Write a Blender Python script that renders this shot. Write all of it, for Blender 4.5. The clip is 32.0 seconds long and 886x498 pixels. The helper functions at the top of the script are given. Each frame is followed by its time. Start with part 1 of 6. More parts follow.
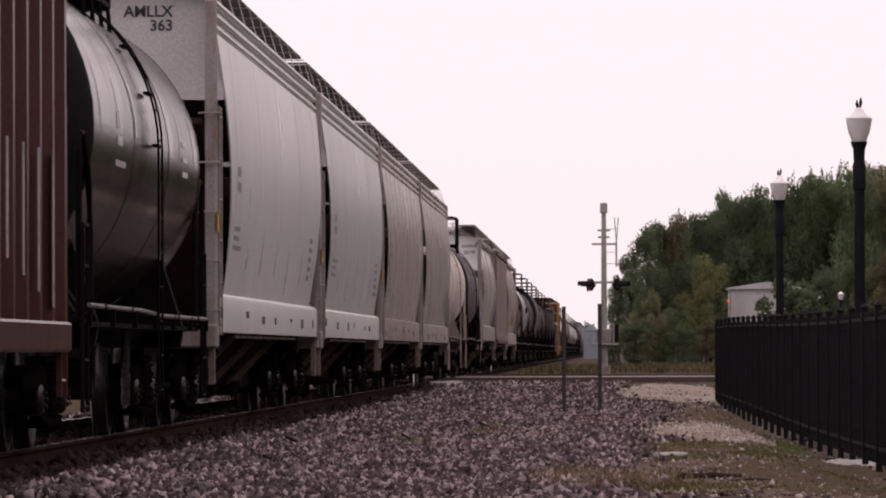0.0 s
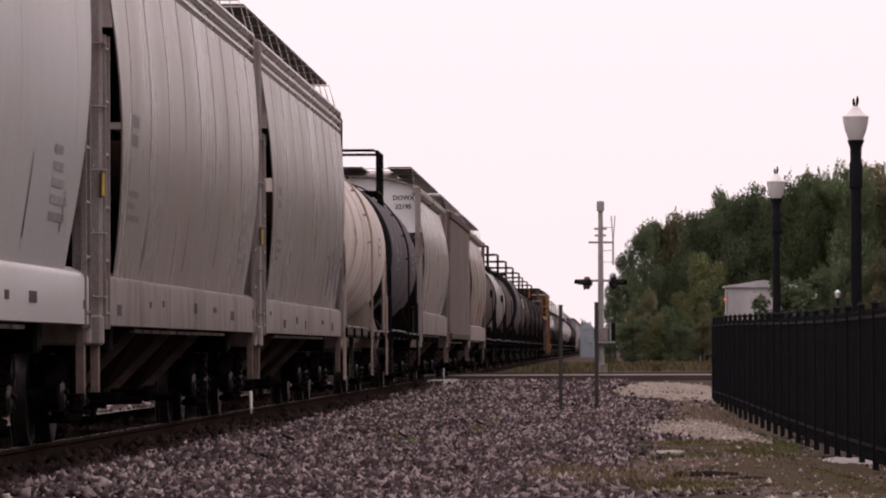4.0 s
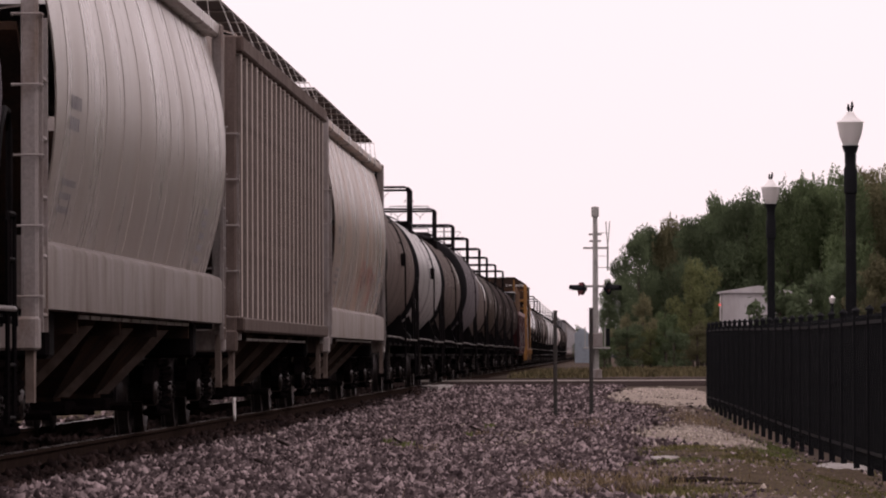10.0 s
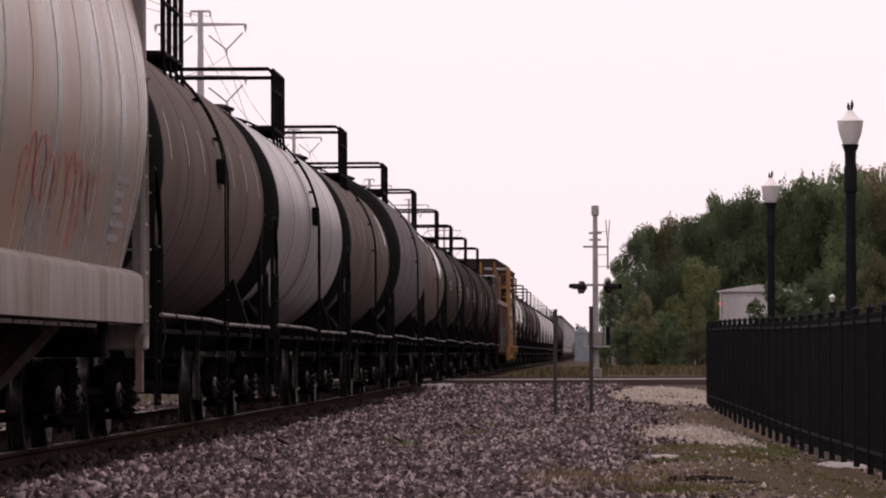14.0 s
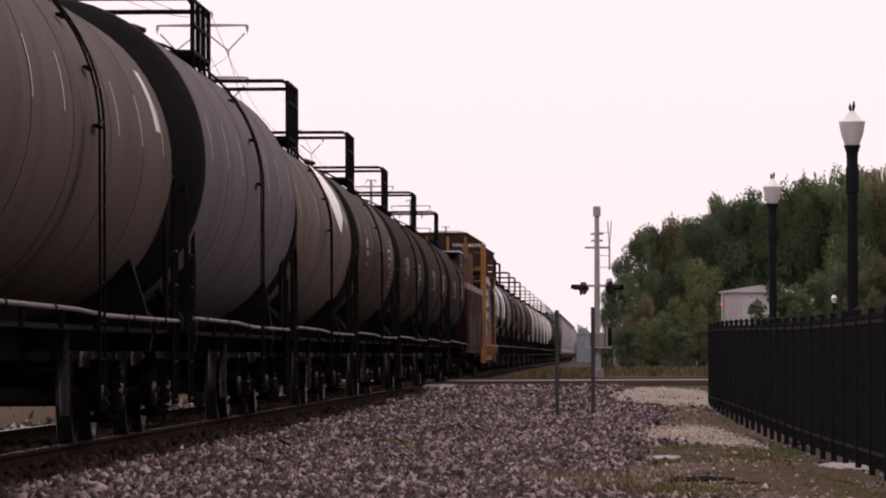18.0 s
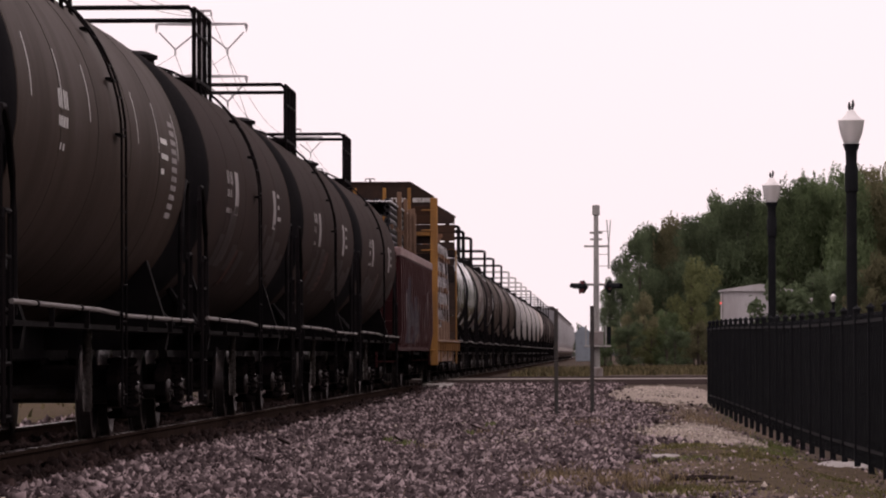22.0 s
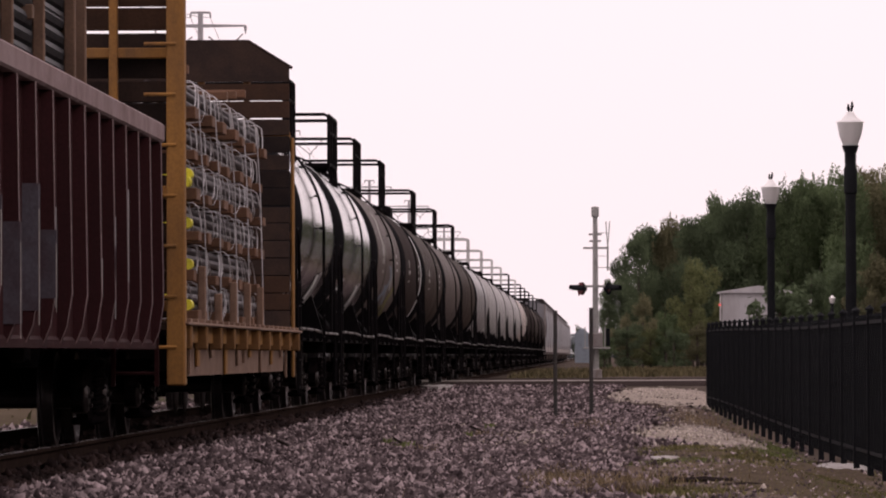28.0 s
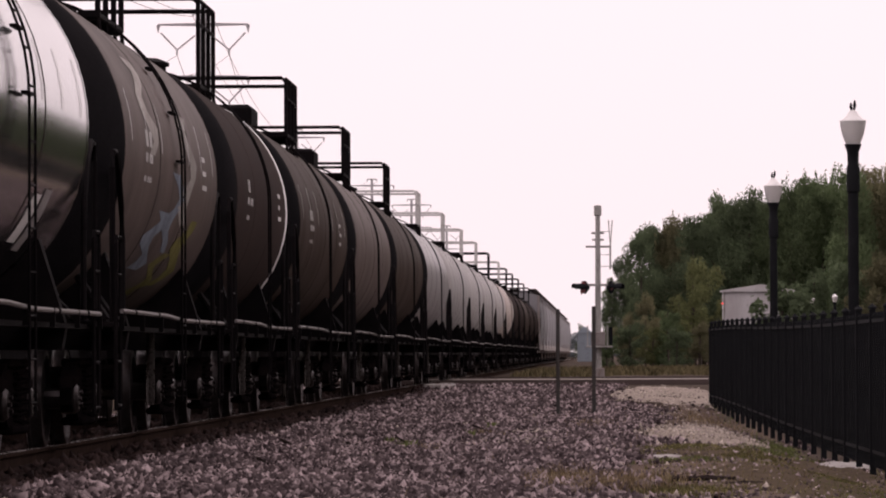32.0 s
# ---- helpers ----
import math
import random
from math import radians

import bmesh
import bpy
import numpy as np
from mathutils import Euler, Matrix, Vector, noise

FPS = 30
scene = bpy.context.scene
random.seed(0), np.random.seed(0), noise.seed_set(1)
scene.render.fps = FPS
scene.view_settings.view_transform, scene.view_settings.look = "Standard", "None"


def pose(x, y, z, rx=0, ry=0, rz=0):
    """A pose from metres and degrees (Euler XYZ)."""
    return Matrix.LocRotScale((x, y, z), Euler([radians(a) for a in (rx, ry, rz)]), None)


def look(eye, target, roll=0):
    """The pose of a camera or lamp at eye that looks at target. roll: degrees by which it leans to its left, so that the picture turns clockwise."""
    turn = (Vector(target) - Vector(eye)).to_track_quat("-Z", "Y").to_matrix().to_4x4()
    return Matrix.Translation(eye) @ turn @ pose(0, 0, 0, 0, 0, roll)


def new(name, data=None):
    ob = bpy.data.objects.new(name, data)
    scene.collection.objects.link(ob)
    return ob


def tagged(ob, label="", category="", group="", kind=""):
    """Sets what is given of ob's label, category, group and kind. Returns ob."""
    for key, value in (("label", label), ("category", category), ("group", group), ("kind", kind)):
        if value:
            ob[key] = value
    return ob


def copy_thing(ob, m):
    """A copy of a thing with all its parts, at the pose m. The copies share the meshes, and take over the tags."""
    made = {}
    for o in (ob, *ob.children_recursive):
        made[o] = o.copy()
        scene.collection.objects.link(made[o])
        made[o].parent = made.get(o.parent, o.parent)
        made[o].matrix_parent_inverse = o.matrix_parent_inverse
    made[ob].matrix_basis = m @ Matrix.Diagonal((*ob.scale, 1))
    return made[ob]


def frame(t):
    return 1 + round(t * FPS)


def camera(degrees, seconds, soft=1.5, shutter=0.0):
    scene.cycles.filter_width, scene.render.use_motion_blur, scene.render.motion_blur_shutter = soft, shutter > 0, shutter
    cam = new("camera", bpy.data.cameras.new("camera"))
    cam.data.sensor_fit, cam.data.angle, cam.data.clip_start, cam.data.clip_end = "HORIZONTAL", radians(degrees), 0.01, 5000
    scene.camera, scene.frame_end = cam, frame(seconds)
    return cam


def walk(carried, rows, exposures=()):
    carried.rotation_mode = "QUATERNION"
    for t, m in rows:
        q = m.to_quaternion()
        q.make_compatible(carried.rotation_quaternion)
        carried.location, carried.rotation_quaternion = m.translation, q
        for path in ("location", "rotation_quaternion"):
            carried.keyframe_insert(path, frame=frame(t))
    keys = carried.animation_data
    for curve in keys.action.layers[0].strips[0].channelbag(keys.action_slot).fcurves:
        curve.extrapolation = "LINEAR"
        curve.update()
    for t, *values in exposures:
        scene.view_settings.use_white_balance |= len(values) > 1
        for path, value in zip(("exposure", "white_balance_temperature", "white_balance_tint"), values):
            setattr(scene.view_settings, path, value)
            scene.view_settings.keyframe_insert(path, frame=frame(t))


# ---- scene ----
cam = camera(9.2, 32.0, soft=2.0)
EYE_Z = 0.775


def stand(rx, rz):
    """The tripod head: one place, small turns."""
    return pose(0, 0, EYE_Z, rx, 0.2, rz)


walk(cam, [
    (0, stand(91.0664, 1.7379)), (0.5, stand(91.0307, 1.774)), (1, stand(91.0398, 1.7831)), (1.5, stand(91.0124, 1.7655)),
    (2, stand(91.0038, 1.7473)), (2.5, stand(90.9944, 1.7473)), (3, stand(90.9991, 1.7426)), (3.5, stand(91.0261, 1.7203)),
    (5.5, stand(91.0753, 1.6838)), (6, stand(91.0885, 1.675)), (6.5, stand(91.1067, 1.675)), (7, stand(91.1111, 1.6662)),
    (7.5, stand(91.102, 1.6662)), (8, stand(91.1111, 1.6571)), (8.5, stand(91.1023, 1.6574)), (9, stand(91.1111, 1.675)),
    (9.5, stand(91.1158, 1.6574)), (10, stand(91.1066, 1.648)), (10.5, stand(91.1154, 1.6392)), (11, stand(91.1064, 1.6568)),
    (11.5, stand(91.1111, 1.648)), (12, stand(91.111, 1.6348)), (12.5, stand(91.1022, 1.6304)), (13, stand(91.0978, 1.6304)),
    (13.5, stand(91.1022, 1.6345)), (14, stand(91.0934, 1.648)), (14.5, stand(91.0935, 1.6662)), (16.5, stand(91.0888, 1.6662)),
    (17, stand(91.102, 1.675)), (17.5, stand(91.102, 1.675)), (18, stand(91.1023, 1.6662)), (18.5, stand(91.1023, 1.6662)),
    (19, stand(91.1111, 1.675)), (19.5, stand(91.1023, 1.6659)), (20, stand(91.1067, 1.6571)), (20.5, stand(91.0935, 1.6659)),
    (21, stand(91.102, 1.6571)), (21.5, stand(91.0935, 1.6659)), (22, stand(91.0888, 1.6574)), (22.5, stand(91.1111, 1.648)),
    (23, stand(91.1022, 1.648)), (23.5, stand(91.1064, 1.6483)), (24, stand(91.1381, 1.648)), (24.5, stand(91.1425, 1.648)),
    (25, stand(91.1111, 1.648)), (25.5, stand(91.1022, 1.648)), (27.5, stand(91.0979, 1.6568)), (28, stand(91.1066, 1.648)),
    (28.5, stand(91.1019, 1.6392)), (29, stand(91.1111, 1.648)), (29.5, stand(91.1019, 1.648)), (30, stand(91.1066, 1.6392)),
    (30.5, stand(91.111, 1.6392)), (31, stand(91.0934, 1.6392)), (31.5, stand(91.0843, 1.6392)), (32, stand(91.0929, 1.675)),
], exposures=[(0, -0.11, 6950, 29), (32, -0.11, 6950, 29)])

# ---- light: a bright overcast sky ----
world = bpy.data.worlds.new("overcast")
scene.world = world
world.use_nodes = True
wn = world.node_tree
sky = wn.nodes.new("ShaderNodeTexSky")
sky.sky_type = "NISHITA"
sky.sun_disc = False
sky.sun_elevation, sky.sun_rotation = radians(33), radians(-104)
sky.air_density, sky.dust_density, sky.ozone_density = 1.0, 4.0, 1.0
pale = wn.nodes.new("ShaderNodeHueSaturation")
pale.inputs["Saturation"].default_value = 0.12
wn.links.new(sky.outputs[0], pale.inputs["Color"])
back = wn.nodes["Background"]
# the cloud deck evens the sky out
deck = wn.nodes.new("ShaderNodeMix")
deck.data_type = "RGBA"
deck.inputs[0].default_value = 0.75
deck.inputs[7].default_value = (11.3, 11.0, 11.1, 1)
wn.links.new(pale.outputs[0], deck.inputs[6])
wn.links.new(deck.outputs[2], back.inputs["Color"])
back.inputs["Strength"].default_value = 0.118

sun = new("sun", bpy.data.lights.new("sun", "SUN"))
sun.data.energy, sun.data.angle, sun.data.color = 0.95, radians(45), (1.0, 0.97, 0.94)
sun.matrix_world = look((24, -6, 16), (0, 0, 0))

# ---- materials ----
def mat(name, color, rough=0.7, metal=0.0, spots=None, amount=0.35, scale=3.0, streak=1.0, bump=0.15, grain=40.0, spec=0.4, patchy=(0.12, 0.15)):
    """A surface with a base colour, stains or dirt of a second colour (stretched downwards by streak) and a fine grain."""
    m = bpy.data.materials.new(name)
    m.use_nodes = True
    n, l = m.node_tree.nodes, m.node_tree.links
    b = n["Principled BSDF"]
    tc = n.new("ShaderNodeTexCoord")
    mp = n.new("ShaderNodeMapping")
    mp.inputs["Scale"].default_value = (1, 1, 1 / streak)
    l.new(tc.outputs["Object"], mp.inputs["Vector"])
    big = n.new("ShaderNodeTexNoise")
    big.inputs["Scale"].default_value, big.inputs["Detail"].default_value, big.inputs["Roughness"].default_value = scale, 8, 0.65
    l.new(mp.outputs[0], big.inputs["Vector"])
    ramp = n.new("ShaderNodeValToRGB")
    ramp.color_ramp.elements[0].position, ramp.color_ramp.elements[1].position = 0.62 - amount * 0.5, 0.78
    l.new(big.outputs[0], ramp.inputs[0])
    fine = n.new("ShaderNodeTexNoise")
    fine.inputs["Scale"].default_value, fine.inputs["Detail"].default_value = grain, 4
    l.new(tc.outputs["Object"], fine.inputs["Vector"])
    mix = n.new("ShaderNodeMix")
    mix.data_type = "RGBA"
    mix.inputs[6].default_value = (*color, 1)
    mix.inputs[7].default_value = (*(spots or [c * 0.55 for c in color]), 1)
    l.new(ramp.outputs[0], mix.inputs[0])
    var = n.new("ShaderNodeMix")
    var.data_type, var.blend_type = "RGBA", "OVERLAY"
    var.inputs[0].default_value = 0.35
    l.new(mix.outputs[2], var.inputs[6])
    l.new(fine.outputs[0], var.inputs[7])
    info = n.new("ShaderNodeObjectInfo")
    shade = n.new("ShaderNodeMapRange")
    shade.inputs["To Min"].default_value, shade.inputs["To Max"].default_value = 0.9, 1.1
    l.new(info.outputs["Random"], shade.inputs["Value"])
    hsv = n.new("ShaderNodeHueSaturation")
    l.new(shade.outputs[0], hsv.inputs["Value"])
    l.new(var.outputs[2], hsv.inputs["Color"])
    l.new(hsv.outputs[0], b.inputs["Base Color"])
    rr = n.new("ShaderNodeMapRange")
    rr.inputs["To Min"].default_value, rr.inputs["To Max"].default_value = max(0.03, rough - patchy[0]), min(1, rough + patchy[1])
    l.new(big.outputs[0], rr.inputs["Value"])
    l.new(rr.outputs[0], b.inputs["Roughness"])
    b.inputs["Metallic"].default_value = metal
    b.inputs["Specular IOR Level"].default_value = spec
    if bump:
        bp = n.new("ShaderNodeBump")
        bp.inputs["Strength"].default_value, bp.inputs["Distance"].default_value = bump, 0.01
        l.new(fine.outputs[0], bp.inputs["Height"])
        l.new(bp.outputs[0], b.inputs["Normal"])
    return m


# darkened for the shade beneath the body and inside the open ends
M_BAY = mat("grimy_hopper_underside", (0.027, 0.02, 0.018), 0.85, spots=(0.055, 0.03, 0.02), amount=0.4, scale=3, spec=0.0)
RUST, GRIME, SOOT = (0.16, 0.075, 0.04), (0.12, 0.1, 0.085), (0.03, 0.027, 0.025)
M_HOPPER_WHITE = mat("white_hopper_paint", (0.47, 0.457, 0.462), 0.3, spots=(0.46, 0.435, 0.43), amount=0.2, scale=0.8, streak=3, bump=0.03)
M_HOPPER_CREAM = mat("cream_hopper_paint", (0.315, 0.285, 0.272), 0.27, spots=(0.27, 0.225, 0.2), amount=0.45, scale=0.8, streak=4, bump=0.03)
M_HOPPER_TAN = mat("weathered_tan_hopper_paint", (0.37, 0.327, 0.31), 0.55, spots=(0.24, 0.17, 0.13), amount=0.45, scale=1.2, streak=6, bump=0.03)
M_TRIM = mat("grey_trim_paint", (0.22, 0.195, 0.19), 0.65, spots=(0.1, 0.06, 0.04), amount=0.35, scale=4, streak=3)
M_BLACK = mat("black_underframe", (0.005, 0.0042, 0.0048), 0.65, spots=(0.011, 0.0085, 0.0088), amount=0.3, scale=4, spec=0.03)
# near-black because the shade below the cars is put into the bogie colour
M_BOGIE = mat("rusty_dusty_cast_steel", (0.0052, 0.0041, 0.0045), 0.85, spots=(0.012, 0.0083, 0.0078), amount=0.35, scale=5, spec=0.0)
M_WHEEL = mat("worn_wheel_steel", (0.042, 0.037, 0.038), 0.33, metal=0.75, spots=(0.022, 0.014, 0.01), amount=0.3, scale=6, spec=0.05)
M_PIPE_WHITE = mat("pale_handrail_paint", (0.115, 0.104, 0.105), 0.55, spots=GRIME, amount=0.4, scale=8)
M_PIPE_DARK = mat("shiny_dark_pipe_steel", (0.05, 0.044, 0.043), 0.25, metal=0.6, amount=0.2, scale=5, spec=0.4)
M_INK = mat("dark_stencil_ink", (0.045, 0.042, 0.048), 0.7, amount=0.2)
M_WHITE_INK = mat("white_stencil_ink", (0.55, 0.54, 0.53), 0.7, amount=0.2)
M_HOPPER_INK = mat("worn_grey_stencil_ink", (0.16, 0.15, 0.165), 0.6, spots=(0.34, 0.325, 0.335), amount=0.6, scale=9, spec=0.1)
M_GREY_INK = mat("faded_grey_stencil_ink", (0.26, 0.24, 0.24), 0.7, amount=0.3, spec=0.05)


class Mesh:
    """Vertices and faces gathered into one mesh."""

    def __init__(self):
        self.v, self.f = [], []

    def add(self, vs, fs):
        k = len(self.v)
        self.v += [tuple(p) for p in vs]
        self.f += [tuple(i + k for i in q) for q in fs]
        return self

    def box(self, x0, x1, y0, y1, z0, z1, c=0.0):
        """A box, its edges chamfered by c."""
        x0, x1, y0, y1, z0, z1 = min(x0, x1), max(x0, x1), min(y0, y1), max(y0, y1), min(z0, z1), max(z0, z1)
        lo, hi = (x0, y0, z0), (x1, y1, z1)
        if c <= 0:
            vs = [(lo[0] if i & 1 else hi[0], lo[1] if i & 2 else hi[1], lo[2] if i & 4 else hi[2]) for i in range(8)]
            return self.add(vs, [(0, 1, 3, 2), (4, 6, 7, 5), (0, 4, 5, 1), (2, 3, 7, 6), (0, 2, 6, 4), (1, 5, 7, 3)])
        c = min(c, 0.45 * (x1 - x0), 0.45 * (y1 - y0), 0.45 * (z1 - z0))
        vs, at = [], {}
        for s in [(a, b, d) for a in (0, 1) for b in (0, 1) for d in (0, 1)]:
            for ax in range(3):
                at[s, ax] = len(vs)
                vs.append([(hi[k] - (c if k != ax else 0)) if s[k] else (lo[k] + (c if k != ax else 0)) for k in range(3)])
        fs = []
        for ax in range(3):
            u, w = (ax + 1) % 3, (ax + 2) % 3
            for e in (0, 1):
                ring = []
                for p, q in ((0, 0), (1, 0), (1, 1), (0, 1)):
                    s = [0, 0, 0]
                    s[ax], s[u], s[w] = e, p, q
                    ring.append(at[tuple(s), ax])
                fs.append(ring)
            for p in (0, 1):
                for q in (0, 1):
                    a, b = [0, 0, 0], [0, 0, 0]
                    a[u] = b[u] = p
                    a[w] = b[w] = q
                    a[ax], b[ax] = 0, 1
                    fs.append([at[tuple(a), u], at[tuple(b), u], at[tuple(b), w], at[tuple(a), w]])
        for s in [(a, b, d) for a in (0, 1) for b in (0, 1) for d in (0, 1)]:
            fs.append([at[s, 0], at[s, 1], at[s, 2]])
        return self.add(vs, fs)

    def tube(self, pts, r, n=8):
        """A round bar along points."""
        pts = [Vector(p) for p in pts]
        rings = []
        for i, p in enumerate(pts):
            a, b = pts[max(i - 1, 0)], pts[min(i + 1, len(pts) - 1)]
            d = (b - a).normalized()
            side = d.cross(Vector((0.13, 0.31, 0.94)) if abs(d.z) < 0.9 else Vector((1, 0.1, 0))).normalized()
            up = d.cross(side)
            rr = r[i] if isinstance(r, (list, tuple)) else r
            rings.append([p + (side * math.cos(6.2832 * j / n) + up * math.sin(6.2832 * j / n)) * rr for j in range(n)])
        return self.loft(rings)

    def loft(self, rings, closed=True, caps=True):
        """A skin over rings of equally many points."""
        n = len(rings[0])
        vs = [p for r in rings for p in r]
        fs = []
        for i in range(len(rings) - 1):
            for j in range(n if closed else n - 1):
                k = (j + 1) % n
                fs.append((i * n + j, i * n + k, (i + 1) * n + k, (i + 1) * n + j))
        if caps and closed:
            fs += [tuple(range(n)), tuple(range((len(rings) - 1) * n, len(rings) * n))]
        return self.add(vs, fs)

    def turned(self, profile, n=24, axis="x", at=(0, 0, 0), caps=True):
        """A body of revolution: profile of (place along the axis, radius)."""
        rings = []
        for s, r in profile:
            ring = []
            for j in range(n):
                a, b = r * math.cos(6.2832 * j / n), r * math.sin(6.2832 * j / n)
                p = {"x": (s, a, b), "y": (a, s, b), "z": (a, b, s)}[axis]
                ring.append((p[0] + at[0], p[1] + at[1], p[2] + at[2]))
            rings.append(ring)
        return self.loft(rings, caps=caps)

    def prism(self, outline, y0, y1):
        """An outline in x and z, drawn out along y."""
        return self.loft([[(x, y0, z) for x, z in outline], [(x, y1, z) for x, z in outline]])

    def slab(self, outline, x0, x1):
        """An outline in y and z, drawn out along x."""
        return self.loft([[(x0, y, z) for y, z in outline], [(x1, y, z) for y, z in outline]])


def finish(ob, angle):
    """Rounded shading but for sharp edges, and faces that look outwards."""
    bm = bmesh.new()
    bm.from_mesh(ob.data)
    bmesh.ops.recalc_face_normals(bm, faces=bm.faces)
    bm.to_mesh(ob.data)
    bm.free()
    ob.data.polygons.foreach_set("use_smooth", [True] * len(ob.data.polygons))
    ob.data.set_sharp_from_angle(angle=radians(angle))


def part(name, geo, material, parent=None, label="", angle=32):
    """One mesh object of its own under a thing or a part."""
    me = bpy.data.meshes.new(name)
    me.from_pydata(geo.v, [], geo.f)
    me.materials.append(material)
    ob = new(name, me)
    finish(ob, angle)
    ob.parent = parent
    if label:
        tagged(ob, label)
    return ob


def again(ob, m, parent=None):
    """Another object on the same mesh."""
    o = new(ob.name.split(".")[0], ob.data)
    o.matrix_basis = m
    o.parent = parent or ob.parent
    return o


def lettering(name, text, size, material, parent, m, label=""):
    """Flat lettering with the built-in font, as a mesh."""
    cu = bpy.data.curves.new(name, "FONT")
    cu.body, cu.size, cu.extrude, cu.resolution_u, cu.offset = text, size, 0.002, 2, size * 0.022
    tmp = bpy.data.objects.new(name, cu)
    me = bpy.data.meshes.new_from_object(tmp)
    bpy.data.objects.remove(tmp)
    bpy.data.curves.remove(cu)
    me.materials.clear()
    me.materials.append(material)
    ob = new(name, me)
    ob.parent = parent
    ob.matrix_basis = m
    if label:
        tagged(ob, label)
    return ob

# ---- the ground and the track ----
def smooth(a, b, x):
    u = min(1, max(0, (x - a) / (b - a)))
    return u * u * (3 - 2 * u)


def ground_z(x, y):
    """Height of the bare ground: a stone bed round the track, a slight fall to the path, up to the road."""
    base = -0.3 + 0.05 * smooth(-1, 1.2, x) + 0.2 * smooth(75, 150, y) - 0.19 * smooth(1.3, 2.4, x) * (1 - smooth(90, 125, y))
    r = abs(x - TRACK_X)
    bed = -0.19 - 0.2 * smooth(1.5, 4.2, r)
    z = max(base, bed) if r < 4.5 else base
    if r < 1.75:
        z = -0.175
    flat = smooth(128, 142, y) * (1 - smooth(186, 200, y))
    return z * (1 - flat) + (-0.03) * flat + (0.035 * noise.noise((x * 0.8, y * 0.35, 0)) if r > 1.7 else 0) * (1 - flat)


TRACK_X = -5.52
M_GROUND = mat("dusty_gravelly_soil", (0.075, 0.06, 0.05), 0.98, spots=(0.15, 0.125, 0.11), amount=0.25, scale=0.5, bump=0.6, grain=30, spec=0.0)
M_ASPHALT = mat("old_asphalt", (0.04, 0.03, 0.028), 0.9, spots=(0.066, 0.05, 0.046), amount=0.3, scale=0.6, bump=0.4, spec=0.0)
M_CONCRETE = mat("pale_concrete", (0.27, 0.24, 0.22), 0.85, spots=(0.19, 0.165, 0.15), amount=0.35, scale=1.5, spec=0.05)
M_RAIL = mat("rusty_rail_steel", (0.022, 0.0148, 0.0125), 0.95, spots=(0.036, 0.024, 0.02), amount=0.35, scale=4, spec=0.0)
M_RAILTOP = mat("polished_rail_head", (0.5, 0.47, 0.46), 0.25, metal=0.9, amount=0.2)
M_TIE = mat("weathered_timber_tie", (0.025, 0.018, 0.015), 0.9, spots=(0.06, 0.047, 0.039), amount=0.4, scale=5, spec=0.0)

xs_ = [-2500, -1200, -500, -200, -90, -45, -25, -16] + [-12 + 0.35 * i for i in range(58)] + [9, 11, 14, 20, 30, 50, 90, 200, 500, 1200, 2500]
ys_ = [-300, -60, -10, 10] + [20 + 1.0 * i for i in range(100)] + [120 + 3.0 * i for i in range(34)] + [230, 260, 300, 360, 450, 600, 900, 1500, 2500, 4500]
g = Mesh()
g.add([(x, y, ground_z(x, y)) for y in ys_ for x in xs_], [(j * len(xs_) + i, j * len(xs_) + i + 1, (j + 1) * len(xs_) + i + 1, (j + 1) * len(xs_) + i) for j in range(len(ys_) - 1) for i in range(len(xs_) - 1)])
tagged(part("ground", g, M_GROUND, angle=180), "bare gravelly soil beside a railway track", "ground", kind="structure")

# the road over the track
g = Mesh().box(-60, 60, 141, 187, -0.3, -0.012, 0.01)
tagged(part("road", g, M_ASPHALT), "old asphalt road crossing the track", "road", kind="structure")
for y0, y1, x0, x1 in ((166, 171, -8.2, 5.5),):
    tagged(part("crossing_slab", Mesh().box(x0, x1, y0, y1, -0.1, 0.0, 0.01), M_CONCRETE), "pale concrete crossing slab across the track", "slab", kind="structure")


def rail_line(x, y0, y1):
    sec = [(-0.075, -0.18), (0.075, -0.18), (0.075, -0.165), (0.012, -0.14), (0.012, -0.045), (0.037, -0.035), (0.037, -0.012), (0.03, -0.004), (-0.03, -0.004), (-0.037, -0.012), (-0.037, -0.035), (-0.012, -0.045), (-0.012, -0.14), (-0.075, -0.165)]
    r = part("rail", Mesh().prism([(x + a, b) for a, b in sec], y0, y1), M_RAIL)
    part("rail_head", Mesh().box(x - 0.03, x + 0.03, y0, y1, -0.004, 0.0), M_RAILTOP, r, "worn bright running surface")
    return tagged(r, "rusty steel rail on timber ties", "rail", "rails", "structure")


for s in (-1, 1):
    rail_line(TRACK_X + s * (GAUGE_HALF := 0.7525), 20, 1600)
tie = Mesh().box(-1.3, 1.3, -0.115, 0.115, -0.36, -0.182, 0.015)
first_tie = tagged(part("railway_tie", tie, M_TIE), "dark weathered timber railway tie", "railway tie", "ties under the track")
first_tie.matrix_basis = pose(TRACK_X, 30, 0.012)
rng = random.Random(4)
for k in range(1, 190):
    o = again(first_tie, pose(TRACK_X + rng.uniform(-0.04, 0.04), 30 + 0.54 * k, 0.012 + rng.uniform(-0.012, 0.006), 0, 0, rng.uniform(-1, 1)))
    tagged(o, "dark weathered timber railway tie", "railway tie", "ties under the track")

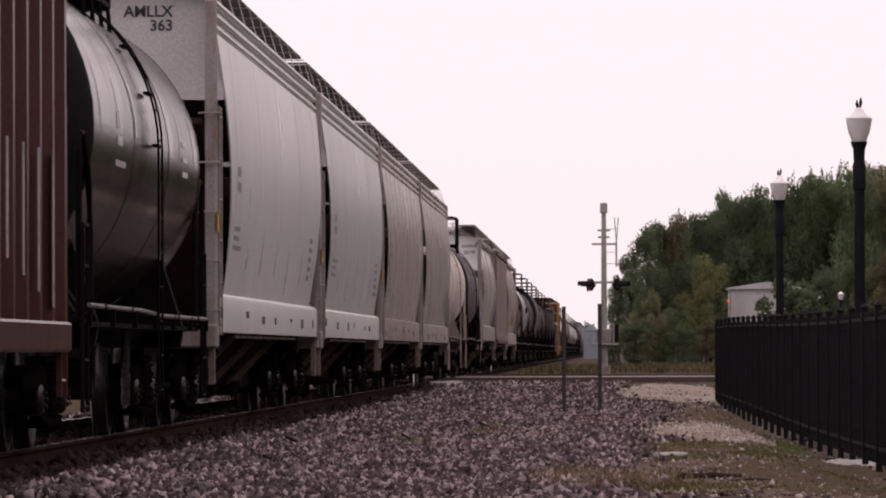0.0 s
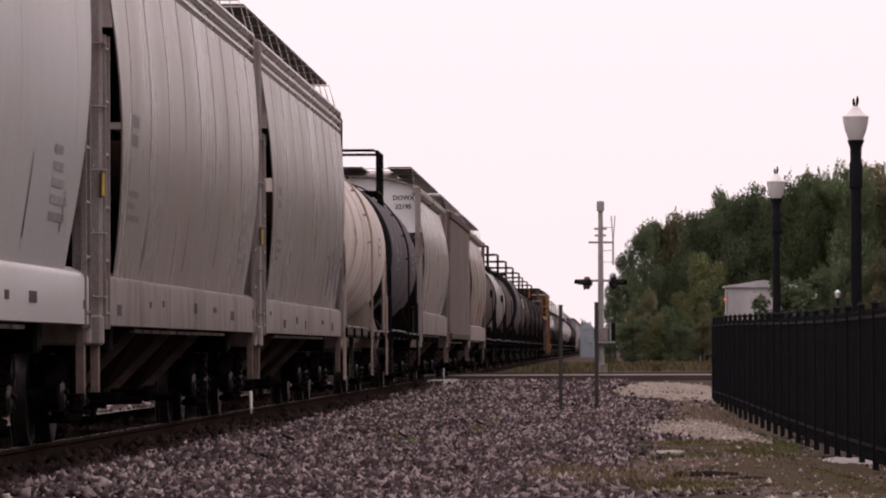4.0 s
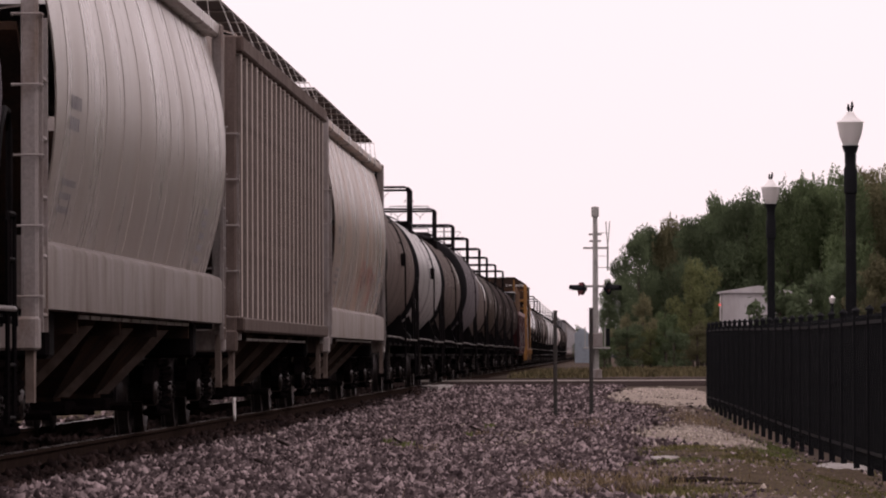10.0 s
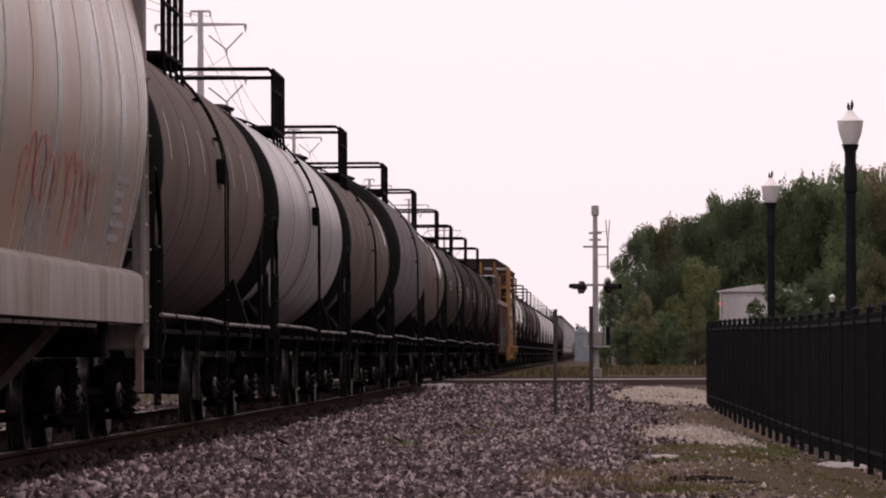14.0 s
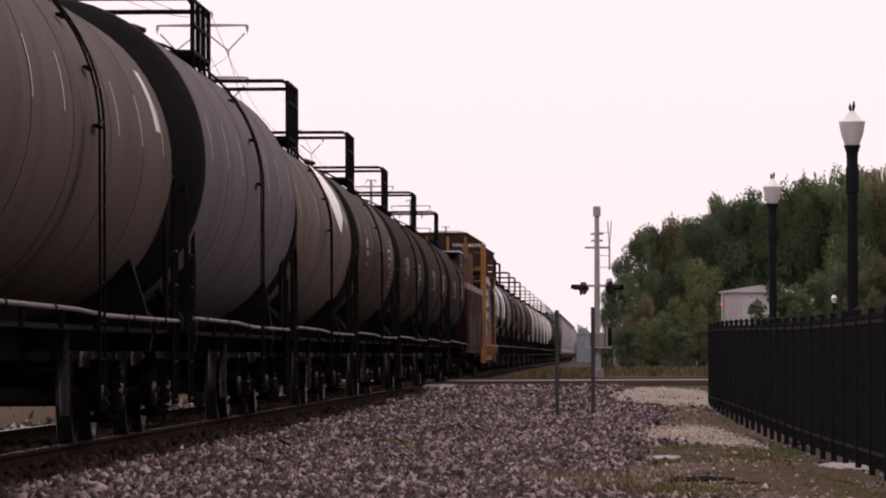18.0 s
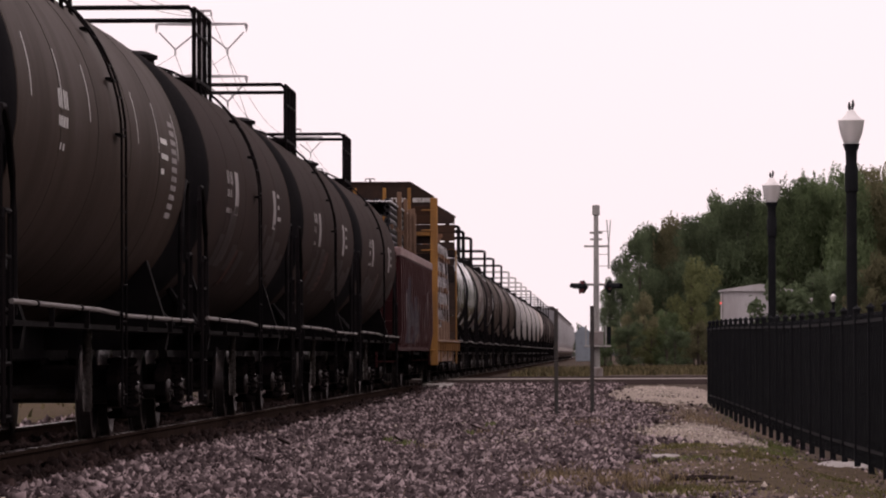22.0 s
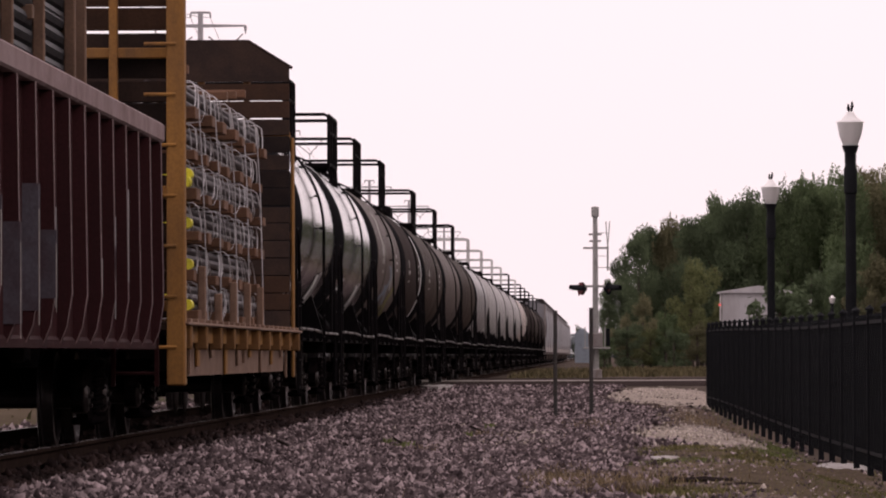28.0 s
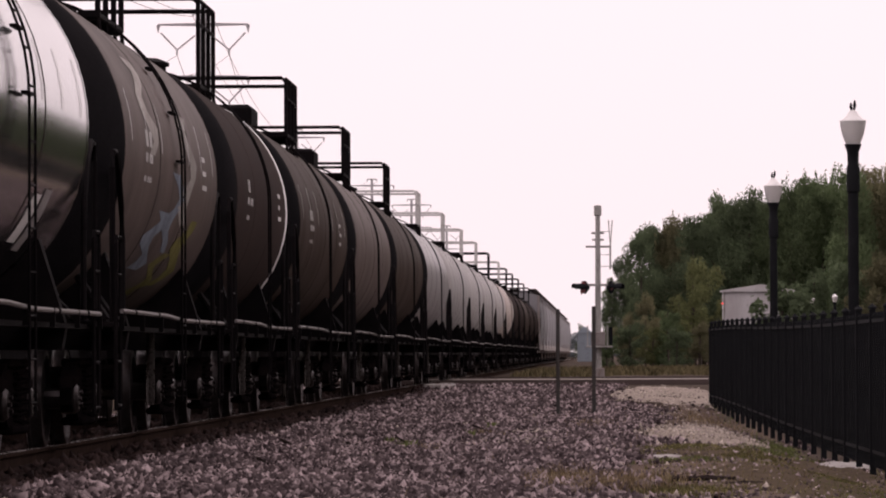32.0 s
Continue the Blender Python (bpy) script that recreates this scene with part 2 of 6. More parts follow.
# ---- the train: every car is a thing that stands on the near track ----
TRACK_X = -5.52
SPEED = 13.2
GAUGE = 1.435
TRAIN = []      # (car, where its middle lies ahead of the camera at the start)
FIRST = {}      # parts that are built once and shared
M_WALK = mat("dark_roof_walkway_steel", (0.05, 0.042, 0.04), 0.8, spots=(0.09, 0.06, 0.05), amount=0.3, scale=4, spec=0.2)
M_BRACKET_AND_SLOT = mat("pale_worn_bracket_steel", (0.42, 0.4, 0.39), 0.6, spots=(0.12, 0.08, 0.06), amount=0.35, scale=5)
M_STAIN_BAND = mat("dark_spill_stain", (0.04, 0.03, 0.027), 0.5, spots=(0.075, 0.058, 0.05), amount=0.5, scale=1.5, streak=3, spec=0.05)
M_TANK_SEAM = mat("dark_jacket_seam", (0.022, 0.018, 0.017), 0.7, spots=(0.05, 0.035, 0.028), amount=0.3, scale=4, spec=0.05)
M_SEAM = mat("dirty_weld_seam", (0.34, 0.305, 0.29), 0.7, amount=0.3, scale=6)
# dark from the shade between the ribs as well as from grime
M_RIB_SHADE = mat("grime_between_ribs", (0.1, 0.08, 0.073), 0.85, amount=0.3, scale=5, spec=0.1)
M_SMUDGE = mat("faded_grey_spray_smudge", (0.042, 0.034, 0.034), 0.6, spots=(0.028, 0.021, 0.0195), amount=0.5, scale=3, spec=0.02)
M_SMUDGE_RED = mat("faded_rust_red_spray", (0.04, 0.015, 0.012), 0.5, spots=(0.06, 0.03, 0.025), amount=0.4, scale=3, spec=0.02)
M_CREAM_STEEL = mat("rusty_cream_steel", (0.3, 0.25, 0.22), 0.7, spots=(0.14, 0.08, 0.055), amount=0.45, scale=4, streak=3)
M_SILL = mat("worn_grimy_sill_paint", (0.225, 0.2, 0.19), 0.6, spots=(0.11, 0.075, 0.06), amount=0.4, scale=2.2, streak=3, spec=0.15)
M_RUST_TRIM = mat("rusty_brown_trim_steel", (0.105, 0.08, 0.072), 0.75, spots=(0.05, 0.032, 0.025), amount=0.4, scale=4, streak=3, spec=0.1)
M_FLANGE = mat("dusty_flange_steel", (0.15, 0.115, 0.1), 0.8, spots=(0.05, 0.036, 0.03), amount=0.4, scale=5, spec=0.1)
M_PLACARD = mat("yellow_placard_paint", (0.5, 0.33, 0.05), 0.5, amount=0.2)
M_RED_INK = mat("faded_red_spray", (0.3, 0.1, 0.08), 0.7, amount=0.3)
M_FLAP = mat("white_flap", (0.75, 0.73, 0.72), 0.5, amount=0.1)
M_STREAK = mat("dark_seep_streak", (0.095, 0.082, 0.09), 0.7, amount=0.3, spec=0.02)
M_SPRAY_BLUE = mat("faded_blue_spray", (0.17, 0.2, 0.24), 0.5, amount=0.4, spec=0.02)
M_SPRAY_PALE = mat("faded_pale_spray", (0.3, 0.28, 0.26), 0.5, amount=0.4, spec=0.02)
M_SPRAY_YELLOW = mat("faded_yellow_green_spray", (0.16, 0.15, 0.05), 0.5, amount=0.4, spec=0.02)


def wheelset_mesh():
    g = Mesh()
    for s in (-1, 1):
        w = [(0.0, 0.05), (0.0, 0.42), (0.012, 0.457), (0.032, 0.462), (0.042, 0.43), (0.06, 0.418), (0.135, 0.412), (0.14, 0.37), (0.1, 0.34), (0.085, 0.2), (0.12, 0.13), (0.12, 0.05)]
        g.turned([(s * (GAUGE / 2 - 0.03 + a), r) for a, r in w], 18)
    g.turned([(-1.06, 0.0), (-1.06, 0.09), (-0.7, 0.09), (-0.65, 0.085), (0.65, 0.085), (0.7, 0.09), (1.06, 0.09), (1.06, 0.0)], 10)
    for s in (-1, 1):
        g.turned([(s * 0.95, 0.13), (s * 1.07, 0.13), (s * 1.1, 0.1), (s * 1.1, 0.0)], 12)
        for k in range(3):
            a = k * 2.094
            g.turned([(s * 1.09, 0.02), (s * 1.13, 0.02)], 6, at=(0, 0.06 * math.cos(a), 0.06 * math.sin(a)))
    return g


def add_truck(car, y):
    """A two-axle bogie under a car."""
    if "truck" in FIRST:
        t = copy_thing(FIRST["truck"], pose(0, y, 0))
        t.parent = car
        return t
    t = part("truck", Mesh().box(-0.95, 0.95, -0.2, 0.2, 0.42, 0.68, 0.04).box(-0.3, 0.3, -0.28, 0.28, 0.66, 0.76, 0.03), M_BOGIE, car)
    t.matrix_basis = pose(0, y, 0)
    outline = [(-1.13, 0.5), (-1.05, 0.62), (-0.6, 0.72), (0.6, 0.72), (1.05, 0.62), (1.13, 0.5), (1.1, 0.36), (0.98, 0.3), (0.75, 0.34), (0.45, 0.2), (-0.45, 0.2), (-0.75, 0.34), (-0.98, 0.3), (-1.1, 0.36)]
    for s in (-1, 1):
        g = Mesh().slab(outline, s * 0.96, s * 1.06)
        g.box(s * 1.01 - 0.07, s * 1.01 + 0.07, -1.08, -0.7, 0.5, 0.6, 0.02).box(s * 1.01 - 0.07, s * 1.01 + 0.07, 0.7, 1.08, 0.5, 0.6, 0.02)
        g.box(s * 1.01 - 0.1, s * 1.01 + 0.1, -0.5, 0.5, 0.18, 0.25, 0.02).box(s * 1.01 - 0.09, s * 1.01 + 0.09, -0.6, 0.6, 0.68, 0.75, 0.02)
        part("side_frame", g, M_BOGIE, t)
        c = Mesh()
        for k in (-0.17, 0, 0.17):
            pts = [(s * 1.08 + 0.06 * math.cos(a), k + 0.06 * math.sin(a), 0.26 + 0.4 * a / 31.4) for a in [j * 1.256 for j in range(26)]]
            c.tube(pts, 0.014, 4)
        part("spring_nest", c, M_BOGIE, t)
    g = wheelset_mesh()
    w = part("wheelset", g, M_WHEEL, t, "steel wheels with worn bright treads")
    w.location = (0, -0.89, 0.412)
    w2 = again(w, pose(0, 0.89, 0.412))
    tagged(w2, "steel wheels with worn bright treads")
    FIRST["truck"] = t
    FIRST["wheelsets"] = (w, w2)
    return t


def add_coupler(car, y, s):
    """The draw gear at an end: s is -1 or 1."""
    if "coupler" not in FIRST:
        g = Mesh().box(-0.16, 0.16, -0.1, 0.55, 0.72, 1.02, 0.03).box(-0.07, 0.07, 0.5, 0.78, 0.8, 0.94, 0.02)
        g.slab([(0.7, 0.72), (0.86, 0.72), (0.98, 0.78), (0.98, 0.96), (0.86, 1.02), (0.7, 1.02)], -0.13, 0.1)
        g.tube([(0.25, 0.3, 0.75), (0.3, 0.6, 0.5), (0.26, 0.95, 0.42)], 0.025, 6)
        FIRST["coupler"] = part("coupler", g, M_BLACK, car)
        o = FIRST["coupler"]
    else:
        o = again(FIRST["coupler"], Matrix(), car)
    o.matrix_basis = pose(0, y, 0, 0, 0, 0 if s > 0 else 180)
    return o


def new_car(name, label, category, group, start, end):
    car = tagged(new(name), label, category, group)
    car.empty_display_size = 0.5
    TRAIN.append((car, (start + end) / 2))
    return car


def run_gear(car, L, ty):
    for s in (-1, 1):
        add_truck(car, s * ty)
        add_coupler(car, s * (L / 2 - 0.86), s)


def rung_ladder(x, y, z0, z1, width, step=0.38, along="y", r=0.016):
    """Two stiles and their rungs; it stands upright."""
    g = Mesh()
    dx, dy = (0, width / 2) if along == "y" else (width / 2, 0)
    for s in (-1, 1):
        g.box(x + s * dx - 0.02, x + s * dx + 0.02, y + s * dy - 0.02, y + s * dy + 0.02, z0, z1)
    z = z0 + 0.12
    while z < z1 - 0.05:
        g.tube([(x - dx, y - dy, z), (x + dx, y + dy, z)], r, 6)
        z += step
    return g


def tank_car(start, end, paint, head, label, posts=None, rail=None, R=1.52, zc=2.55, deck=1.02, box_dome=False, marks=None, patch=None, shiny=True, spray=False, panel=False, smudge=None, cards=None, steel=None, over=1.05, stain=None, holder=False, end_card=None, ring=None, rise=0.62):
    """A tank car between two couplings: tank, dished heads, saddles, ladders, top platform, running rails and gear."""
    L = end - start
    car = new_car("tank_car", label, "tank car", "freight train cars", start, end)
    posts, rail, steel = posts or M_BLACK, rail or M_PIPE_WHITE, steel or M_BLACK
    h = L / 2 - over
    c = h - 0.55
    prof = [(-c, R), (c, R)]
    n = 56
    g = Mesh().turned(prof, n, "y", (0, 0, zc), caps=False)
    part("tank", g, paint, car, angle=40)
    dish = [(c + 0.55 * math.sin(a), R * math.cos(a)) for a in [k * 0.196 for k in range(8)]] + [(h, 0.01)]
    for s in (-1, 1):
        part("head", Mesh().turned([(s * a, r) for a, r in dish], n, "y", (0, 0, zc), caps=False), head, car, angle=40)
    k = max(3, round(2 * c / 3.2))
    for i in range(k + 1):
        y = -c + 0.06 + (2 * c - 0.12) * i / k
        w = 0.035 if i in (0, k) else 0.014
        part("jacket_band", Mesh().turned([(y - w, R + 0.001), (y - w + 0.004, R + 0.004), (y + w - 0.004, R + 0.004), (y + w, R + 0.001)], n, "y", (0, 0, zc), caps=False), paint if i in (0, k) else M_TANK_SEAM, car)
    for y0, w in stain or ():
        part("stained_band", Mesh().turned([(y0 * c - w, R + 0.0005), (y0 * c - w * 0.7, R + 0.003), (y0 * c + w * 0.7, R + 0.003), (y0 * c + w, R + 0.0005)], n, "y", (0, 0, zc), caps=False), M_STAIN_BAND, car, "dark spill stain round the tank")
    # underframe
    ty = L / 2 - 2.75
    g = Mesh().box(-0.28, 0.28, -L / 2 + 0.75, L / 2 - 0.75, 0.72, 1.04, 0.02)
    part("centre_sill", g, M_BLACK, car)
    for s in (-1, 1):
        y = s * ty
        arc = [((R + 0.01) * math.sin(a), zc - (R + 0.01) * math.cos(a)) for a in [-0.95 + 0.19 * k for k in range(11)]]
        g = Mesh().prism([(-1.42, 0.82), (1.42, 0.82), (1.45, 1.0)] + arc[::-1] + [(-1.45, 1.0)], y - 0.1, y + 0.1)
        part("saddle", g, steel, car)
        e = s * (L / 2 - 0.98)
        g = Mesh().box(-1.5, 1.5, e - 0.22, e + 0.22, 1.0, 1.05, 0.01)
        for k in range(-7, 8):
            g.box(k * 0.2 - 0.03, k * 0.2 + 0.03, e - 0.22, e + 0.22, 1.052, 1.07)
        part("end_platform", g, M_BLACK, car)
        for q in (-1, 1):
            x = q * 1.48
            hoop = [(x, e + s * 0.18, 1.05), (x, e + s * 0.18, 2.32), (x, e + s * 0.1, 2.45), (x, e - s * 0.12, 2.46), (x, e - s * 0.42, 2.3), (x, e - s * 0.66, 2.02), (x, e - s * 0.75, 1.75), (x, e - s * 0.75, 1.05)]
            part("end_handrail", Mesh().tube(hoop, 0.026, 7), steel, car)
            xl = x + q * 0.03
            if q < 0:
                part("corner_ladder", rung_ladder(xl, e, 0.32, 1.75, 0.42), steel, car)
            else:
                steps = part("corner_ladder", Mesh().tube([(xl, e - 0.21, 0.32), (xl, e - 0.21, 1.7), (xl, e - 0.18, 1.75), (xl, e + 0.18, 1.75), (xl, e + 0.21, 1.7), (xl, e + 0.21, 0.32)], 0.02, 6), steel, car)
                for k in range(4):
                    if "step" + steel.name not in FIRST:
                        FIRST["step" + steel.name] = part("rung", Mesh().tube([(0, -0.21, 0), (0, 0.21, 0)], 0.016, 6), steel, steps)
                        FIRST["step" + steel.name].location = (xl, e, 0.36 + 0.36 * k)
                    else:
                        again(FIRST["step" + steel.name], pose(xl, e, 0.36 + 0.36 * k), steps)
            # diagonal struts from the running board to the tank
            g = Mesh()
            for d in (0.5, 1.1):
                g.tube([(q * 1.38, e - s * d, 1.06), (q * 1.05, e - s * (d + 0.75), zc - R * 0.72)], 0.035, 6)
            part("strut", g, steel, car)
    for q in (-1, 1):
        x = q * 1.54
        e = L / 2 - 1.0
        pts = [(x, -e, 1.14), (x, -e * 0.2, 1.13), (x, e * 0.1, 1.1), (x, e, 1.1)]
        g = Mesh().tube(pts, 0.019, 8)
        bar_ = part("running_rail", g, rail, car, "pale dusty side rail")
        if q == 1 and start < 560:
            for k in range(5):
                y = -e + 2 * e * (k + 0.5) / 5
                z = 1.14 - 0.01 * (y + e) / (0.8 * e) if y < -0.2 * e else (1.13 - 0.03 * (y + 0.2 * e) / (0.3 * e) if y < 0.1 * e else 1.1)
                if "clamp" not in FIRST:
                    FIRST["clamp"] = part("clamp", Mesh().turned([(-0.05, 0.019), (-0.045, 0.028), (0.045, 0.028), (0.05, 0.019)], 8, "y"), M_BLACK, bar_)
                    FIRST["clamp"].location = (x, y, z)
                else:
                    again(FIRST["clamp"], pose(x, y, z), bar_)
        g = Mesh().box(q * 1.3 - 0.16, q * 1.3 + 0.16, -e, e, 0.98, 1.02)
        k = 6
        for i in range(k + 1):
            y = -e + 2 * e * i / k
            g.box(x - 0.02, x + 0.02, y - 0.02, y + 0.02, 0.98, 1.12)
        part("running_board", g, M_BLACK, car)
        xl = R + 0.07
        arc = [(q * xl * math.cos(v), zc + xl * math.sin(v)) for v in [0.1 * k for k in range(14)]]
        side = [(q * xl, 0.35)] + arc
        g = Mesh().tube([(x_, -0.2, z) for x_, z in side] + [(x_, 0.2, z) for x_, z in side[::-1]], 0.012, 6)
        ladder = part("side_ladder", g, steel, car)
        if q == 1 and start < 480:
            rung = None
            spots = [(q * xl, 0.45 + 0.3 * k) for k in range(7)] + [(q * xl * math.cos(0.05 + 0.17 * k), zc + xl * math.sin(0.05 + 0.17 * k)) for k in range(8)]
            for x_, z in spots:
                if rung is None:
                    rung = part("rung", Mesh().tube([(0, -0.2, 0), (0, 0.2, 0)], 0.009, 6), steel, ladder)
                    rung.location = (x_, 0, z)
                else:
                    again(rung, pose(x_, 0, z))
            for k in range(5):
                v = 0.02 + 0.3 * k
                o = Vector((q * math.cos(v) * (R + 0.035), 0, zc + math.sin(v) * (R + 0.035)))
                part("ladder_clip", Mesh().box(o.x - 0.02, o.x + 0.035, -0.23, 0.23, o.z - 0.012, o.z + 0.012, 0.004), steel, ladder)
        if marks and q == 1:
            rng = random.Random(int(start * 7))

            def bar(y, w, z, hh):
                u0, u1 = math.asin((z - hh - zc) / R), math.asin((z - zc) / R)
                q0, q1 = (R + 0.004) * math.cos(u0), (R + 0.004) * math.cos(u1)
                part("stencil_bar", Mesh().add([(q0, y, z - hh), (q0, y + w, z - hh), (q1, y + w, z), (q1, y, z)], [(0, 1, 2, 3)]), marks, car)
            for row in range(3):
                y = -c * 0.62
                for k in range(rng.randint(5, 8)):
                    w = rng.uniform(0.05, 0.1)
                    if rng.random() < 0.85:
                        bar(y, w, zc + 0.2 - row * 0.2, (0.14, 0.08, 0.05)[row])
                    y += w + 0.04
            for k in range(3):
                bar(c * 0.62, rng.uniform(0.3, 0.8), zc + 0.2 - k * 0.14, 0.05)
        if shiny and q == 1:
            k = 7
            strip = None
            for i in range(k):
                y = c * (-0.88 + 1.76 * i / (k - 1))
                if abs(y) < 0.4:
                    continue
                if strip is None:
                    rows_ = [zc + 0.05 + 0.09 * j for j in range(6)]
                    g = Mesh()
                    vs = []
                    for z in rows_:
                        xx = math.sqrt((R + 0.005) ** 2 - (z - zc) ** 2)
                        vs += [(xx, -0.025, z), (xx, 0.025, z)]
                    g.add(vs, [(2 * j, 2 * j + 1, 2 * j + 3, 2 * j + 2) for j in range(5)])
                    strip = part("reflector_strip", g, M_WHITE_INK, car, "thin pale reflector strip")
                    strip.location = (0, y, 0)
                else:
                    tagged(again(strip, pose(0, y, 0)), "thin pale reflector strip")
    # top fittings
    top = zc + R
    for q in (-1, 1):
        g = Mesh().box(q * (deck - 0.2) - 0.22, q * (deck - 0.2) + 0.22, -1.25, 1.25, top - 0.2, top - 0.16)
        for k in range(9):
            y = -1.2 + 0.3 * k
            g.box(q * (deck - 0.2) - 0.2, q * (deck - 0.2) + 0.2, y - 0.02, y + 0.02, top - 0.23, top - 0.2)
        part("top_platform", g, M_BLACK, car)
        foot = zc + math.sqrt(R * R - (deck + 0.02) ** 2) - 0.02
        for y in (-1.2, -0.4, 0.4, 1.2):
            part("platform_leg", Mesh().tube([(q * deck, y, top - 0.2), (q * (deck + 0.02), y, foot)], 0.022, 6), M_BLACK, car)
    for q in (-1, 1):
        g = Mesh()
        for y in (-1.22, -0.42, 0.42, 1.22):
            g.box(q * deck - 0.025, q * deck + 0.025, y - 0.025, y + 0.025, top - 0.2, top + rise)
        for z in (rise - 0.28, rise):
            g.tube([(q * deck, -1.22, top + z), (q * deck, 1.22, top + z)], 0.022, 6)
        part("side_railing", g, posts, car)
    for y in (-1.22, 1.22):
        g = Mesh()
        z = rise + 0.01
        g.tube([(-deck, y, top + 0.3), (-deck, y, top + z - 0.06), (-deck + 0.06, y, top + z), (deck - 0.06, y, top + z), (deck, y, top + z - 0.06), (deck, y, top + 0.3)], 0.028, 6)
        part("cross_rail", g, posts, car)
    if box_dome:
        part("valve_housing", Mesh().box(-0.5, 0.5, -0.75, 0.75, top - 0.05, top + 0.28, 0.05), M_BLACK, car)
    else:
        g = Mesh().turned([(top - 0.1, 0.38), (top + 0.1, 0.37), (top + 0.11, 0.41), (top + 0.15, 0.41), (top + 0.2, 0.28), (top + 0.21, 0.0)], 24, "z")
        part("manway", g, M_BLACK, car)
        part("valve_housing", Mesh().turned([(top - 0.1, 0.28), (top + 0.2, 0.28), (top + 0.24, 0.2), (top + 0.24, 0.0)], 18, "z", (0, 0.85, 0)), M_BLACK, car)
    g = Mesh().turned([(-0.5, 0.0), (-0.5, 0.16), (0.45, 0.16), (0.55, 0.1), (0.55, 0.0)], 16, "y", (0.3, 1.2, 0.75))
    part("brake_cylinder", g, M_BLACK, car)
    if spray:
        rng = random.Random(31)
        for col, y0, a0, w in ((M_SPRAY_BLUE, 0.1, -0.55, 0.5), (M_SPRAY_PALE, 0.32, -0.35, 0.7), (M_SPRAY_PALE, -0.5, 0.0, 0.6), (M_SPRAY_YELLOW, 0.5, -0.8, 0.5), (M_SPRAY_BLUE, -0.15, -0.7, 0.4), (M_SPRAY_YELLOW, 0.25, -0.9, 0.35)):
            k = 7
            left = [(y0 * c + 0.5 * math.sin(j * 1.3 + a0 * 9), a0 + w * j / k) for j in range(k + 1)]
            g = Mesh()
            vs = []
            for y, a in left:
                ww = rng.uniform(0.25, 0.6)
                for yy in (y - ww, y + ww):
                    vs.append(((R + 0.005) * math.cos(a), yy, zc + (R + 0.005) * math.sin(a)))
            g.add(vs, [(2 * j, 2 * j + 1, 2 * j + 3, 2 * j + 2) for j in range(k)])
            part("sprayed_patch", g, col, car)
    def sheet(name, m, y0, y1, z0, z1, k=4):
        rows_ = [z0 + (z1 - z0) * j / k for j in range(k + 1)]
        vs = []
        for z in rows_:
            xx = math.sqrt((R + 0.006) ** 2 - (z - zc) ** 2)
            vs += [(xx, y0, z), (xx, y1, z)]
        part(name, Mesh().add(vs, [(2 * j, 2 * j + 1, 2 * j + 3, 2 * j + 2) for j in range(k)]), m, car)
    if smudge:
        rng = random.Random(int(start * 13))
        for y0 in (-0.62, -0.3, 0.3, 0.66):
            for k in range(3):
                y = y0 * c + k * rng.uniform(0.5, 0.9)
                z = zc - 1.0 + rng.uniform(0, 0.25)
                sheet("sprayed_smudge", smudge if rng.random() < 0.8 else M_SMUDGE_RED, y, y + rng.uniform(0.4, 1.0), z, z + rng.uniform(0.25, 0.6), 6)
        for y0 in (-0.45, 0.5):
            sheet("pale_card", M_GREY_INK, y0 * c, y0 * c + 0.55, zc - 0.25, zc + 0.22)
    if ring:
        part("white_ring", Mesh().turned([(ring * c - 0.14, R + 0.002), (ring * c - 0.13, R + 0.006), (ring * c + 0.13, R + 0.006), (ring * c + 0.14, R + 0.002)], n, "y", (0, 0, zc), caps=False), M_WHITE_AND_LIT_END, car, "white stripe round the tank end")
    if holder:
        part("placard_holder", Mesh().box(R - 0.01, R + 0.09, -0.42, -0.24, zc + 0.02, zc + 0.27, 0.012), M_BLACK, car, "black placard holder beside the ladder")
    if end_card:
        sheet("data_card", end_card, c * 0.8, c * 0.8 + 0.5, zc + 0.25, zc + 0.8)
    if cards:
        for y0 in cards:
            sheet("pale_card", M_WHITE_INK, y0 * c, y0 * c + 0.5, zc - 0.95, zc - 0.6)
            sheet("pale_card", M_GREY_INK, y0 * c + 0.65, y0 * c + 1.1, zc - 1.0, zc - 0.55)
    if panel:
        for k in range(11):
            z = zc + 0.4 - k * 0.085
            u0, u1 = math.asin((z - 0.05 - zc) / R), math.asin((z - zc) / R)
            q0, q1 = (R + 0.004) * math.cos(u0), (R + 0.004) * math.cos(u1)
            part("data_bar", Mesh().add([(q0, c * 0.78, z - 0.05), (q0, c * 0.78 + 0.6, z - 0.05), (q1, c * 0.78 + 0.6, z), (q1, c * 0.78, z)], [(0, 1, 2, 3)]), M_GREY_INK, car)
    if start < 560:
        part("outlet_pipe", Mesh().turned([(0.3, 0.0), (0.3, 0.035), (0.36, 0.04), (0.98, 0.04), (0.98, 0.0)], 14, "z", (1.2, 0.9, 0)), M_PIPE_DARK, car, "shiny dark drain pipe under the tank")
    if patch:
        # a broad pale panel on the upper side
        y0, y1, a0, a1, pm = patch
        rings = []
        for k in range(9):
            a = a0 + (a1 - a0) * k / 8
            wide = math.sqrt(1 - max(0, 1 - k / 3.0) ** 2) * 0.94 + 0.06
            ym, yh = (y0 + y1) / 2 * c, (y1 - y0) / 2 * c * wide
            rings.append([((R + 0.006) * math.cos(a), y, zc + (R + 0.006) * math.sin(a)) for y in (ym - yh, ym + yh)])
        g = Mesh()
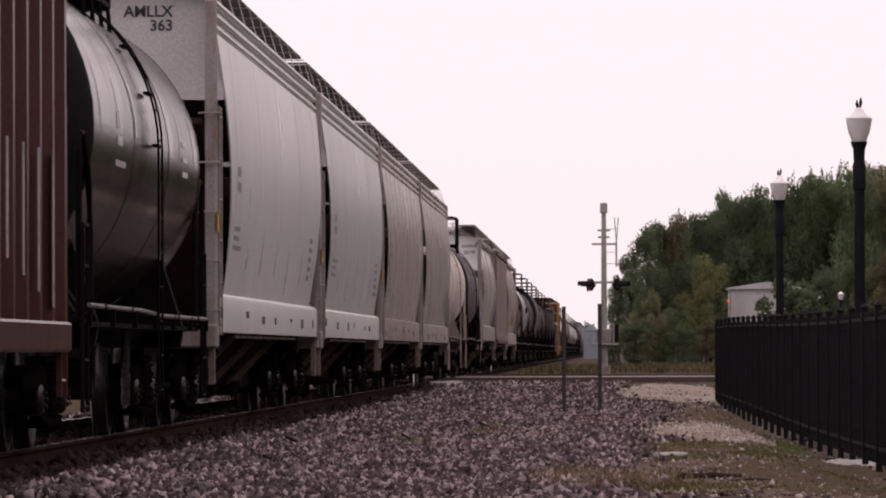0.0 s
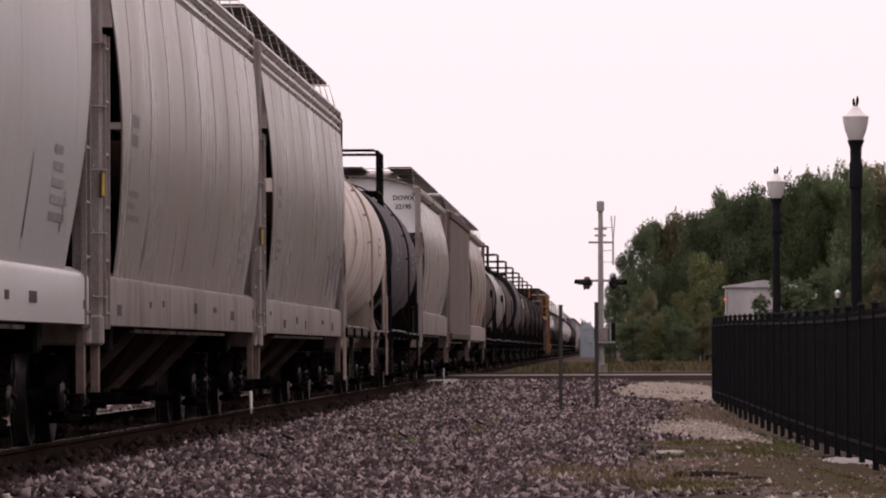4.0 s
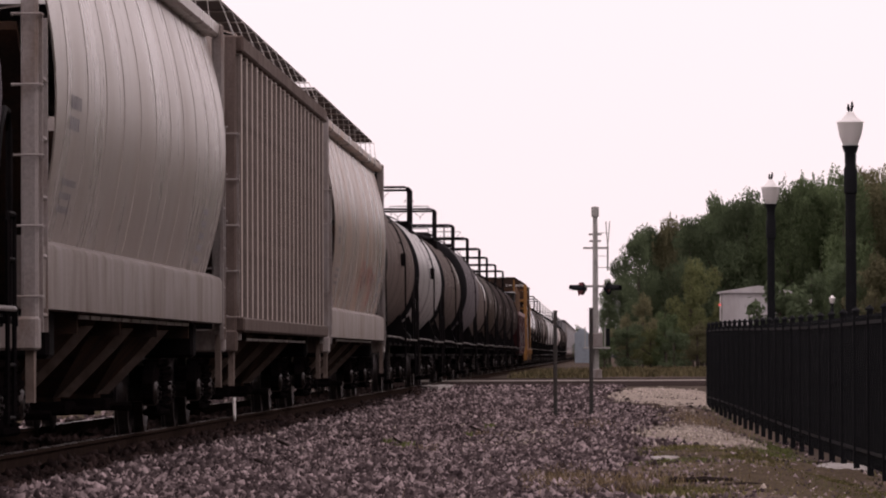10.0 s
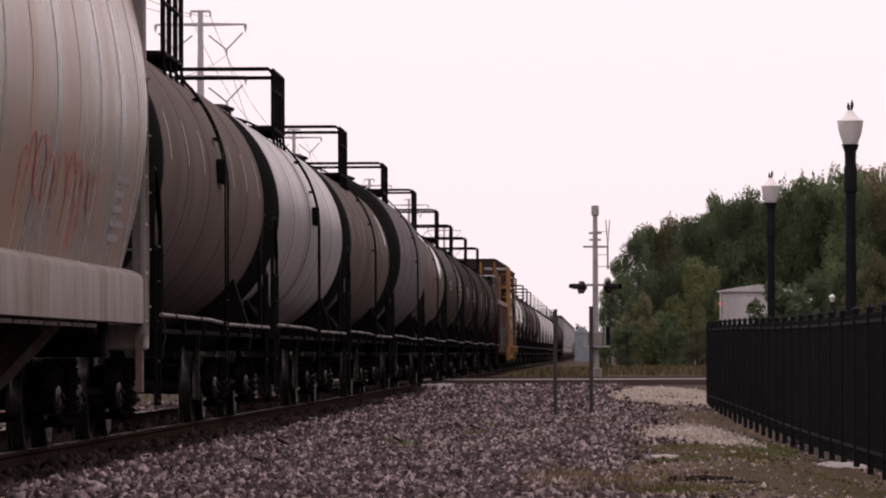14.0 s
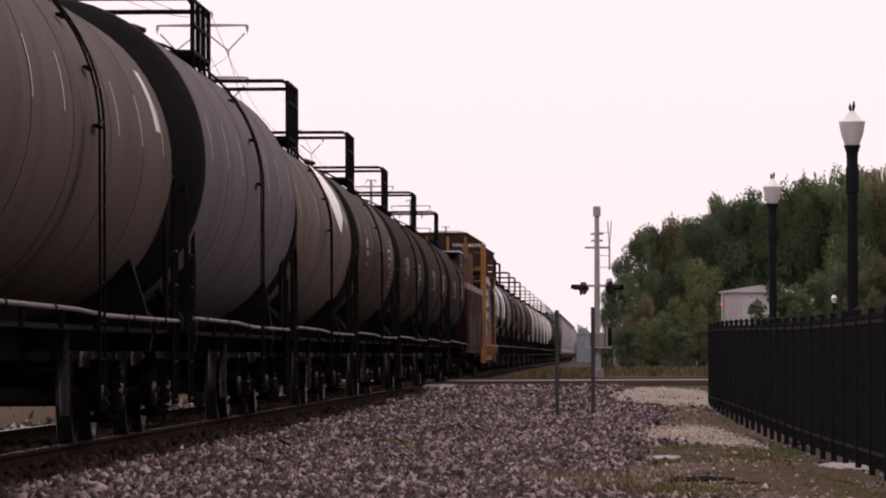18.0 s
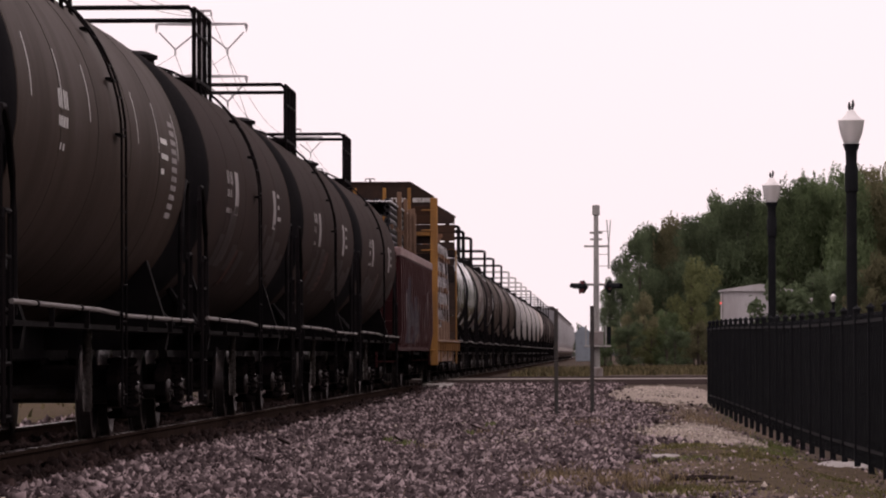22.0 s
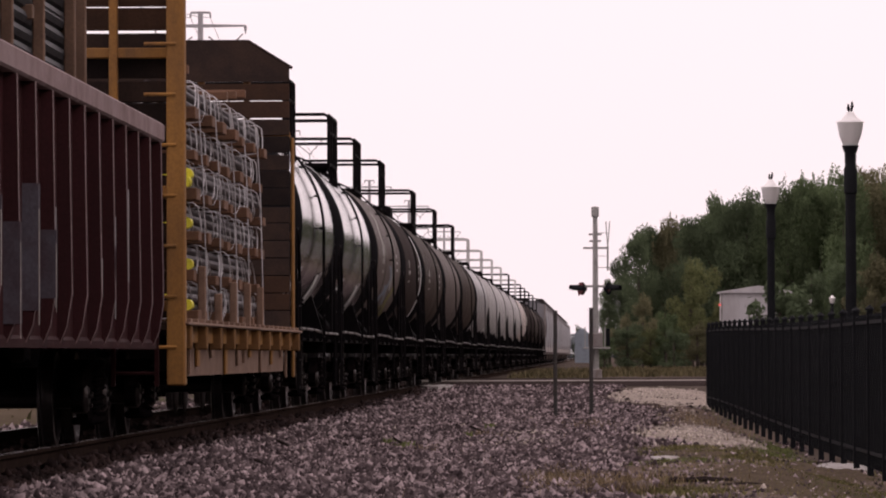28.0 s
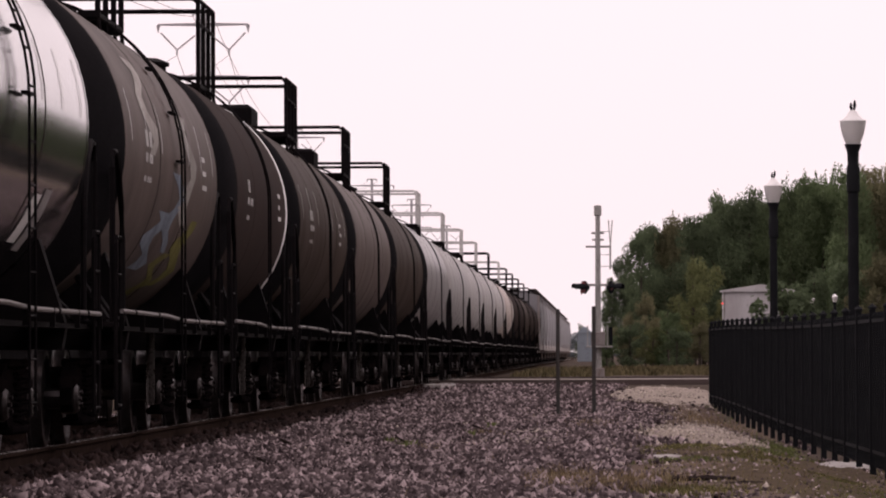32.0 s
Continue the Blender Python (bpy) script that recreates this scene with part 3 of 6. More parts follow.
        for i in range(8):
            g.add(rings[i] + rings[i + 1], [(0, 1, 3, 2)])
        part("paint_panel", g, pm, car)
    run_gear(car, L, ty)
    return car


def hopper_profile(style, foot=1.6):
    """Half outline, outside, from the sill up to the eave: (half width, height)."""
    if style == "bulged":
        pts = [(1.5, 1.36)]
        for k in range(1, 13):
            u = k / 12
            pts.append((1.5 + 0.115 * math.sin(math.pi * u) + 0.03 * u, 1.36 + 2.66 * u))
        return pts + [(1.49, 4.05), (1.49, 4.38)]
    if style == "centre":
        pts = [(1.42, foot)]
        for k in range(1, 13):
            u = k / 12
            pts.append((1.42 + 0.2 * math.sin(math.pi * u) - 0.06 * u * u, foot + (4.15 - foot) * u))
        return pts + [(1.42, 4.17), (1.42, 4.3)]
    return [(1.5, 1.14), (1.5, 4.12), (1.54, 4.13), (1.54, 4.3)]


def hopper_car(start, end, style, paint, label, trim=None, bays=4, sill=(1.0, 1.38), marks=None, mark=None, scrawl=None, far=False, rag=None, end_paint=None, seams=5):
    """A covered hopper car: curved or ribbed sides, roof and walkway, open ends with slope sheets, bays below."""
    L = end - start
    car = new_car("hopper_car", label, "hopper car", "freight train cars", start, end)
    trim = trim or paint
    ly = L / 2 - (0.95 if far else 1.45 if style == "ribbed" else 0.6)
    half = hopper_profile(style, sill[1] - 0.02)
    eave = half[-1]
    roof = [(eave[0] * 0.72, eave[1] + 0.13), (0.35, eave[1] + 0.22)]
    outer = half + roof
    ring = outer + [(-x, z) for x, z in outer[::-1]]
    inner = [(x * 0.991, z - (0.015 if z > 4 else 0)) for x, z in ring]
    g = Mesh()
    n = len(ring)
    lb = ly - (0.0 if far or style == "ribbed" else 0.3)
    cutback = 0.0 if far or style == "ribbed" else 1.35 if style == "bulged" else 1.1

    def end_at(z):
        """How far the side reaches: its end follows the slope sheet down."""
        return ly - (0.12 if cutback else 0.0) - cutback * min(1, max(0, (3.9 - z) / 2.4))
    vs = [(x, s_ * end_at(z), z) for s_ in (-1, 1) for x, z in ring] + [(x, s_ * end_at(z), z) for s_ in (-1, 1) for x, z in inner]
    fs = []
    for i in range(n - 1):
        fs += [(i, i + 1, n + i + 1, n + i), (2 * n + i, 2 * n + i + 1, 3 * n + i + 1, 3 * n + i)]
        fs += [(i, i + 1, 2 * n + i + 1, 2 * n + i), (n + i, n + i + 1, 3 * n + i + 1, 3 * n + i)]
    g.add(vs, fs)
    part("body", g, paint, car, angle=28)
    # seams or ribs down the sides
    if style == "ribbed":
        k = 20
        for q in (-1, 1):
            post = None
            for i in range(k):
                y = -ly + 0.4 + (2 * ly - 0.8) * i / (k - 1)
                if post is None:
                    post = part("side_post", Mesh().loft([[(q * 1.49, -0.22, z), (q * 1.545, -0.2, z), (q * 1.572, -0.14, z), (q * 1.58, -0.05, z), (q * 1.58, 0.05, z), (q * 1.572, 0.14, z), (q * 1.545, 0.2, z), (q * 1.49, 0.22, z)] for z in (1.16, 4.1)]), paint, car)
                    post.location = (0, y, 0)
                    # a dark strip paints the shade on each rib's near face
                    rib_shade = part("grime_line", Mesh().loft([[(q * 1.49, -0.22, z), (q * 1.49, -0.25, z), (q * 1.548, -0.212, z), (q * 1.577, -0.148, z), (q * 1.57, -0.14, z), (q * 1.543, -0.2, z)] for z in (1.18, 4.08)]), M_RIB_SHADE, car)
                    rib_shade.location = (0, y, 0)
                else:
                    again(post, pose(0, y, 0))
                    again(rib_shade, pose(0, y, 0))
            part("side_sill", Mesh().box(q * 1.56 - 0.07, q * 1.56 + 0.07, -ly, ly, 1.04, 1.2, 0.02), trim, car)
            part("top_chord", Mesh().box(q * 1.56 - 0.06, q * 1.56 + 0.06, -ly, ly, 4.1, 4.28, 0.02), trim, car)
    else:
        k = 11 if style == "centre" else seams
        lift = 0.004 if k > 5 else 0.0015
        for q in (-1, 1):
            seam = None
            for i in range(0 if far else k):
                y = (-ly + cutback + 0.35) + 2 * (ly - cutback - 0.35) * i / (k - 1)
                if seam is None:
                    seam = part("weld_seam", Mesh().loft([[(q * (x + lift), -0.009, z), (q * (x + lift), 0.009, z), (q * (x - 0.02), 0.009, z), (q * (x - 0.02), -0.009, z)] for x, z in half[:-1]]), M_SEAM if k > 5 else paint, car)
                    seam.location = (0, y, 0)
                else:
                    again(seam, pose(0, y, 0))
            lo, hi = sill
            g = Mesh().prism([(q * 1.55, lo), (q * 1.55, hi - 0.07), (q * 1.535, hi - 0.035), (q * 1.41, hi + 0.02), (q * 1.36, hi + 0.02), (q * 1.36, lo)], -ly + 0.05, ly - 0.05)
            part("side_sill", g, paint if paint is M_HOPPER_WHITE else M_SILL, car)
            rng = random.Random(int(start))
            for i in range(0 if far or q < 0 or style != "bulged" else 7):
                y = -ly + 0.8 + (2 * ly - 1.6) * i / 6 + rng.uniform(-0.8, 0.8)
                a, zt = rng.uniform(0.12, 0.5), hi - 0.15 - rng.uniform(0, 0.1)
                part("sill_plate", Mesh().box(q * 1.551 - 0.004, q * 1.551 + 0.004, y, y + a, zt - rng.uniform(0.04, 0.13), zt), M_STREAK, car)
            if style == "bulged":
                g = Mesh()
                for z, r_ in ((3.97, 0.03), (4.08, 0.036), (4.2, 0.036), (4.33, 0.045)):
                    g.tube([(q * 1.5, -ly, z), (q * 1.5, ly, z)], r_, 8)
                part("eave_moulding", g, paint, car)
            else:
                part("top_chord", Mesh().box(q * 1.44 - 0.06, q * 1.44 + 0.06, -ly, ly, 4.14, 4.3, 0.03), paint, car)
    # roof walkway on brackets, hatches along it
    zr = eave[1] + 0.2
    steel = M_WALK
    part("roof_walkway", Mesh().box(-0.3, 0.3, -ly - 0.3, ly + 0.3, zr + 0.16, zr + 0.2), steel, car)
    for q in (-1, 1):
        part("side_walkway", Mesh().box(q * 1.08 - 0.25, q * 1.08 + 0.25, -ly + 0.1, ly - 0.1, zr + 0.18, zr + 0.21), steel, car)
    k = int(2 * ly / (1.9 if start < 240 else 2.1))
    frame_ = None
    for i in range(0 if far else k + 1):
        y = -ly + 2 * ly * i / k
        if frame_ is None:
            g = Mesh().tube([(-eave[0] * 0.985, 0, eave[1] - 0.02), (-1.36, 0, zr + 0.17), (1.36, 0, zr + 0.17), (eave[0] * 0.985, 0, eave[1] - 0.02)], 0.0095, 5)
            frame_ = part("walkway_bracket", g, M_BRACKET_AND_SLOT, car)
            frame_.location = (0, y, 0)
        else:
            again(frame_, pose(0, y, 0))
    for i in range(5):
        y = -ly + 1.6 + (2 * ly - 3.2) * i / 4
        part("hatch", Mesh().turned([(zr - 0.05, 0.38), (zr + 0.08, 0.38), (zr + 0.13, 0.3), (zr + 0.15, 0.0)], 20, "z", (0.62, y, 0)), paint, car)
    # open ends
    for s in (-1, 1):
        y = s * ly
        w = eave[0] * 0.96
        rim = [(x * 0.99, z) for x, z in half if z >= 3.25] + [(eave[0] * 0.7, eave[1] + 0.1), (0.33, eave[1] + 0.19)]
        g = Mesh().prism(rim + [(-x, z) for x, z in rim[::-1]], y - s * 0.02, y - s * 0.08) if style != "ribbed" else Mesh().prism([(-w, 3.12), (w, 3.12), (w, eave[1] - 0.02), (0.33, eave[1] + 0.19), (-0.33, eave[1] + 0.19), (-w, eave[1] - 0.02)], y - s * 0.02, y - s * 0.08)
        # a whiter colour here paints the stronger light on the end
        e = part("end_panel", g, end_paint or paint, car)
        e.location.y = -s * (ly - lb)
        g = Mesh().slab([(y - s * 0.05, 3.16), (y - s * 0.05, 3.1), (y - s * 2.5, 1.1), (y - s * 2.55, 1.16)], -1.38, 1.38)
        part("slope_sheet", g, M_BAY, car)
        for q in (-1, 1):
            x = q * 1.48
            part("corner_post", Mesh().box(x - 0.06, x + 0.06, y - 0.06 + s * 0.02, y + 0.06 + s * 0.02, 1.0, eave[1] - 0.02, 0.02), trim, car)
            g = rung_ladder(q * 1.545, y - s * 0.22, 0.95, eave[1] - 1.1, 0.34, 0.42, r=0.02)
            part("ladder", g, M_TRIM, car)
            for k in range(5 if q > 0 and not far else 0):
                z = 1.2 + 0.5 * k
                part("grab_iron", Mesh().tube([(1.36, y + s * 0.02, z), (1.36, y + s * 0.13, z), (1.57, y + s * 0.13, z), (1.57, y - s * 0.02, z)], 0.0105, 5), M_TRIM, car)
            if q == s:
                part("ladder", rung_ladder(s * 0.9, y + s * 0.2, 0.98, eave[1] + 0.1, 0.42, 0.42, "x"), trim, car)
            g = Mesh().slab([(y - 0.09, 1.0), (y + 0.09, 1.0), (y + 0.07, 0.45), (y - 0.07, 0.45)], x - 0.03, x + 0.03)
            part("end_stirrup", g, M_FLANGE, car)
            part("end_strut", Mesh().tube([(q * 0.95, y + s * 0.02, 1.05), (q * 0.95, y + s * 0.02, 3.15)], 0.05, 6), trim, car)
        part("end_sill", Mesh().box(-1.55, 1.55, y - 0.12 + s * 0.06, y + 0.12 + s * 0.06, 0.82, 1.06, 0.02), trim, car)
    g = Mesh().turned([(-0.02, 0.27), (0.02, 0.27), (0.02, 0.23), (-0.02, 0.23), (-0.02, 0.27)], 24, "y", (0.35, -ly - 0.35, 1.9), caps=False)
    g.tube([(0.1, -ly - 0.35, 1.9), (0.6, -ly - 0.35, 1.9)], 0.015, 5).tube([(0.35, -ly - 0.35, 1.65), (0.35, -ly - 0.35, 2.15)], 0.015, 5)
    g.tube([(0.35, -ly - 0.35, 1.9), (0.35, -ly + 0.05, 1.9)], 0.04, 6)
    part("brake_wheel", g, trim, car)
    if style == "bulged" and not far:
        part("placard", Mesh().box(1.545, 1.556, -ly - 0.12, -ly + 0.02, 2.0, 2.2, 0.003), M_PLACARD, car, "small yellow placard")
    # hopper bays and outlets
    ty = L / 2 - 2.9
    room = 2 * (ty - 1.5)
    for i in range(bays):
        a, b = -room / 2 + room * i / bays, -room / 2 + room * (i + 1) / bays
        m = (a + b) / 2
        g = Mesh()
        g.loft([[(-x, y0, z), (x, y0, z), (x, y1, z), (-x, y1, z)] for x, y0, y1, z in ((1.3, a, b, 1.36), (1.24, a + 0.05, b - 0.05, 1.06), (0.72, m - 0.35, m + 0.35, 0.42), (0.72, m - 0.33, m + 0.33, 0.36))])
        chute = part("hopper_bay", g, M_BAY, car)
        if not far:
            part("bay_flange", Mesh().loft([[(x_, m + d - 0.02, z), (x_, m + d + 0.02, z), (x_ - 0.1, m + d + 0.02, z), (x_ - 0.1, m + d - 0.02, z)] for x_, d, z in ((1.44, -0.5, 1.02), (1.28, -0.45, 0.84), (0.86, -0.36, 0.42))]), M_FLANGE, chute)
            # pale boxes imitate the light that shows in slots below the sill
            for k in range(4):
                part("sill_lip", Mesh().box(1.42, 1.46, a + (b - a) * (k + 0.08) / 4, a + (b - a) * (k + 0.92) / 4, sill[0] - 0.05, sill[0] - 0.02), M_BRACKET_AND_SLOT, chute)
        part("outlet_gate", Mesh().box(-0.85, 0.85, m - 0.4, m + 0.4, 0.26, 0.38, 0.02).tube([(-1.0, m, 0.3), (1.05, m, 0.3)], 0.04, 6), M_BOGIE, chute)
    for i in range(bays + 1):
        y = -room / 2 + room * i / bays
        for q in (-1, 1):
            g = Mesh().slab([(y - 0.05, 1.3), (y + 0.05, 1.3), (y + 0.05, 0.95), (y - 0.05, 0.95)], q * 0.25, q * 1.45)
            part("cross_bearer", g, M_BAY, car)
    part("centre_sill", Mesh().box(-0.2, 0.2, -L / 2 + 0.75, L / 2 - 0.75, 0.74, 1.06, 0.02), M_BLACK, car)
    for s in (-1, 1):
        part("body_bolster", Mesh().box(-1.4, 1.4, s * ty - 0.2, s * ty + 0.2, 0.76, 1.12, 0.03), M_BLACK, car)
    if marks:
        rng = random.Random(int(start * 3))

        def xs(z):
            for (xa, za), (xb, zb) in zip(half, half[1:]):
                if za <= z <= zb:
                    return xa + (xb - xa) * (z - za) / max(zb - za, 1e-6)
            return 1.5
        for row, (z, hh) in enumerate(((2.72, 0.1), (2.56, 0.1), (2.1, 0.05), (2.0, 0.05), (1.9, 0.05))):
            y = -ly + 1.75
            for k in range(rng.randint(4, 6) if row < 2 else rng.randint(6, 10)):
                w = rng.uniform(0.07, 0.12) if row < 2 else rng.uniform(0.05, 0.12)
                part("stencil_bar", Mesh().add([(xs(z - hh) + 0.005, y, z - hh), (xs(z - hh) + 0.005, y + w, z - hh), (xs(z) + 0.005, y + w, z), (xs(z) + 0.005, y, z)], [(0, 1, 2, 3)]), marks, car)
                y += w + 0.05
        for k in range(5):
            z = 2.25 - k * 0.12
            e = ly - 3.2 + rng.uniform(0.5, 1.2)
            part("stencil_bar", Mesh().add([(xs(z - 0.06) + 0.005, ly - 3.2, z - 0.06), (xs(z - 0.06) + 0.005, e, z - 0.06), (xs(z) + 0.005, e, z), (xs(z) + 0.005, ly - 3.2, z)], [(0, 1, 2, 3)]), marks, car)
    if style == "bulged" and not far:
        rng = random.Random(int(start * 11))
        streaks = 6 if seams == 5 else 4
        for k in range(streaks):
            y = -lb * 0.6 + lb * 1.38 * k / (streaks - 1) + rng.uniform(-0.2, 0.2)
            z0, z1 = 1.47 + rng.uniform(0, 0.2), 1.85 + rng.uniform(0, 0.4)

            def xo(z):
                for (xa, za), (xb, zb) in zip(half, half[1:]):
                    if za <= z <= zb:
                        return xa + (xb - xa) * (z - za) / max(zb - za, 1e-6) + 0.006
                return 1.5
            zs = [z0 + (z1 - z0) * j / 3 for j in range(4)]
            vs = [(xo(z), y + d * (1.4 - 0.3 * j) + 0.05 * j, z) for j, z in enumerate(zs) for d in (-0.026, 0.026)]
            part("dark_streak", Mesh().add(vs, [(2 * j, 2 * j + 1, 2 * j + 3, 2 * j + 2) for j in range(3)]), M_STREAK, car)
    if rag is not None:
        r = random.Random(5)
        g = Mesh().loft([[(1.3, rag + a, b) for a, b in ((-0.14, 0.28), (0.1, 0.3), (0.15, 0.12), (0.05, 0.03), (-0.06, 0.1))], [(1.32, rag + a, b) for a, b in ((-0.13, 0.28), (0.11, 0.3), (0.16, 0.12), (0.06, 0.03), (-0.05, 0.1))]])
        part("loose_flap", g, M_FLAP, car, "torn white flap hanging low")
    if mark:
        lines, size, xc, zt, indent, pitch = mark
        for i, text in enumerate(lines):
            w = 0.69 * size * len(text)
            lettering("end_lettering", text, size, M_INK, car, pose(xc - w / 2 + i * indent, -lb + 0.012, zt - size * 0.7 - i * size * pitch, 90, 0, 0), "dark stencilled car mark")
    if scrawl:
        col, y0, y1, z0, z1 = scrawl
        rng = random.Random(int(start * 5))
        def xw(z):
            for (xa, za), (xb, zb) in zip(half, half[1:]):
                if za <= z <= zb:
                    return xa + (xb - xa) * (z - za) / max(zb - za, 1e-6) + 0.004
            return 1.555

        # looping strokes, like big rounded letters
        y = y0
        while y < y1:
            w = rng.uniform(0.9, 1.5) if col is not M_RED_INK else rng.uniform(0.5, 0.9)
            base = rng.uniform(z0, z0 + 0.2 * (z1 - z0))
            h = rng.uniform(0.6, 0.8) * (z1 - z0)
            start_, sweep = rng.uniform(2.6, 4.2), rng.uniform(3.4, 5.6)
            g = Mesh()
            k = 14
            pts = [(y + w / 2 - w / 2 * math.cos(start_ - sweep * j / k) + 0.1 * j / k, base + h / 2 + h / 2 * math.sin(start_ - sweep * j / k)) for j in range(k + 1)]
            t = rng.uniform(0.1, 0.16) if col is not M_RED_INK else rng.uniform(0.05, 0.1)
            for (ya, za), (yb, zb) in zip(pts, pts[1:]):
                g.add([(xw(za), ya, za - t * 0.12), (xw(za), ya + t * 1.6, za + t * 0.12), (xw(zb), yb + t * 1.6, zb + t * 0.12), (xw(zb), yb, zb - t * 0.12)], [(0, 1, 2, 3)])
            for j in range(2):
                yd, zd = rng.choice(pts)
                g.add([(xw(zd), yd, zd), (xw(zd), yd + 0.06, zd), (xw(zd - 0.3), yd + 0.05, max(zd - rng.uniform(0.15, 0.4), half[0][1])), (xw(zd - 0.3), yd + 0.02, max(zd - 0.3, half[0][1]))], [(0, 1, 2, 3)])
            part("spray_stroke", g, col, car)
            y += w * rng.uniform(0.75, 1.1)
    run_gear(car, L, ty)
    return car


def ribbed_side(q, ly, z0, z1, count, x=1.45, out=0.12, w=0.09):
    """Where the posts stand on a car's side."""
    return [(-ly + 0.25 + (2 * ly - 0.5) * i / (count - 1)) for i in range(count)]


M_SPRAY_PANEL = mat("faded_blue_grey_spray", (0.06, 0.055, 0.066), 0.6, spots=(0.034, 0.017, 0.02), amount=0.5, scale=4, spec=0.05)


def gondola_car(start, end):
    """An open mill gondola with ribbed sides, loaded with dark pipe held by timber stakes."""
    L = end - start
    red = mat("faded_oxide_red_paint", (0.032, 0.0085, 0.0095), 0.65, spots=(0.02, 0.0085, 0.0088), amount=0.4, scale=1.2, streak=4, spec=0.05)
    chord = mat("rubbed_pale_chord_steel", (0.19, 0.13, 0.13), 0.7, spots=(0.1, 0.05, 0.045), amount=0.4, scale=2)
    dark = mat("dark_coated_pipe", (0.022, 0.022, 0.025), 0.5, amount=0.2, spec=0.12)
    wood = mat("raw_sawn_timber", (0.13, 0.075, 0.048), 0.85, spots=(0.075, 0.043, 0.03), amount=0.4, scale=4)
    wrap = mat("pale_plastic_wrap", (0.6, 0.6, 0.62), 0.35, amount=0.2)
    car = new_car("gondola_car", "oxide-red ribbed gondola car loaded with dark pipe", "gondola car", "freight train cars", start, end)
    ly = L / 2 - 0.75
    part("floor", Mesh().box(-1.42, 1.42, -ly, ly, 1.0, 1.12), red, car)
    for q in (-1, 1):
        part("side_sheet", Mesh().box(q * 1.42 - 0.02, q * 1.42 + 0.02, -ly, ly, 0.9, 2.8), red, car)
        part("top_chord", Mesh().box(q * 1.46 - 0.08, q * 1.46 + 0.08, -ly - 0.03, ly + 0.03, 2.72, 2.9, 0.02), chord, car, "rubbed pale top chord")
        part("bottom_chord", Mesh().prism([(q * 1.36, 0.84), (q * 1.46, 0.84), (q * 1.46, 0.9), (q * 1.43, 0.94), (q * 1.36, 0.94)], -ly, ly), red, car)
        first = None
        for y in ribbed_side(q, ly, 0.9, 2.75, 17):
            if first is None:
                g = Mesh().loft([[(q * 1.43, -0.11, z), (q * b, -0.07, z), (q * b, 0.07, z), (q * 1.43, 0.11, z)] for z, b in ((0.86, 1.45), (1.0, 1.51), (1.25, 1.55), (2.72, 1.53))])
                first = part("side_rib", g, red, car)
                first.location = (0, y, 0)
                # a pale strip paints the highlight along the rib's near edge
                edge = part("rubbed_rib_edge", Mesh().loft([[(q * b, -0.072, z), (q * (b + 0.004), -0.066, z), (q * (b + 0.004), -0.035, z), (q * b, -0.035, z)] for z, b in ((0.86, 1.45), (1.0, 1.51), (1.25, 1.55), (2.72, 1.53))]), chord, car)
                edge.location = (0, y, 0)
            else:
                again(first, pose(0, y, 0))
                again(edge, pose(0, y, 0))
        g = Mesh()
        rng = random.Random(8 + q)
        for k in range(7):
            y = -ly + 0.25 + (2 * ly - 0.5) * rng.choice(range(1, 16)) / 16
            h = rng.uniform(0.3, 1.0)
            z = rng.uniform(1.0, 1.5)
            part("scuff", Mesh().prism([(q * 1.545, z), (q * 1.552, z), (q * 1.552, z + h), (q * 1.545, z + h)], y - 0.068, y - 0.02 + 0.03 * rng.random()), M_GREY_INK, car)
    for i, z, h in ((3, 1.0, 1.1), (4, 1.0, 1.35), (5, 1.35, 0.5), (6, 1.0, 0.7), (7, 1.1, 0.9), (8, 1.2, 0.5)):
        y = -ly + 0.25 + (2 * ly - 0.5) * i / 16
        part("sprayed_panel", Mesh().add([(1.552, y - 0.069, z), (1.552, y + 0.05, z), (1.552, y + 0.05, z + h), (1.552, y - 0.069, z + h)], [(0, 1, 2, 3)]).add([(1.44, y - 0.112, z), (1.552, y - 0.072, z), (1.552, y - 0.072, z + h), (1.44, y - 0.112, z + h)], [(0, 1, 2, 3)]), M_SPRAY_PANEL, car)
        part("spray_outline", Mesh().prism([(1.5525, z - 0.1), (1.5545, z - 0.1), (1.5545, z + h * 0.8), (1.5525, z + h * 0.8)], y - 0.066, y - 0.03 + 0.02 * (i % 2)), M_SPRAY_PALE, car, "pale sprayed outline")
    for s in (-1, 1):
        part("end_sheet", Mesh().box(-1.44, 1.44, s * ly - 0.04, s * ly + 0.04, 0.85, 2.8), red, car)
        for x in (-1.1, -0.55, 0, 0.55, 1.1):
            part("end_rib", Mesh().box(x - 0.06, x + 0.06, s * (ly + 0.08) - 0.06, s * (ly + 0.08) + 0.06, 0.85, 2.78, 0.02), red, car)
        part("end_ladder", rung_ladder(1.25, s * (ly + 0.18), 0.5, 2.6, 0.4, 0.4, "x"), red, car)
    part("centre_sill", Mesh().box(-0.25, 0.25, -L / 2 + 0.7, L / 2 - 0.7, 0.72, 1.0, 0.02), M_BLACK, car)
    # the load: stacked dark pipe, timber between the lifts, stakes along the edge
    lift = 0
    for z in (1.2, 1.78, 2.36, 2.98, 3.4):
        for i in range(12):
            for row in range(4):
                if z < 2.3 or (0 < i < 11 and 0 < row < 3):
                    continue
                x = -1.2 + 0.218 * i
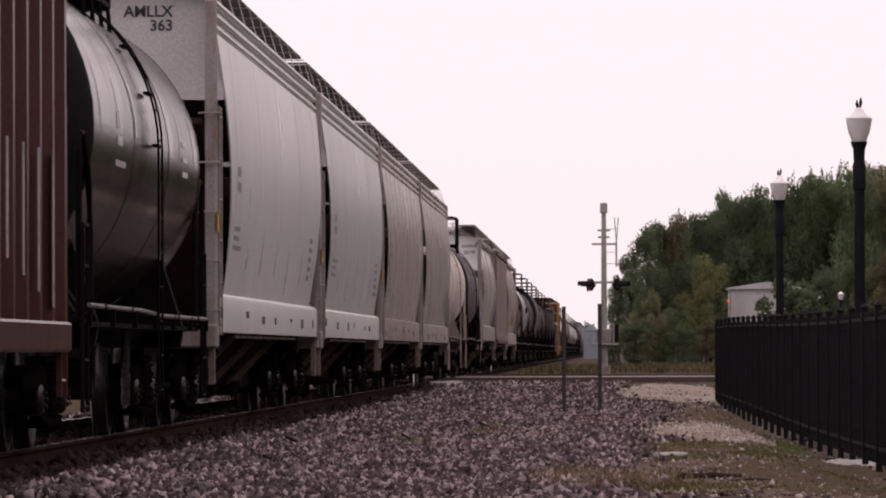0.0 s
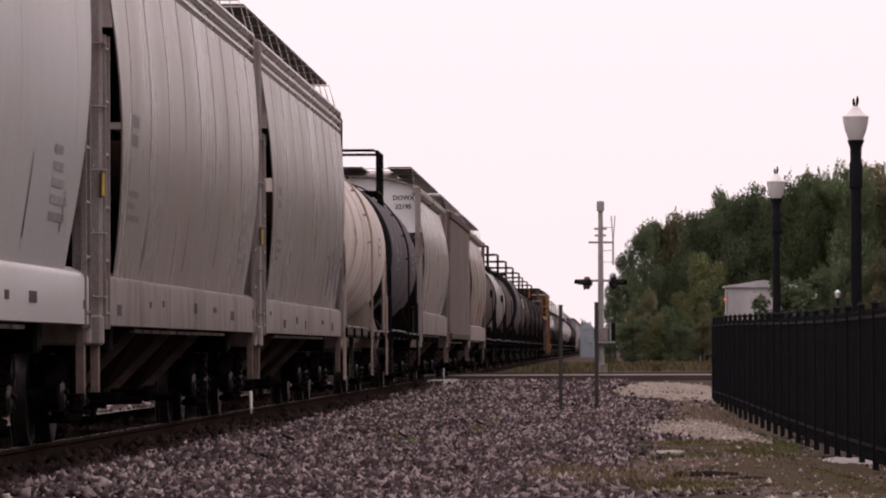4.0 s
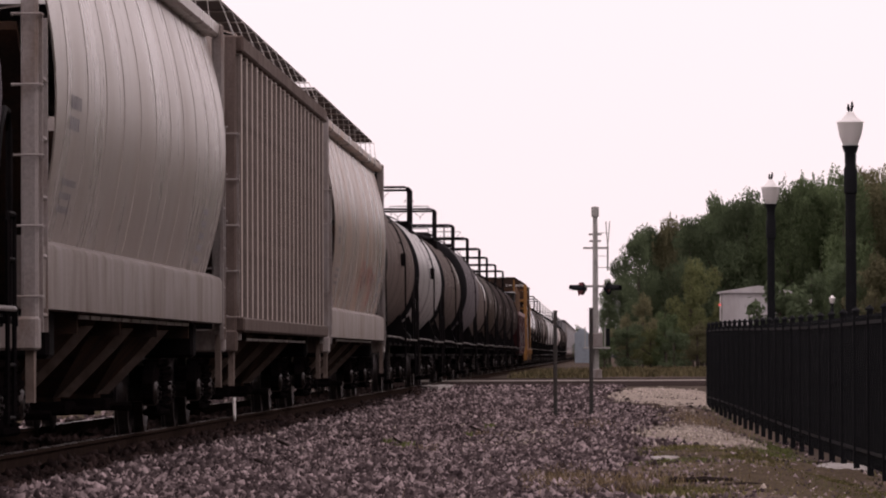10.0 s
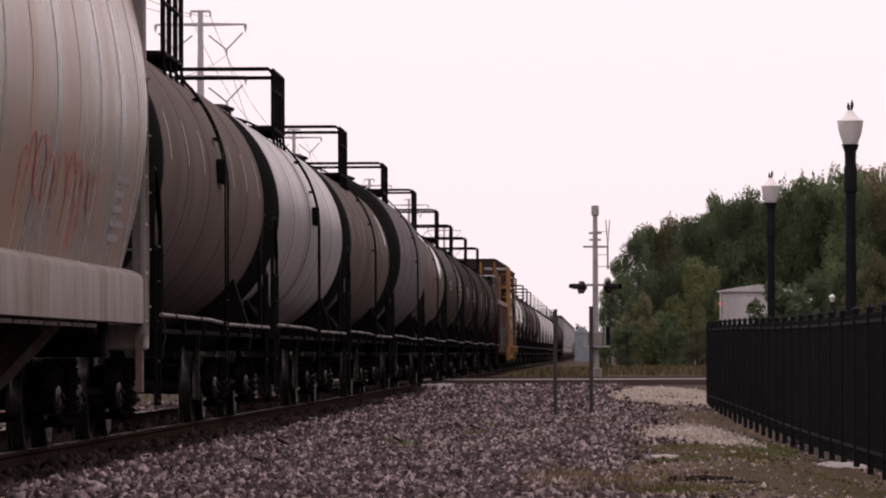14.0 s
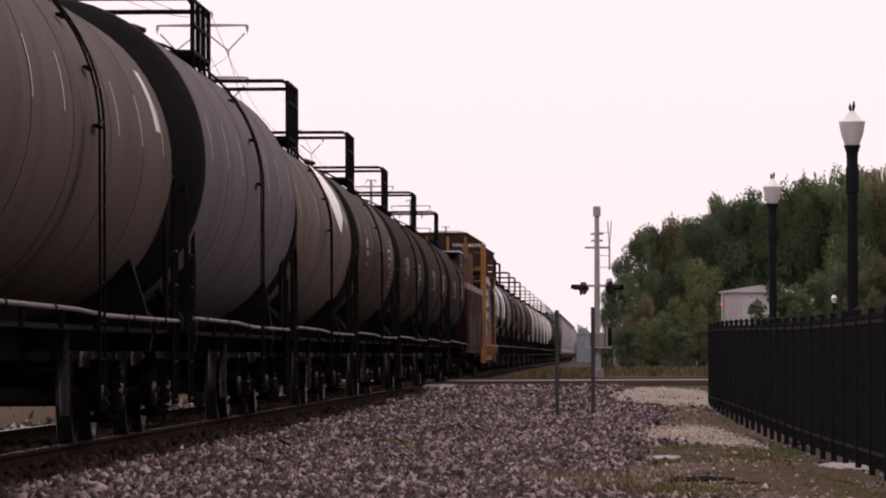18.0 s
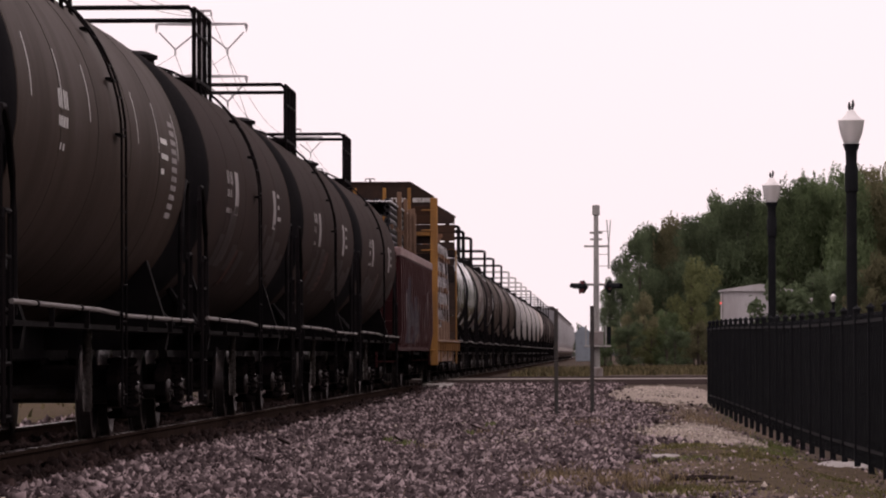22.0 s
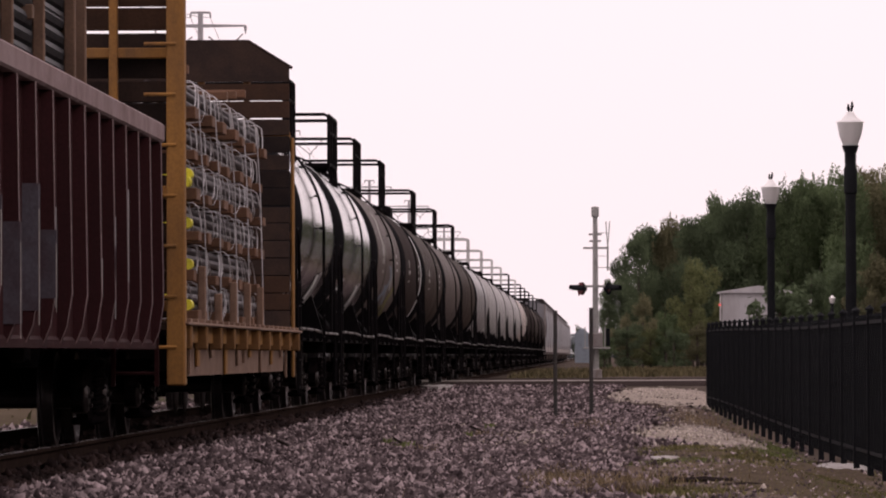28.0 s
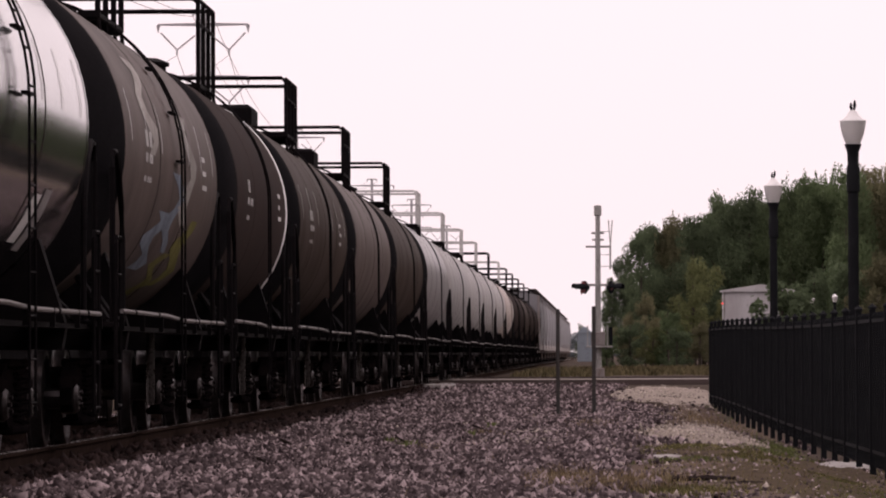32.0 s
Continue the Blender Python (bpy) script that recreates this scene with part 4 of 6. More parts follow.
                part("pipe", Mesh().turned([(-ly * 0.84, 0.045), (-ly * 0.84, 0.064), (ly * 0.42, 0.064), (ly * 0.42, 0.045), (-ly * 0.84, 0.045)], 8, "y", (x, 0, z + 0.07 + 0.128 * row), caps=False), dark, car)
        if lift >= 2:
            for k in range(5):
                y = -ly * 0.78 + ly * 1.15 * k / 4
                part("timber_bearer", Mesh().box(-1.3, 1.3, y - 0.06, y + 0.06, z - 0.11, z, 0.008), wood, car)
        lift += 1
    part("plastic_wrap", Mesh().box(-1.28, 1.28, -ly * 0.85, ly * 0.2, 3.83, 3.86, 0.01), wrap, car, "pale wrapping over the load")
    rng = random.Random(3)
    for k, y in enumerate((-ly * 0.45, -ly * 0.1, ly * 0.12, ly * 0.36, ly * 0.45)):
        h = (4.14, 4.08, 4.02, 3.95, 3.98)[k]
        for q in (-1, 1):
            part("timber_stake", Mesh().box(q * 1.3 - 0.045, q * 1.3 + 0.045, y - 0.045, y + 0.045, 1.3, h + rng.uniform(-0.1, 0.1), 0.01), wood, car)
    run_gear(car, L, L / 2 - 2.6)
    return car


def bulkhead_flat(start, end):
    """A yellow bulkhead flat car with planked ends and bundles of strapped pipe."""
    L = end - start
    yellow = mat("weathered_yellow_paint", (0.235, 0.106, 0.02), 0.75, spots=(0.1, 0.048, 0.02), amount=0.35, scale=2.0, streak=3)
    plank = mat("dark_weathered_plank", (0.026, 0.0175, 0.0155), 0.9, spots=(0.05, 0.031, 0.023), amount=0.5, scale=2.2, spec=0.1)
    black_plank = mat("blackened_plank", (0.012, 0.0085, 0.008), 0.9, spots=(0.03, 0.02, 0.016), amount=0.4, scale=2.2, spec=0.1)
    raw_plank = mat("raw_brown_plank", (0.06, 0.031, 0.019), 0.9, spots=(0.026, 0.017, 0.014), amount=0.6, scale=2.0, spec=0.1)
    wood = mat("raw_orange_timber", (0.13, 0.06, 0.032), 0.85, spots=(0.09, 0.05, 0.03), amount=0.4, scale=4)
    pink = mat("faded_sill_timber", (0.2, 0.122, 0.085), 0.85, spots=(0.12, 0.07, 0.048), amount=0.4, scale=3)
    pipe = mat("grey_coated_pipe", (0.055, 0.045, 0.048), 0.5, spots=(0.025, 0.02, 0.021), amount=0.35, scale=6, spec=0.2)
    strap = mat("pale_lashing", (0.46, 0.44, 0.45), 0.6, amount=0.2)
    bright = mat("bright_yellow_cap", (0.6, 0.55, 0.04), 0.5, amount=0.1)
    car = new_car("bulkhead_flat_car", "yellow bulkhead flat car loaded with strapped pipe bundles", "flat car", "freight train cars", start, end)
    ly = L / 2 - 0.75
    for i in range(24):
        y = -ly + 2 * ly * (i + 0.5) / 24
        part("deck_board", Mesh().box(-1.5, 1.5, y - ly / 24 + 0.01, y + ly / 24 - 0.01, 1.02, 1.1, 0.006), plank, car)
    for q in (-1, 1):
        part("side_sill", Mesh().box(q * 1.5 - 0.05, q * 1.5 + 0.05, -ly, ly, 0.9, 1.07, 0.01), yellow, car)
        part("top_flange", Mesh().box(q * 1.56 - 0.09, q * 1.56 + 0.09, -ly, ly, 1.07, 1.1, 0.008), pink, car)
        for k in range(22):
            y = -ly + 0.6 + (2 * ly - 1.2) * k / 21
            part("flange_cleat", Mesh().box(q * 1.6 - 0.03, q * 1.6 + 0.03, y - 0.08, y + 0.08, 1.1, 1.135, 0.006), pink, car)
        part("lower_sill", Mesh().slab([(-ly + 0.7, 0.9), (ly - 0.7, 0.9), (ly - 0.75, 0.58), (-ly + 0.75, 0.58)], q * 1.38, q * 1.44), pink, car, "faded lower side plate")
        first = None
        for i in range(10):
            y = -ly + 0.5 + (2 * ly - 1.0) * i / 9
            if first is None:
                first = part("stake_pocket", Mesh().box(q * 1.58 - 0.07, q * 1.58 + 0.06, -0.06, 0.06, 0.84, 1.07, 0.012), yellow, car)
                first.location = (0, y, 0)
            else:
                again(first, pose(0, y, 0))
            if q > 0 and i < 9:
                y2 = y + (2 * ly - 1.0) / 18
                part("side_gusset", Mesh().box(q * 1.45, q * 1.475, y2 - 0.16, y2 + 0.16, 0.58 + 0.09 * (i % 3), 0.9, 0.006), yellow if i % 2 else pink, car)
            if i % 4 == 1:
                part("winch_strap", Mesh().box(q * 1.46 - 0.012, q * 1.46 + 0.012, y - 0.09, y + 0.09, 0.5 + 0.1 * (i % 3), 0.9), pink, car)
    for s in (-1, 1):
        y = s * (ly - 0.1)
        pw = 0.085 if s < 0 else 0.02
        for x in (-1.53, 1.53):
            part("corner_post", Mesh().box(x - pw, x + pw, y - 0.12 + s * 0.06, y + 0.12 + s * 0.06, 0.5, 4.48 if s < 0 else 3.6, 0.015), yellow, car)
        for x in (-0.94, -0.35, 0.35, 0.94):
            part("bulkhead_post", Mesh().box(x - 0.04, x + 0.04, y - s * 0.02 + s * 0.02, y + s * 0.14, 1.1, 4.72, 0.012), yellow, car)
        k = 14
        for i in range(k):
            z = 1.14 + i * 0.226
            part("bulkhead_plank", Mesh().box(-1.5, 1.5, y - s * 0.1 - 0.03, y - s * 0.1 + 0.03, z, z + 0.214 - (0.016 if i in (6, 9, 11) else 0), 0.006), (plank, black_plank, plank, raw_plank, black_plank, plank, raw_plank)[(i * 3 + i // 5) % 7], car)
        g = Mesh().prism([(-1.5, 4.322), (1.5, 4.322), (1.5, 4.5), (0.95, 4.84), (-0.95, 4.84), (-1.5, 4.5)], y - s * 0.13, y - s * 0.07)
        part("bulkhead_cap_board", g, plank, car)
        part("cap_rail", Mesh().tube([(-1.53, y, 4.5), (-0.97, y, 4.85), (0.97, y, 4.85), (1.53, y, 4.5)], 0.022, 6), plank, car)
        for z in (1.2, 2.28, 3.58):
            part("cross_brace", Mesh().box(-1.5, 1.5, y + s * 0.02, y + s * 0.1, z, z + 0.1, 0.01), yellow, car)
        if s < 0:
            for k in range(8):
                z = 0.86 + 0.475 * k
                part("grab_iron", Mesh().tube([(1.24, y - 0.06, z), (1.24, y - 0.18, z), (1.53, y - 0.18, z), (1.53, y - 0.1, z)], 0.018, 6), yellow, car)
    text = ("TTPX", "805305")
    for i, t in enumerate(text):
        lettering("bulkhead_lettering", t, 0.145, M_WHITE_INK, car, pose((0.5, 1.02)[i], -ly + 0.02 - 0.012, 4.38, 90, 0, 0), "white car number on the bulkhead")
    part("centre_sill", Mesh().box(-0.3, 0.3, -L / 2 + 0.7, L / 2 - 0.7, 0.6, 1.0, 0.02), M_BLACK, car)
    # six lifts of pipe on timber
    rng = random.Random(11)
    y0, y1 = -ly + 3.1, ly - 4.6
    for lift in range(6):
        z0 = 1.12 + lift * 0.405
        out, back = rng.uniform(-0.1, 0.02), rng.uniform(-0.7, 0.3)
        ys = [y0 + 0.5 + (y1 - y0 - 1.0) * k / 6 for k in range(7)]
        for y in ys:
            part("timber_bearer", Mesh().box(-1.3, 1.47 + out * 0.5 + rng.uniform(-0.04, 0.05), y - rng.uniform(0.15, 0.4), y + rng.uniform(0.1, 0.3), z0 + 0.005, z0 + rng.uniform(0.1, 0.13), 0.008), wood, car)
        for i in range(9):
            for row in range(3):
                if 0 < i < 8 and row < 2 and lift < 5:
                    continue
                x = -1.28 + out + 0.325 * i + (0.04 if row == 1 else 0) + rng.uniform(-0.015, 0.015)
                e = rng.uniform(-0.2, 0.2)
                part("pipe", Mesh().turned([(y0 + e, 0.04), (y0 + e, 0.05), (y0 + e + 0.22, 0.05), (y0 + e + 0.22, 0.043), (y1 + back + e - 0.22, 0.043), (y1 + back + e - 0.22, 0.05), (y1 + back + e, 0.05), (y1 + back + e, 0.04), (y0 + e, 0.04)], 10, "y", (x, 0, z0 + 0.165 + row * 0.085), caps=False), pipe, car)
        for y in [y0 + 0.3 + (y1 - y0 - 0.6) * k / 16 + rng.uniform(-0.3, 0.3) for k in range(17)]:
            g = Mesh()
            lean = rng.uniform(-0.6, 0.6)
            x = 1.39 + out
            g.tube([(x - 0.2, y + lean, z0 + 0.42), (x - 0.04, y + lean, z0 + 0.425), (x + 0.015, y + lean * 0.9, z0 + 0.38), (x + 0.035, y + lean * 0.6, z0 + 0.26), (x + 0.04, y + lean * 0.25, z0 + 0.14), (x + 0.01, y, z0 + 0.05), (x - 0.2, y, z0 + 0.03)], 0.0065, 4)
            part("lashing", g, strap, car)
        if lift < 4:
            for i in range(rng.choice((5, 6, 7))):
                part("pipe_cap", Mesh().turned([(y0 - 0.36, 0.0), (y0 - 0.36, 0.056), (y0 - 0.12, 0.056), (y0 - 0.12, 0.0)], 12, "y", (1.24 + 0.09 * (i % 3), rng.uniform(-0.2, 0.15), z0 + 0.165 + 0.085 * (i // 3))), bright, car, "bright yellow pipe end cap")
    for k in range(5):
        y = y0 + 1.2 + (y1 - y0 - 2.4) * k / 4
        part("long_lashing", Mesh().tube([(1.42, y, 3.5), (1.47, y + rng.uniform(-0.2, 0.2), 2.6), (1.5, y + rng.uniform(-0.3, 0.3), 1.12)], 0.007, 5), strap, car)
        part("timber_stake", Mesh().box(1.44, 1.52, y - 0.35, y - 0.24, 1.1, 1.1 + rng.uniform(0.3, 0.6), 0.01), pink, car)
    for k in range(7):
        y = y0 + 0.4 + (y1 - y0 - 0.8) * k / 6
        z = 3.6 + 0.1 * (k % 3)
        part("loose_timber", Mesh().box(-1.2, 1.36 + rng.uniform(-0.35, 0.05), y - 0.07, y + 0.07, z, z + 0.095, 0.008), wood, car)
    run_gear(car, L, L / 2 - 2.7)
    return car


def box_car(start, end):
    """A red car with deep side posts, the last of those already going by."""
    L = end - start
    red = mat("worn_box_red_paint", (0.05, 0.014, 0.0125), 0.3, spots=(0.08, 0.036, 0.032), amount=0.3, scale=1.5, streak=5)
    car = new_car("box_car", "worn red box car with deep side posts", "box car", "freight train cars", start, end)
    ly = L / 2 - 0.75
    part("body", Mesh().box(-1.42, 1.42, -ly, ly, 0.95, 4.55, 0.03), red, car)
    part("roof", Mesh().prism([(-1.5, 4.55), (1.5, 4.55), (1.2, 4.7), (-1.2, 4.7)], -ly, ly), red, car)
    for q in (-1, 1):
        first = None
        for y in ribbed_side(q, ly, 0.9, 4.5, 20):
            if first is None:
                first = part("side_post", Mesh().loft([[(q * 1.42, -0.13, z), (q * 1.56, -0.07, z), (q * 1.56, 0.07, z), (q * 1.42, 0.13, z)] for z in (0.92, 4.5)]), red, car)
                first.location = (0, y, 0)
            else:
                again(first, pose(0, y, 0))
        part("side_sill", Mesh().box(q * 1.5 - 0.08, q * 1.5 + 0.08, -ly, ly, 0.78, 1.0, 0.02), red, car)
        for k in range(4):
            y = ly - 1.2 - k * 1.0
            part("pale_stencil", Mesh().box(q * 1.565 - 0.004, q * 1.565 + 0.004, y - 0.06, y + 0.06, 1.1 + 0.1 * k, 2.2), M_GREY_INK, car)
    for s in (-1, 1):
        for i in range(9):
            z = 1.2 + i * 0.36
            part("end_corrugation", Mesh().tube([(-1.3, s * ly, z), (1.3, s * ly, z)], 0.07, 8), red, car)
        for q in (-1, 1):
            part("ladder", rung_ladder(q * 1.5, s * (ly + 0.05), 0.45, 2.6, 0.4, 0.38), red, car)
    part("centre_sill", Mesh().box(-0.25, 0.25, -L / 2 + 0.7, L / 2 - 0.7, 0.72, 0.98, 0.02), M_BLACK, car)
    run_gear(car, L, L / 2 - 2.6)
    return car


box_car(22.5, 41.0)
gondola_car(398.8, 420.5)
bulkhead_flat(420.5, 441.6)

# ---- stones, grass and the things beside the track ----
def island_mat(name, dark, light, rough=0.9, middle=None):
    """A surface whose colour differs from piece to piece of one mesh."""
    m = bpy.data.materials.new(name)
    m.use_nodes = True
    n, l = m.node_tree.nodes, m.node_tree.links
    b = n["Principled BSDF"]
    geo = n.new("ShaderNodeNewGeometry")
    ramp = n.new("ShaderNodeValToRGB")
    ramp.color_ramp.elements[0].color, ramp.color_ramp.elements[1].color = (*dark, 1), (*light, 1)
    if middle:
        e = ramp.color_ramp.elements.new(0.62)
        e.color = (*middle, 1)
    l.new(geo.outputs["Random Per Island"], ramp.inputs[0])
    tc = n.new("ShaderNodeTexCoord")
    fine = n.new("ShaderNodeTexNoise")
    fine.inputs["Scale"].default_value = 25
    l.new(tc.outputs["Object"], fine.inputs["Vector"])
    wide = n.new("ShaderNodeTexNoise")
    wide.inputs["Scale"].default_value, wide.inputs["Detail"].default_value = 0.35, 4
    l.new(tc.outputs["Object"], wide.inputs["Vector"])
    a = n.new("ShaderNodeMix")
    a.data_type, a.blend_type = "RGBA", "OVERLAY"
    a.inputs[0].default_value = 0.5
    l.new(ramp.outputs[0], a.inputs[6])
    l.new(fine.outputs[0], a.inputs[7])
    c = n.new("ShaderNodeMix")
    c.data_type, c.blend_type = "RGBA", "OVERLAY"
    c.inputs[0].default_value = 0.6
    l.new(a.outputs[2], c.inputs[6])
    l.new(wide.outputs[0], c.inputs[7])
    l.new(c.outputs[2], b.inputs["Base Color"])
    b.inputs["Roughness"].default_value = rough
    b.inputs["Specular IOR Level"].default_value = 0.05
    return m


def bulk(name, verts, faces, material):
    """One joined mesh from arrays."""
    me = bpy.data.meshes.new(name)
    me.vertices.add(len(verts))
    me.vertices.foreach_set("co", np.asarray(verts, dtype=np.float32).ravel())
    k = faces.shape[1]
    me.loops.add(faces.size)
    me.loops.foreach_set("vertex_index", faces.astype(np.int32).ravel())
    me.polygons.add(len(faces))
    me.polygons.foreach_set("loop_start", np.arange(0, faces.size, k, dtype=np.int32))
    me.update(calc_edges=True)
    me.materials.append(material)
    return new(name, me)


# an angular chip: six corners, eight faces
CHIP_V = np.array([(1, 0, 0), (-1, 0, 0), (0, 1, 0), (0, -1, 0), (0, 0, 1.25), (0, 0, -1)])
CHIP_F = np.array([(0, 2, 4), (2, 1, 4), (1, 3, 4), (3, 0, 4), (2, 0, 5), (1, 2, 5), (3, 1, 5), (0, 3, 5)])


def strew(name, spots, size, material, seed):
    """Angular stones at the spots (x, y), half sunk in the ground."""
    r = np.random.RandomState(seed)
    n = len(spots)
    s = size * (0.45 + 1.1 * r.uniform(0, 1, (n, 1, 1)) ** 1.6) * r.uniform(0.65, 1.2, (n, 1, 3))
    v = CHIP_V[None] + r.uniform(-0.42, 0.42, (n, 6, 3))
    ang = r.uniform(0, 6.283, n)
    tilt = r.uniform(-1.6, 1.6, n)
    v = v * s
    ct, st = np.cos(tilt)[:, None], np.sin(tilt)[:, None]
    x, y, z = v[..., 0], v[..., 1] * ct - v[..., 2] * st, v[..., 1] * st + v[..., 2] * ct
    c, d = np.cos(ang)[:, None], np.sin(ang)[:, None]
    base = np.array([ground_z(a, b) for a, b in spots])
    out = np.stack([x * c - y * d + spots[:, 0:1], x * d + y * c + spots[:, 1:2], z + base[:, None] + size * r.uniform(-0.25, 0.75, (n, 1))], axis=-1)
    faces = (CHIP_F[None] + 6 * np.arange(n)[:, None, None]).reshape(-1, 3)
    return tagged(bulk(name, out.reshape(-1, 3), faces, material), kind="stuff")


def field(n, x0, x1, y0, y1, seed):
    r = np.random.RandomState(seed)
    return np.stack([r.uniform(x0, x1, n), r.uniform(y0, y1, n)], axis=1)


def blot(cx, cy, rx, ry, n, seed):
    """Spots in an uneven patch."""
    r = np.random.RandomState(seed)
    a, q = r.uniform(0, 6.283, n), np.sqrt(r.uniform(0, 1, n)) * (0.75 + 0.35 * np.sin(3 * r.uniform(0, 6.28, n)))
    return np.stack([cx + rx * q * np.cos(a), cy + ry * q * np.sin(a)], axis=1)


def bare(p):
    """Where turf, sand or worn soil leaves few stones."""
    x, y = p[:, 0], p[:, 1]
    wave = 0.18 * np.sin(x * 5.1 + y * 0.7) + 0.12 * np.sin(x * 2.3 - y * 1.9)
    turf = (x > 0.2 + wave) & (y < 61.5 + 6 * wave + 7 * (x > 1.4))
    sand = ((x - 1.2) / 0.8) ** 2 + ((y - 70.5) / 9.5) ** 2 < 1 + 2 * wave
    road_sand = ((x - 1.25) / 1.3) ** 2 + ((y - 119) / 19) ** 2 < 1 + 1.2 * wave
    soil = (x > 0.95 + wave) & (y > 77) & (y < 101)
    return turf | sand | road_sand | soil


def thinned(p, keep, seed):
    r = np.random.RandomState(seed)
    return p[~bare(p) | (r.uniform(0, 1, len(p)) < keep)]


M_BALLAST = island_mat("mixed_ballast_stone", (0.026, 0.018, 0.0195), (0.4, 0.318, 0.322), middle=(0.1, 0.076, 0.078))
M_PALE_STONE = island_mat("pale_crushed_stone", (0.18, 0.15, 0.125), (0.5, 0.43, 0.375))
near = thinned(np.concatenate([field(52000, -4.1, 0.6, 36, 62, 1), field(27000, -4.14, 1.2, 62, 100, 3)]), 0.012, 6)
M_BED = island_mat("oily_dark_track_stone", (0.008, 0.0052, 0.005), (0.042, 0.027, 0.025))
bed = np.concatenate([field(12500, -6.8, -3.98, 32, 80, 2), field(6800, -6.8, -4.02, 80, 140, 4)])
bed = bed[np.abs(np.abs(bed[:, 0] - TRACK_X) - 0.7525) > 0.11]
tagged(strew("track_bed_stones", bed, 0.05, M_BED, 13), "dark brown stones between the ties", "ballast")
tagged(strew("ballast_stones", near, 0.034, M_BALLAST, 5), "angular grey-pink ballast stones beside the track", "ballast")
far_ = thinned(np.concatenate([field(11000, -4.4, 0.6, 100, 140, 7), field(2500, -9.0, -6.8, 40, 140, 8)]), 0.02, 71)
far_ = far_[np.abs(np.abs(far_[:, 0] - TRACK_X) - 0.7525) > 0.11]
tagged(strew("ballast_stones", far_, 0.045, M_BALLAST, 9), "angular grey-pink ballast stones further along", "ballast")
tagged(strew("loose_gravel", field(3800, 0.3, 2.9, 38, 62, 15), 0.021, M_BALLAST, 16), "loose gravel scattered over the turf", "gravel")
tagged(strew("loose_gravel", thinned(np.concatenate([field(5000, -0.6, 2.6, 40, 75, 10), field(6000, -0.6, 2.2, 75, 130, 11)]), 0.16, 14), 0.024, M_BALLAST, 12), "loose gravel scattered over the soil", "gravel")


pale = np.concatenate([blot(1.2, 70, 0.8, 9, 2600, 20), blot(1.3, 119, 1.15, 17, 2600, 21), blot(-0.9, 74, 0.7, 2, 700, 22), blot(-1.1, 66, 0.9, 4, 700, 23), field(1500, -4.4, 1.6, 34, 100, 25)])
tagged(strew("pale_gravel", pale, 0.024, M_PALE_STONE, 24), "pale crushed stone in worn patches", "gravel")


M_SLAB = mat("weathered_white_concrete", (0.5, 0.47, 0.46), 0.85, spots=(0.16, 0.14, 0.12), amount=0.6, scale=5, spec=0.05)
M_SAND = mat("pale_sandy_gravel", (0.31, 0.26, 0.225), 0.95, spots=(0.2, 0.17, 0.145), amount=0.4, scale=1.5, bump=0.5, grain=30, spec=0.0)


M_TURF = mat("worn_olive_turf", (0.07, 0.057, 0.034), 0.98, spots=(0.125, 0.094, 0.077), amount=0.75, scale=3.4, bump=0.8, grain=22, spec=0.0)
M_DARK_SOIL = mat("dark_damp_soil", (0.05, 0.037, 0.032), 0.95, spots=(0.085, 0.065, 0.055), amount=0.4, scale=1.2, bump=0.6, grain=24, spec=0.0)
M_DIRT = mat("bare_brown_soil", (0.115, 0.086, 0.07), 0.98, spots=(0.17, 0.135, 0.115), amount=0.4, scale=0.8, bump=0.6, grain=24, spec=0.0)


def ground_patch(x, y, rx, ry, seed, material, words, category, lift=0.022):
    """A thin uneven spread that follows the ground."""
    r = random.Random(seed)
    k = 40
    edge = [r.uniform(0.8, 1.1) for _ in range(k)]
    edge = [(edge[i - 1] + 2 * edge[i] + edge[(i + 1) % k]) / 4 for i in range(k)]
    rings = []
    for u in (1.0, 0.88, 0.7, 0.5, 0.3, 0.12):
        rings.append([(x + rx * u * e * math.cos(6.2832 * i / k), y + ry * u * e * math.sin(6.2832 * i / k)) for i, e in enumerate(edge)])
    bumps = [[r.uniform(-0.3, 0.3) * lift for _ in range(k)] for _ in rings]
    g = Mesh().loft([[(a, b, ground_z(a, b) + h * lift + w) for (a, b), w in zip(q, ws)] for q, ws, h in zip(rings, bumps, (-0.8, 0.5, 0.9, 1, 1, 1))], caps=False)
    g.add([(a, b, ground_z(a, b) + lift + w) for (a, b), w in zip(rings[-1], bumps[-1])], [tuple(range(k))])
    return tagged(part(category.replace(" ", "_"), g, material, angle=80), words, category, kind="structure")


ground_patch(1.75, 82, 0.95, 26, 9, M_DIRT, "bare brown soil along the fence", "soil patch", 0.014)
ground_patch(0.45, 101, 0.9, 6, 10, M_DARK_SOIL, "dark brown soil before the sandy lane", "soil patch", 0.02)
ground_patch(1.35, 120, 1.35, 19, 7, M_SAND, "pale sandy gravel worn into the soil", "gravel patch", 0.028)
ground_patch(1.2, 70, 0.75, 9, 8, M_SAND, "pale sandy gravel worn into the soil", "gravel patch", 0.026)
ground_patch(-11.1, 88, 2.3, 42, 12, M_TURF, "dark olive turf on the far side of the track", "turf patch", 0.03)
ground_patch(1.75, 48.5, 1.65, 13, 13, M_DIRT, "bare brown soil under thin turf", "soil patch", 0.018)
ground_patch(1.55, 45.5, 0.95, 7.5, 11, M_TURF, "worn olive turf at the foot of the fence", "turf patch", 0.03)
ground_patch(2.25, 55, 0.55, 5, 14, M_TURF, "worn olive turf at the foot of the fence", "turf patch", 0.03)
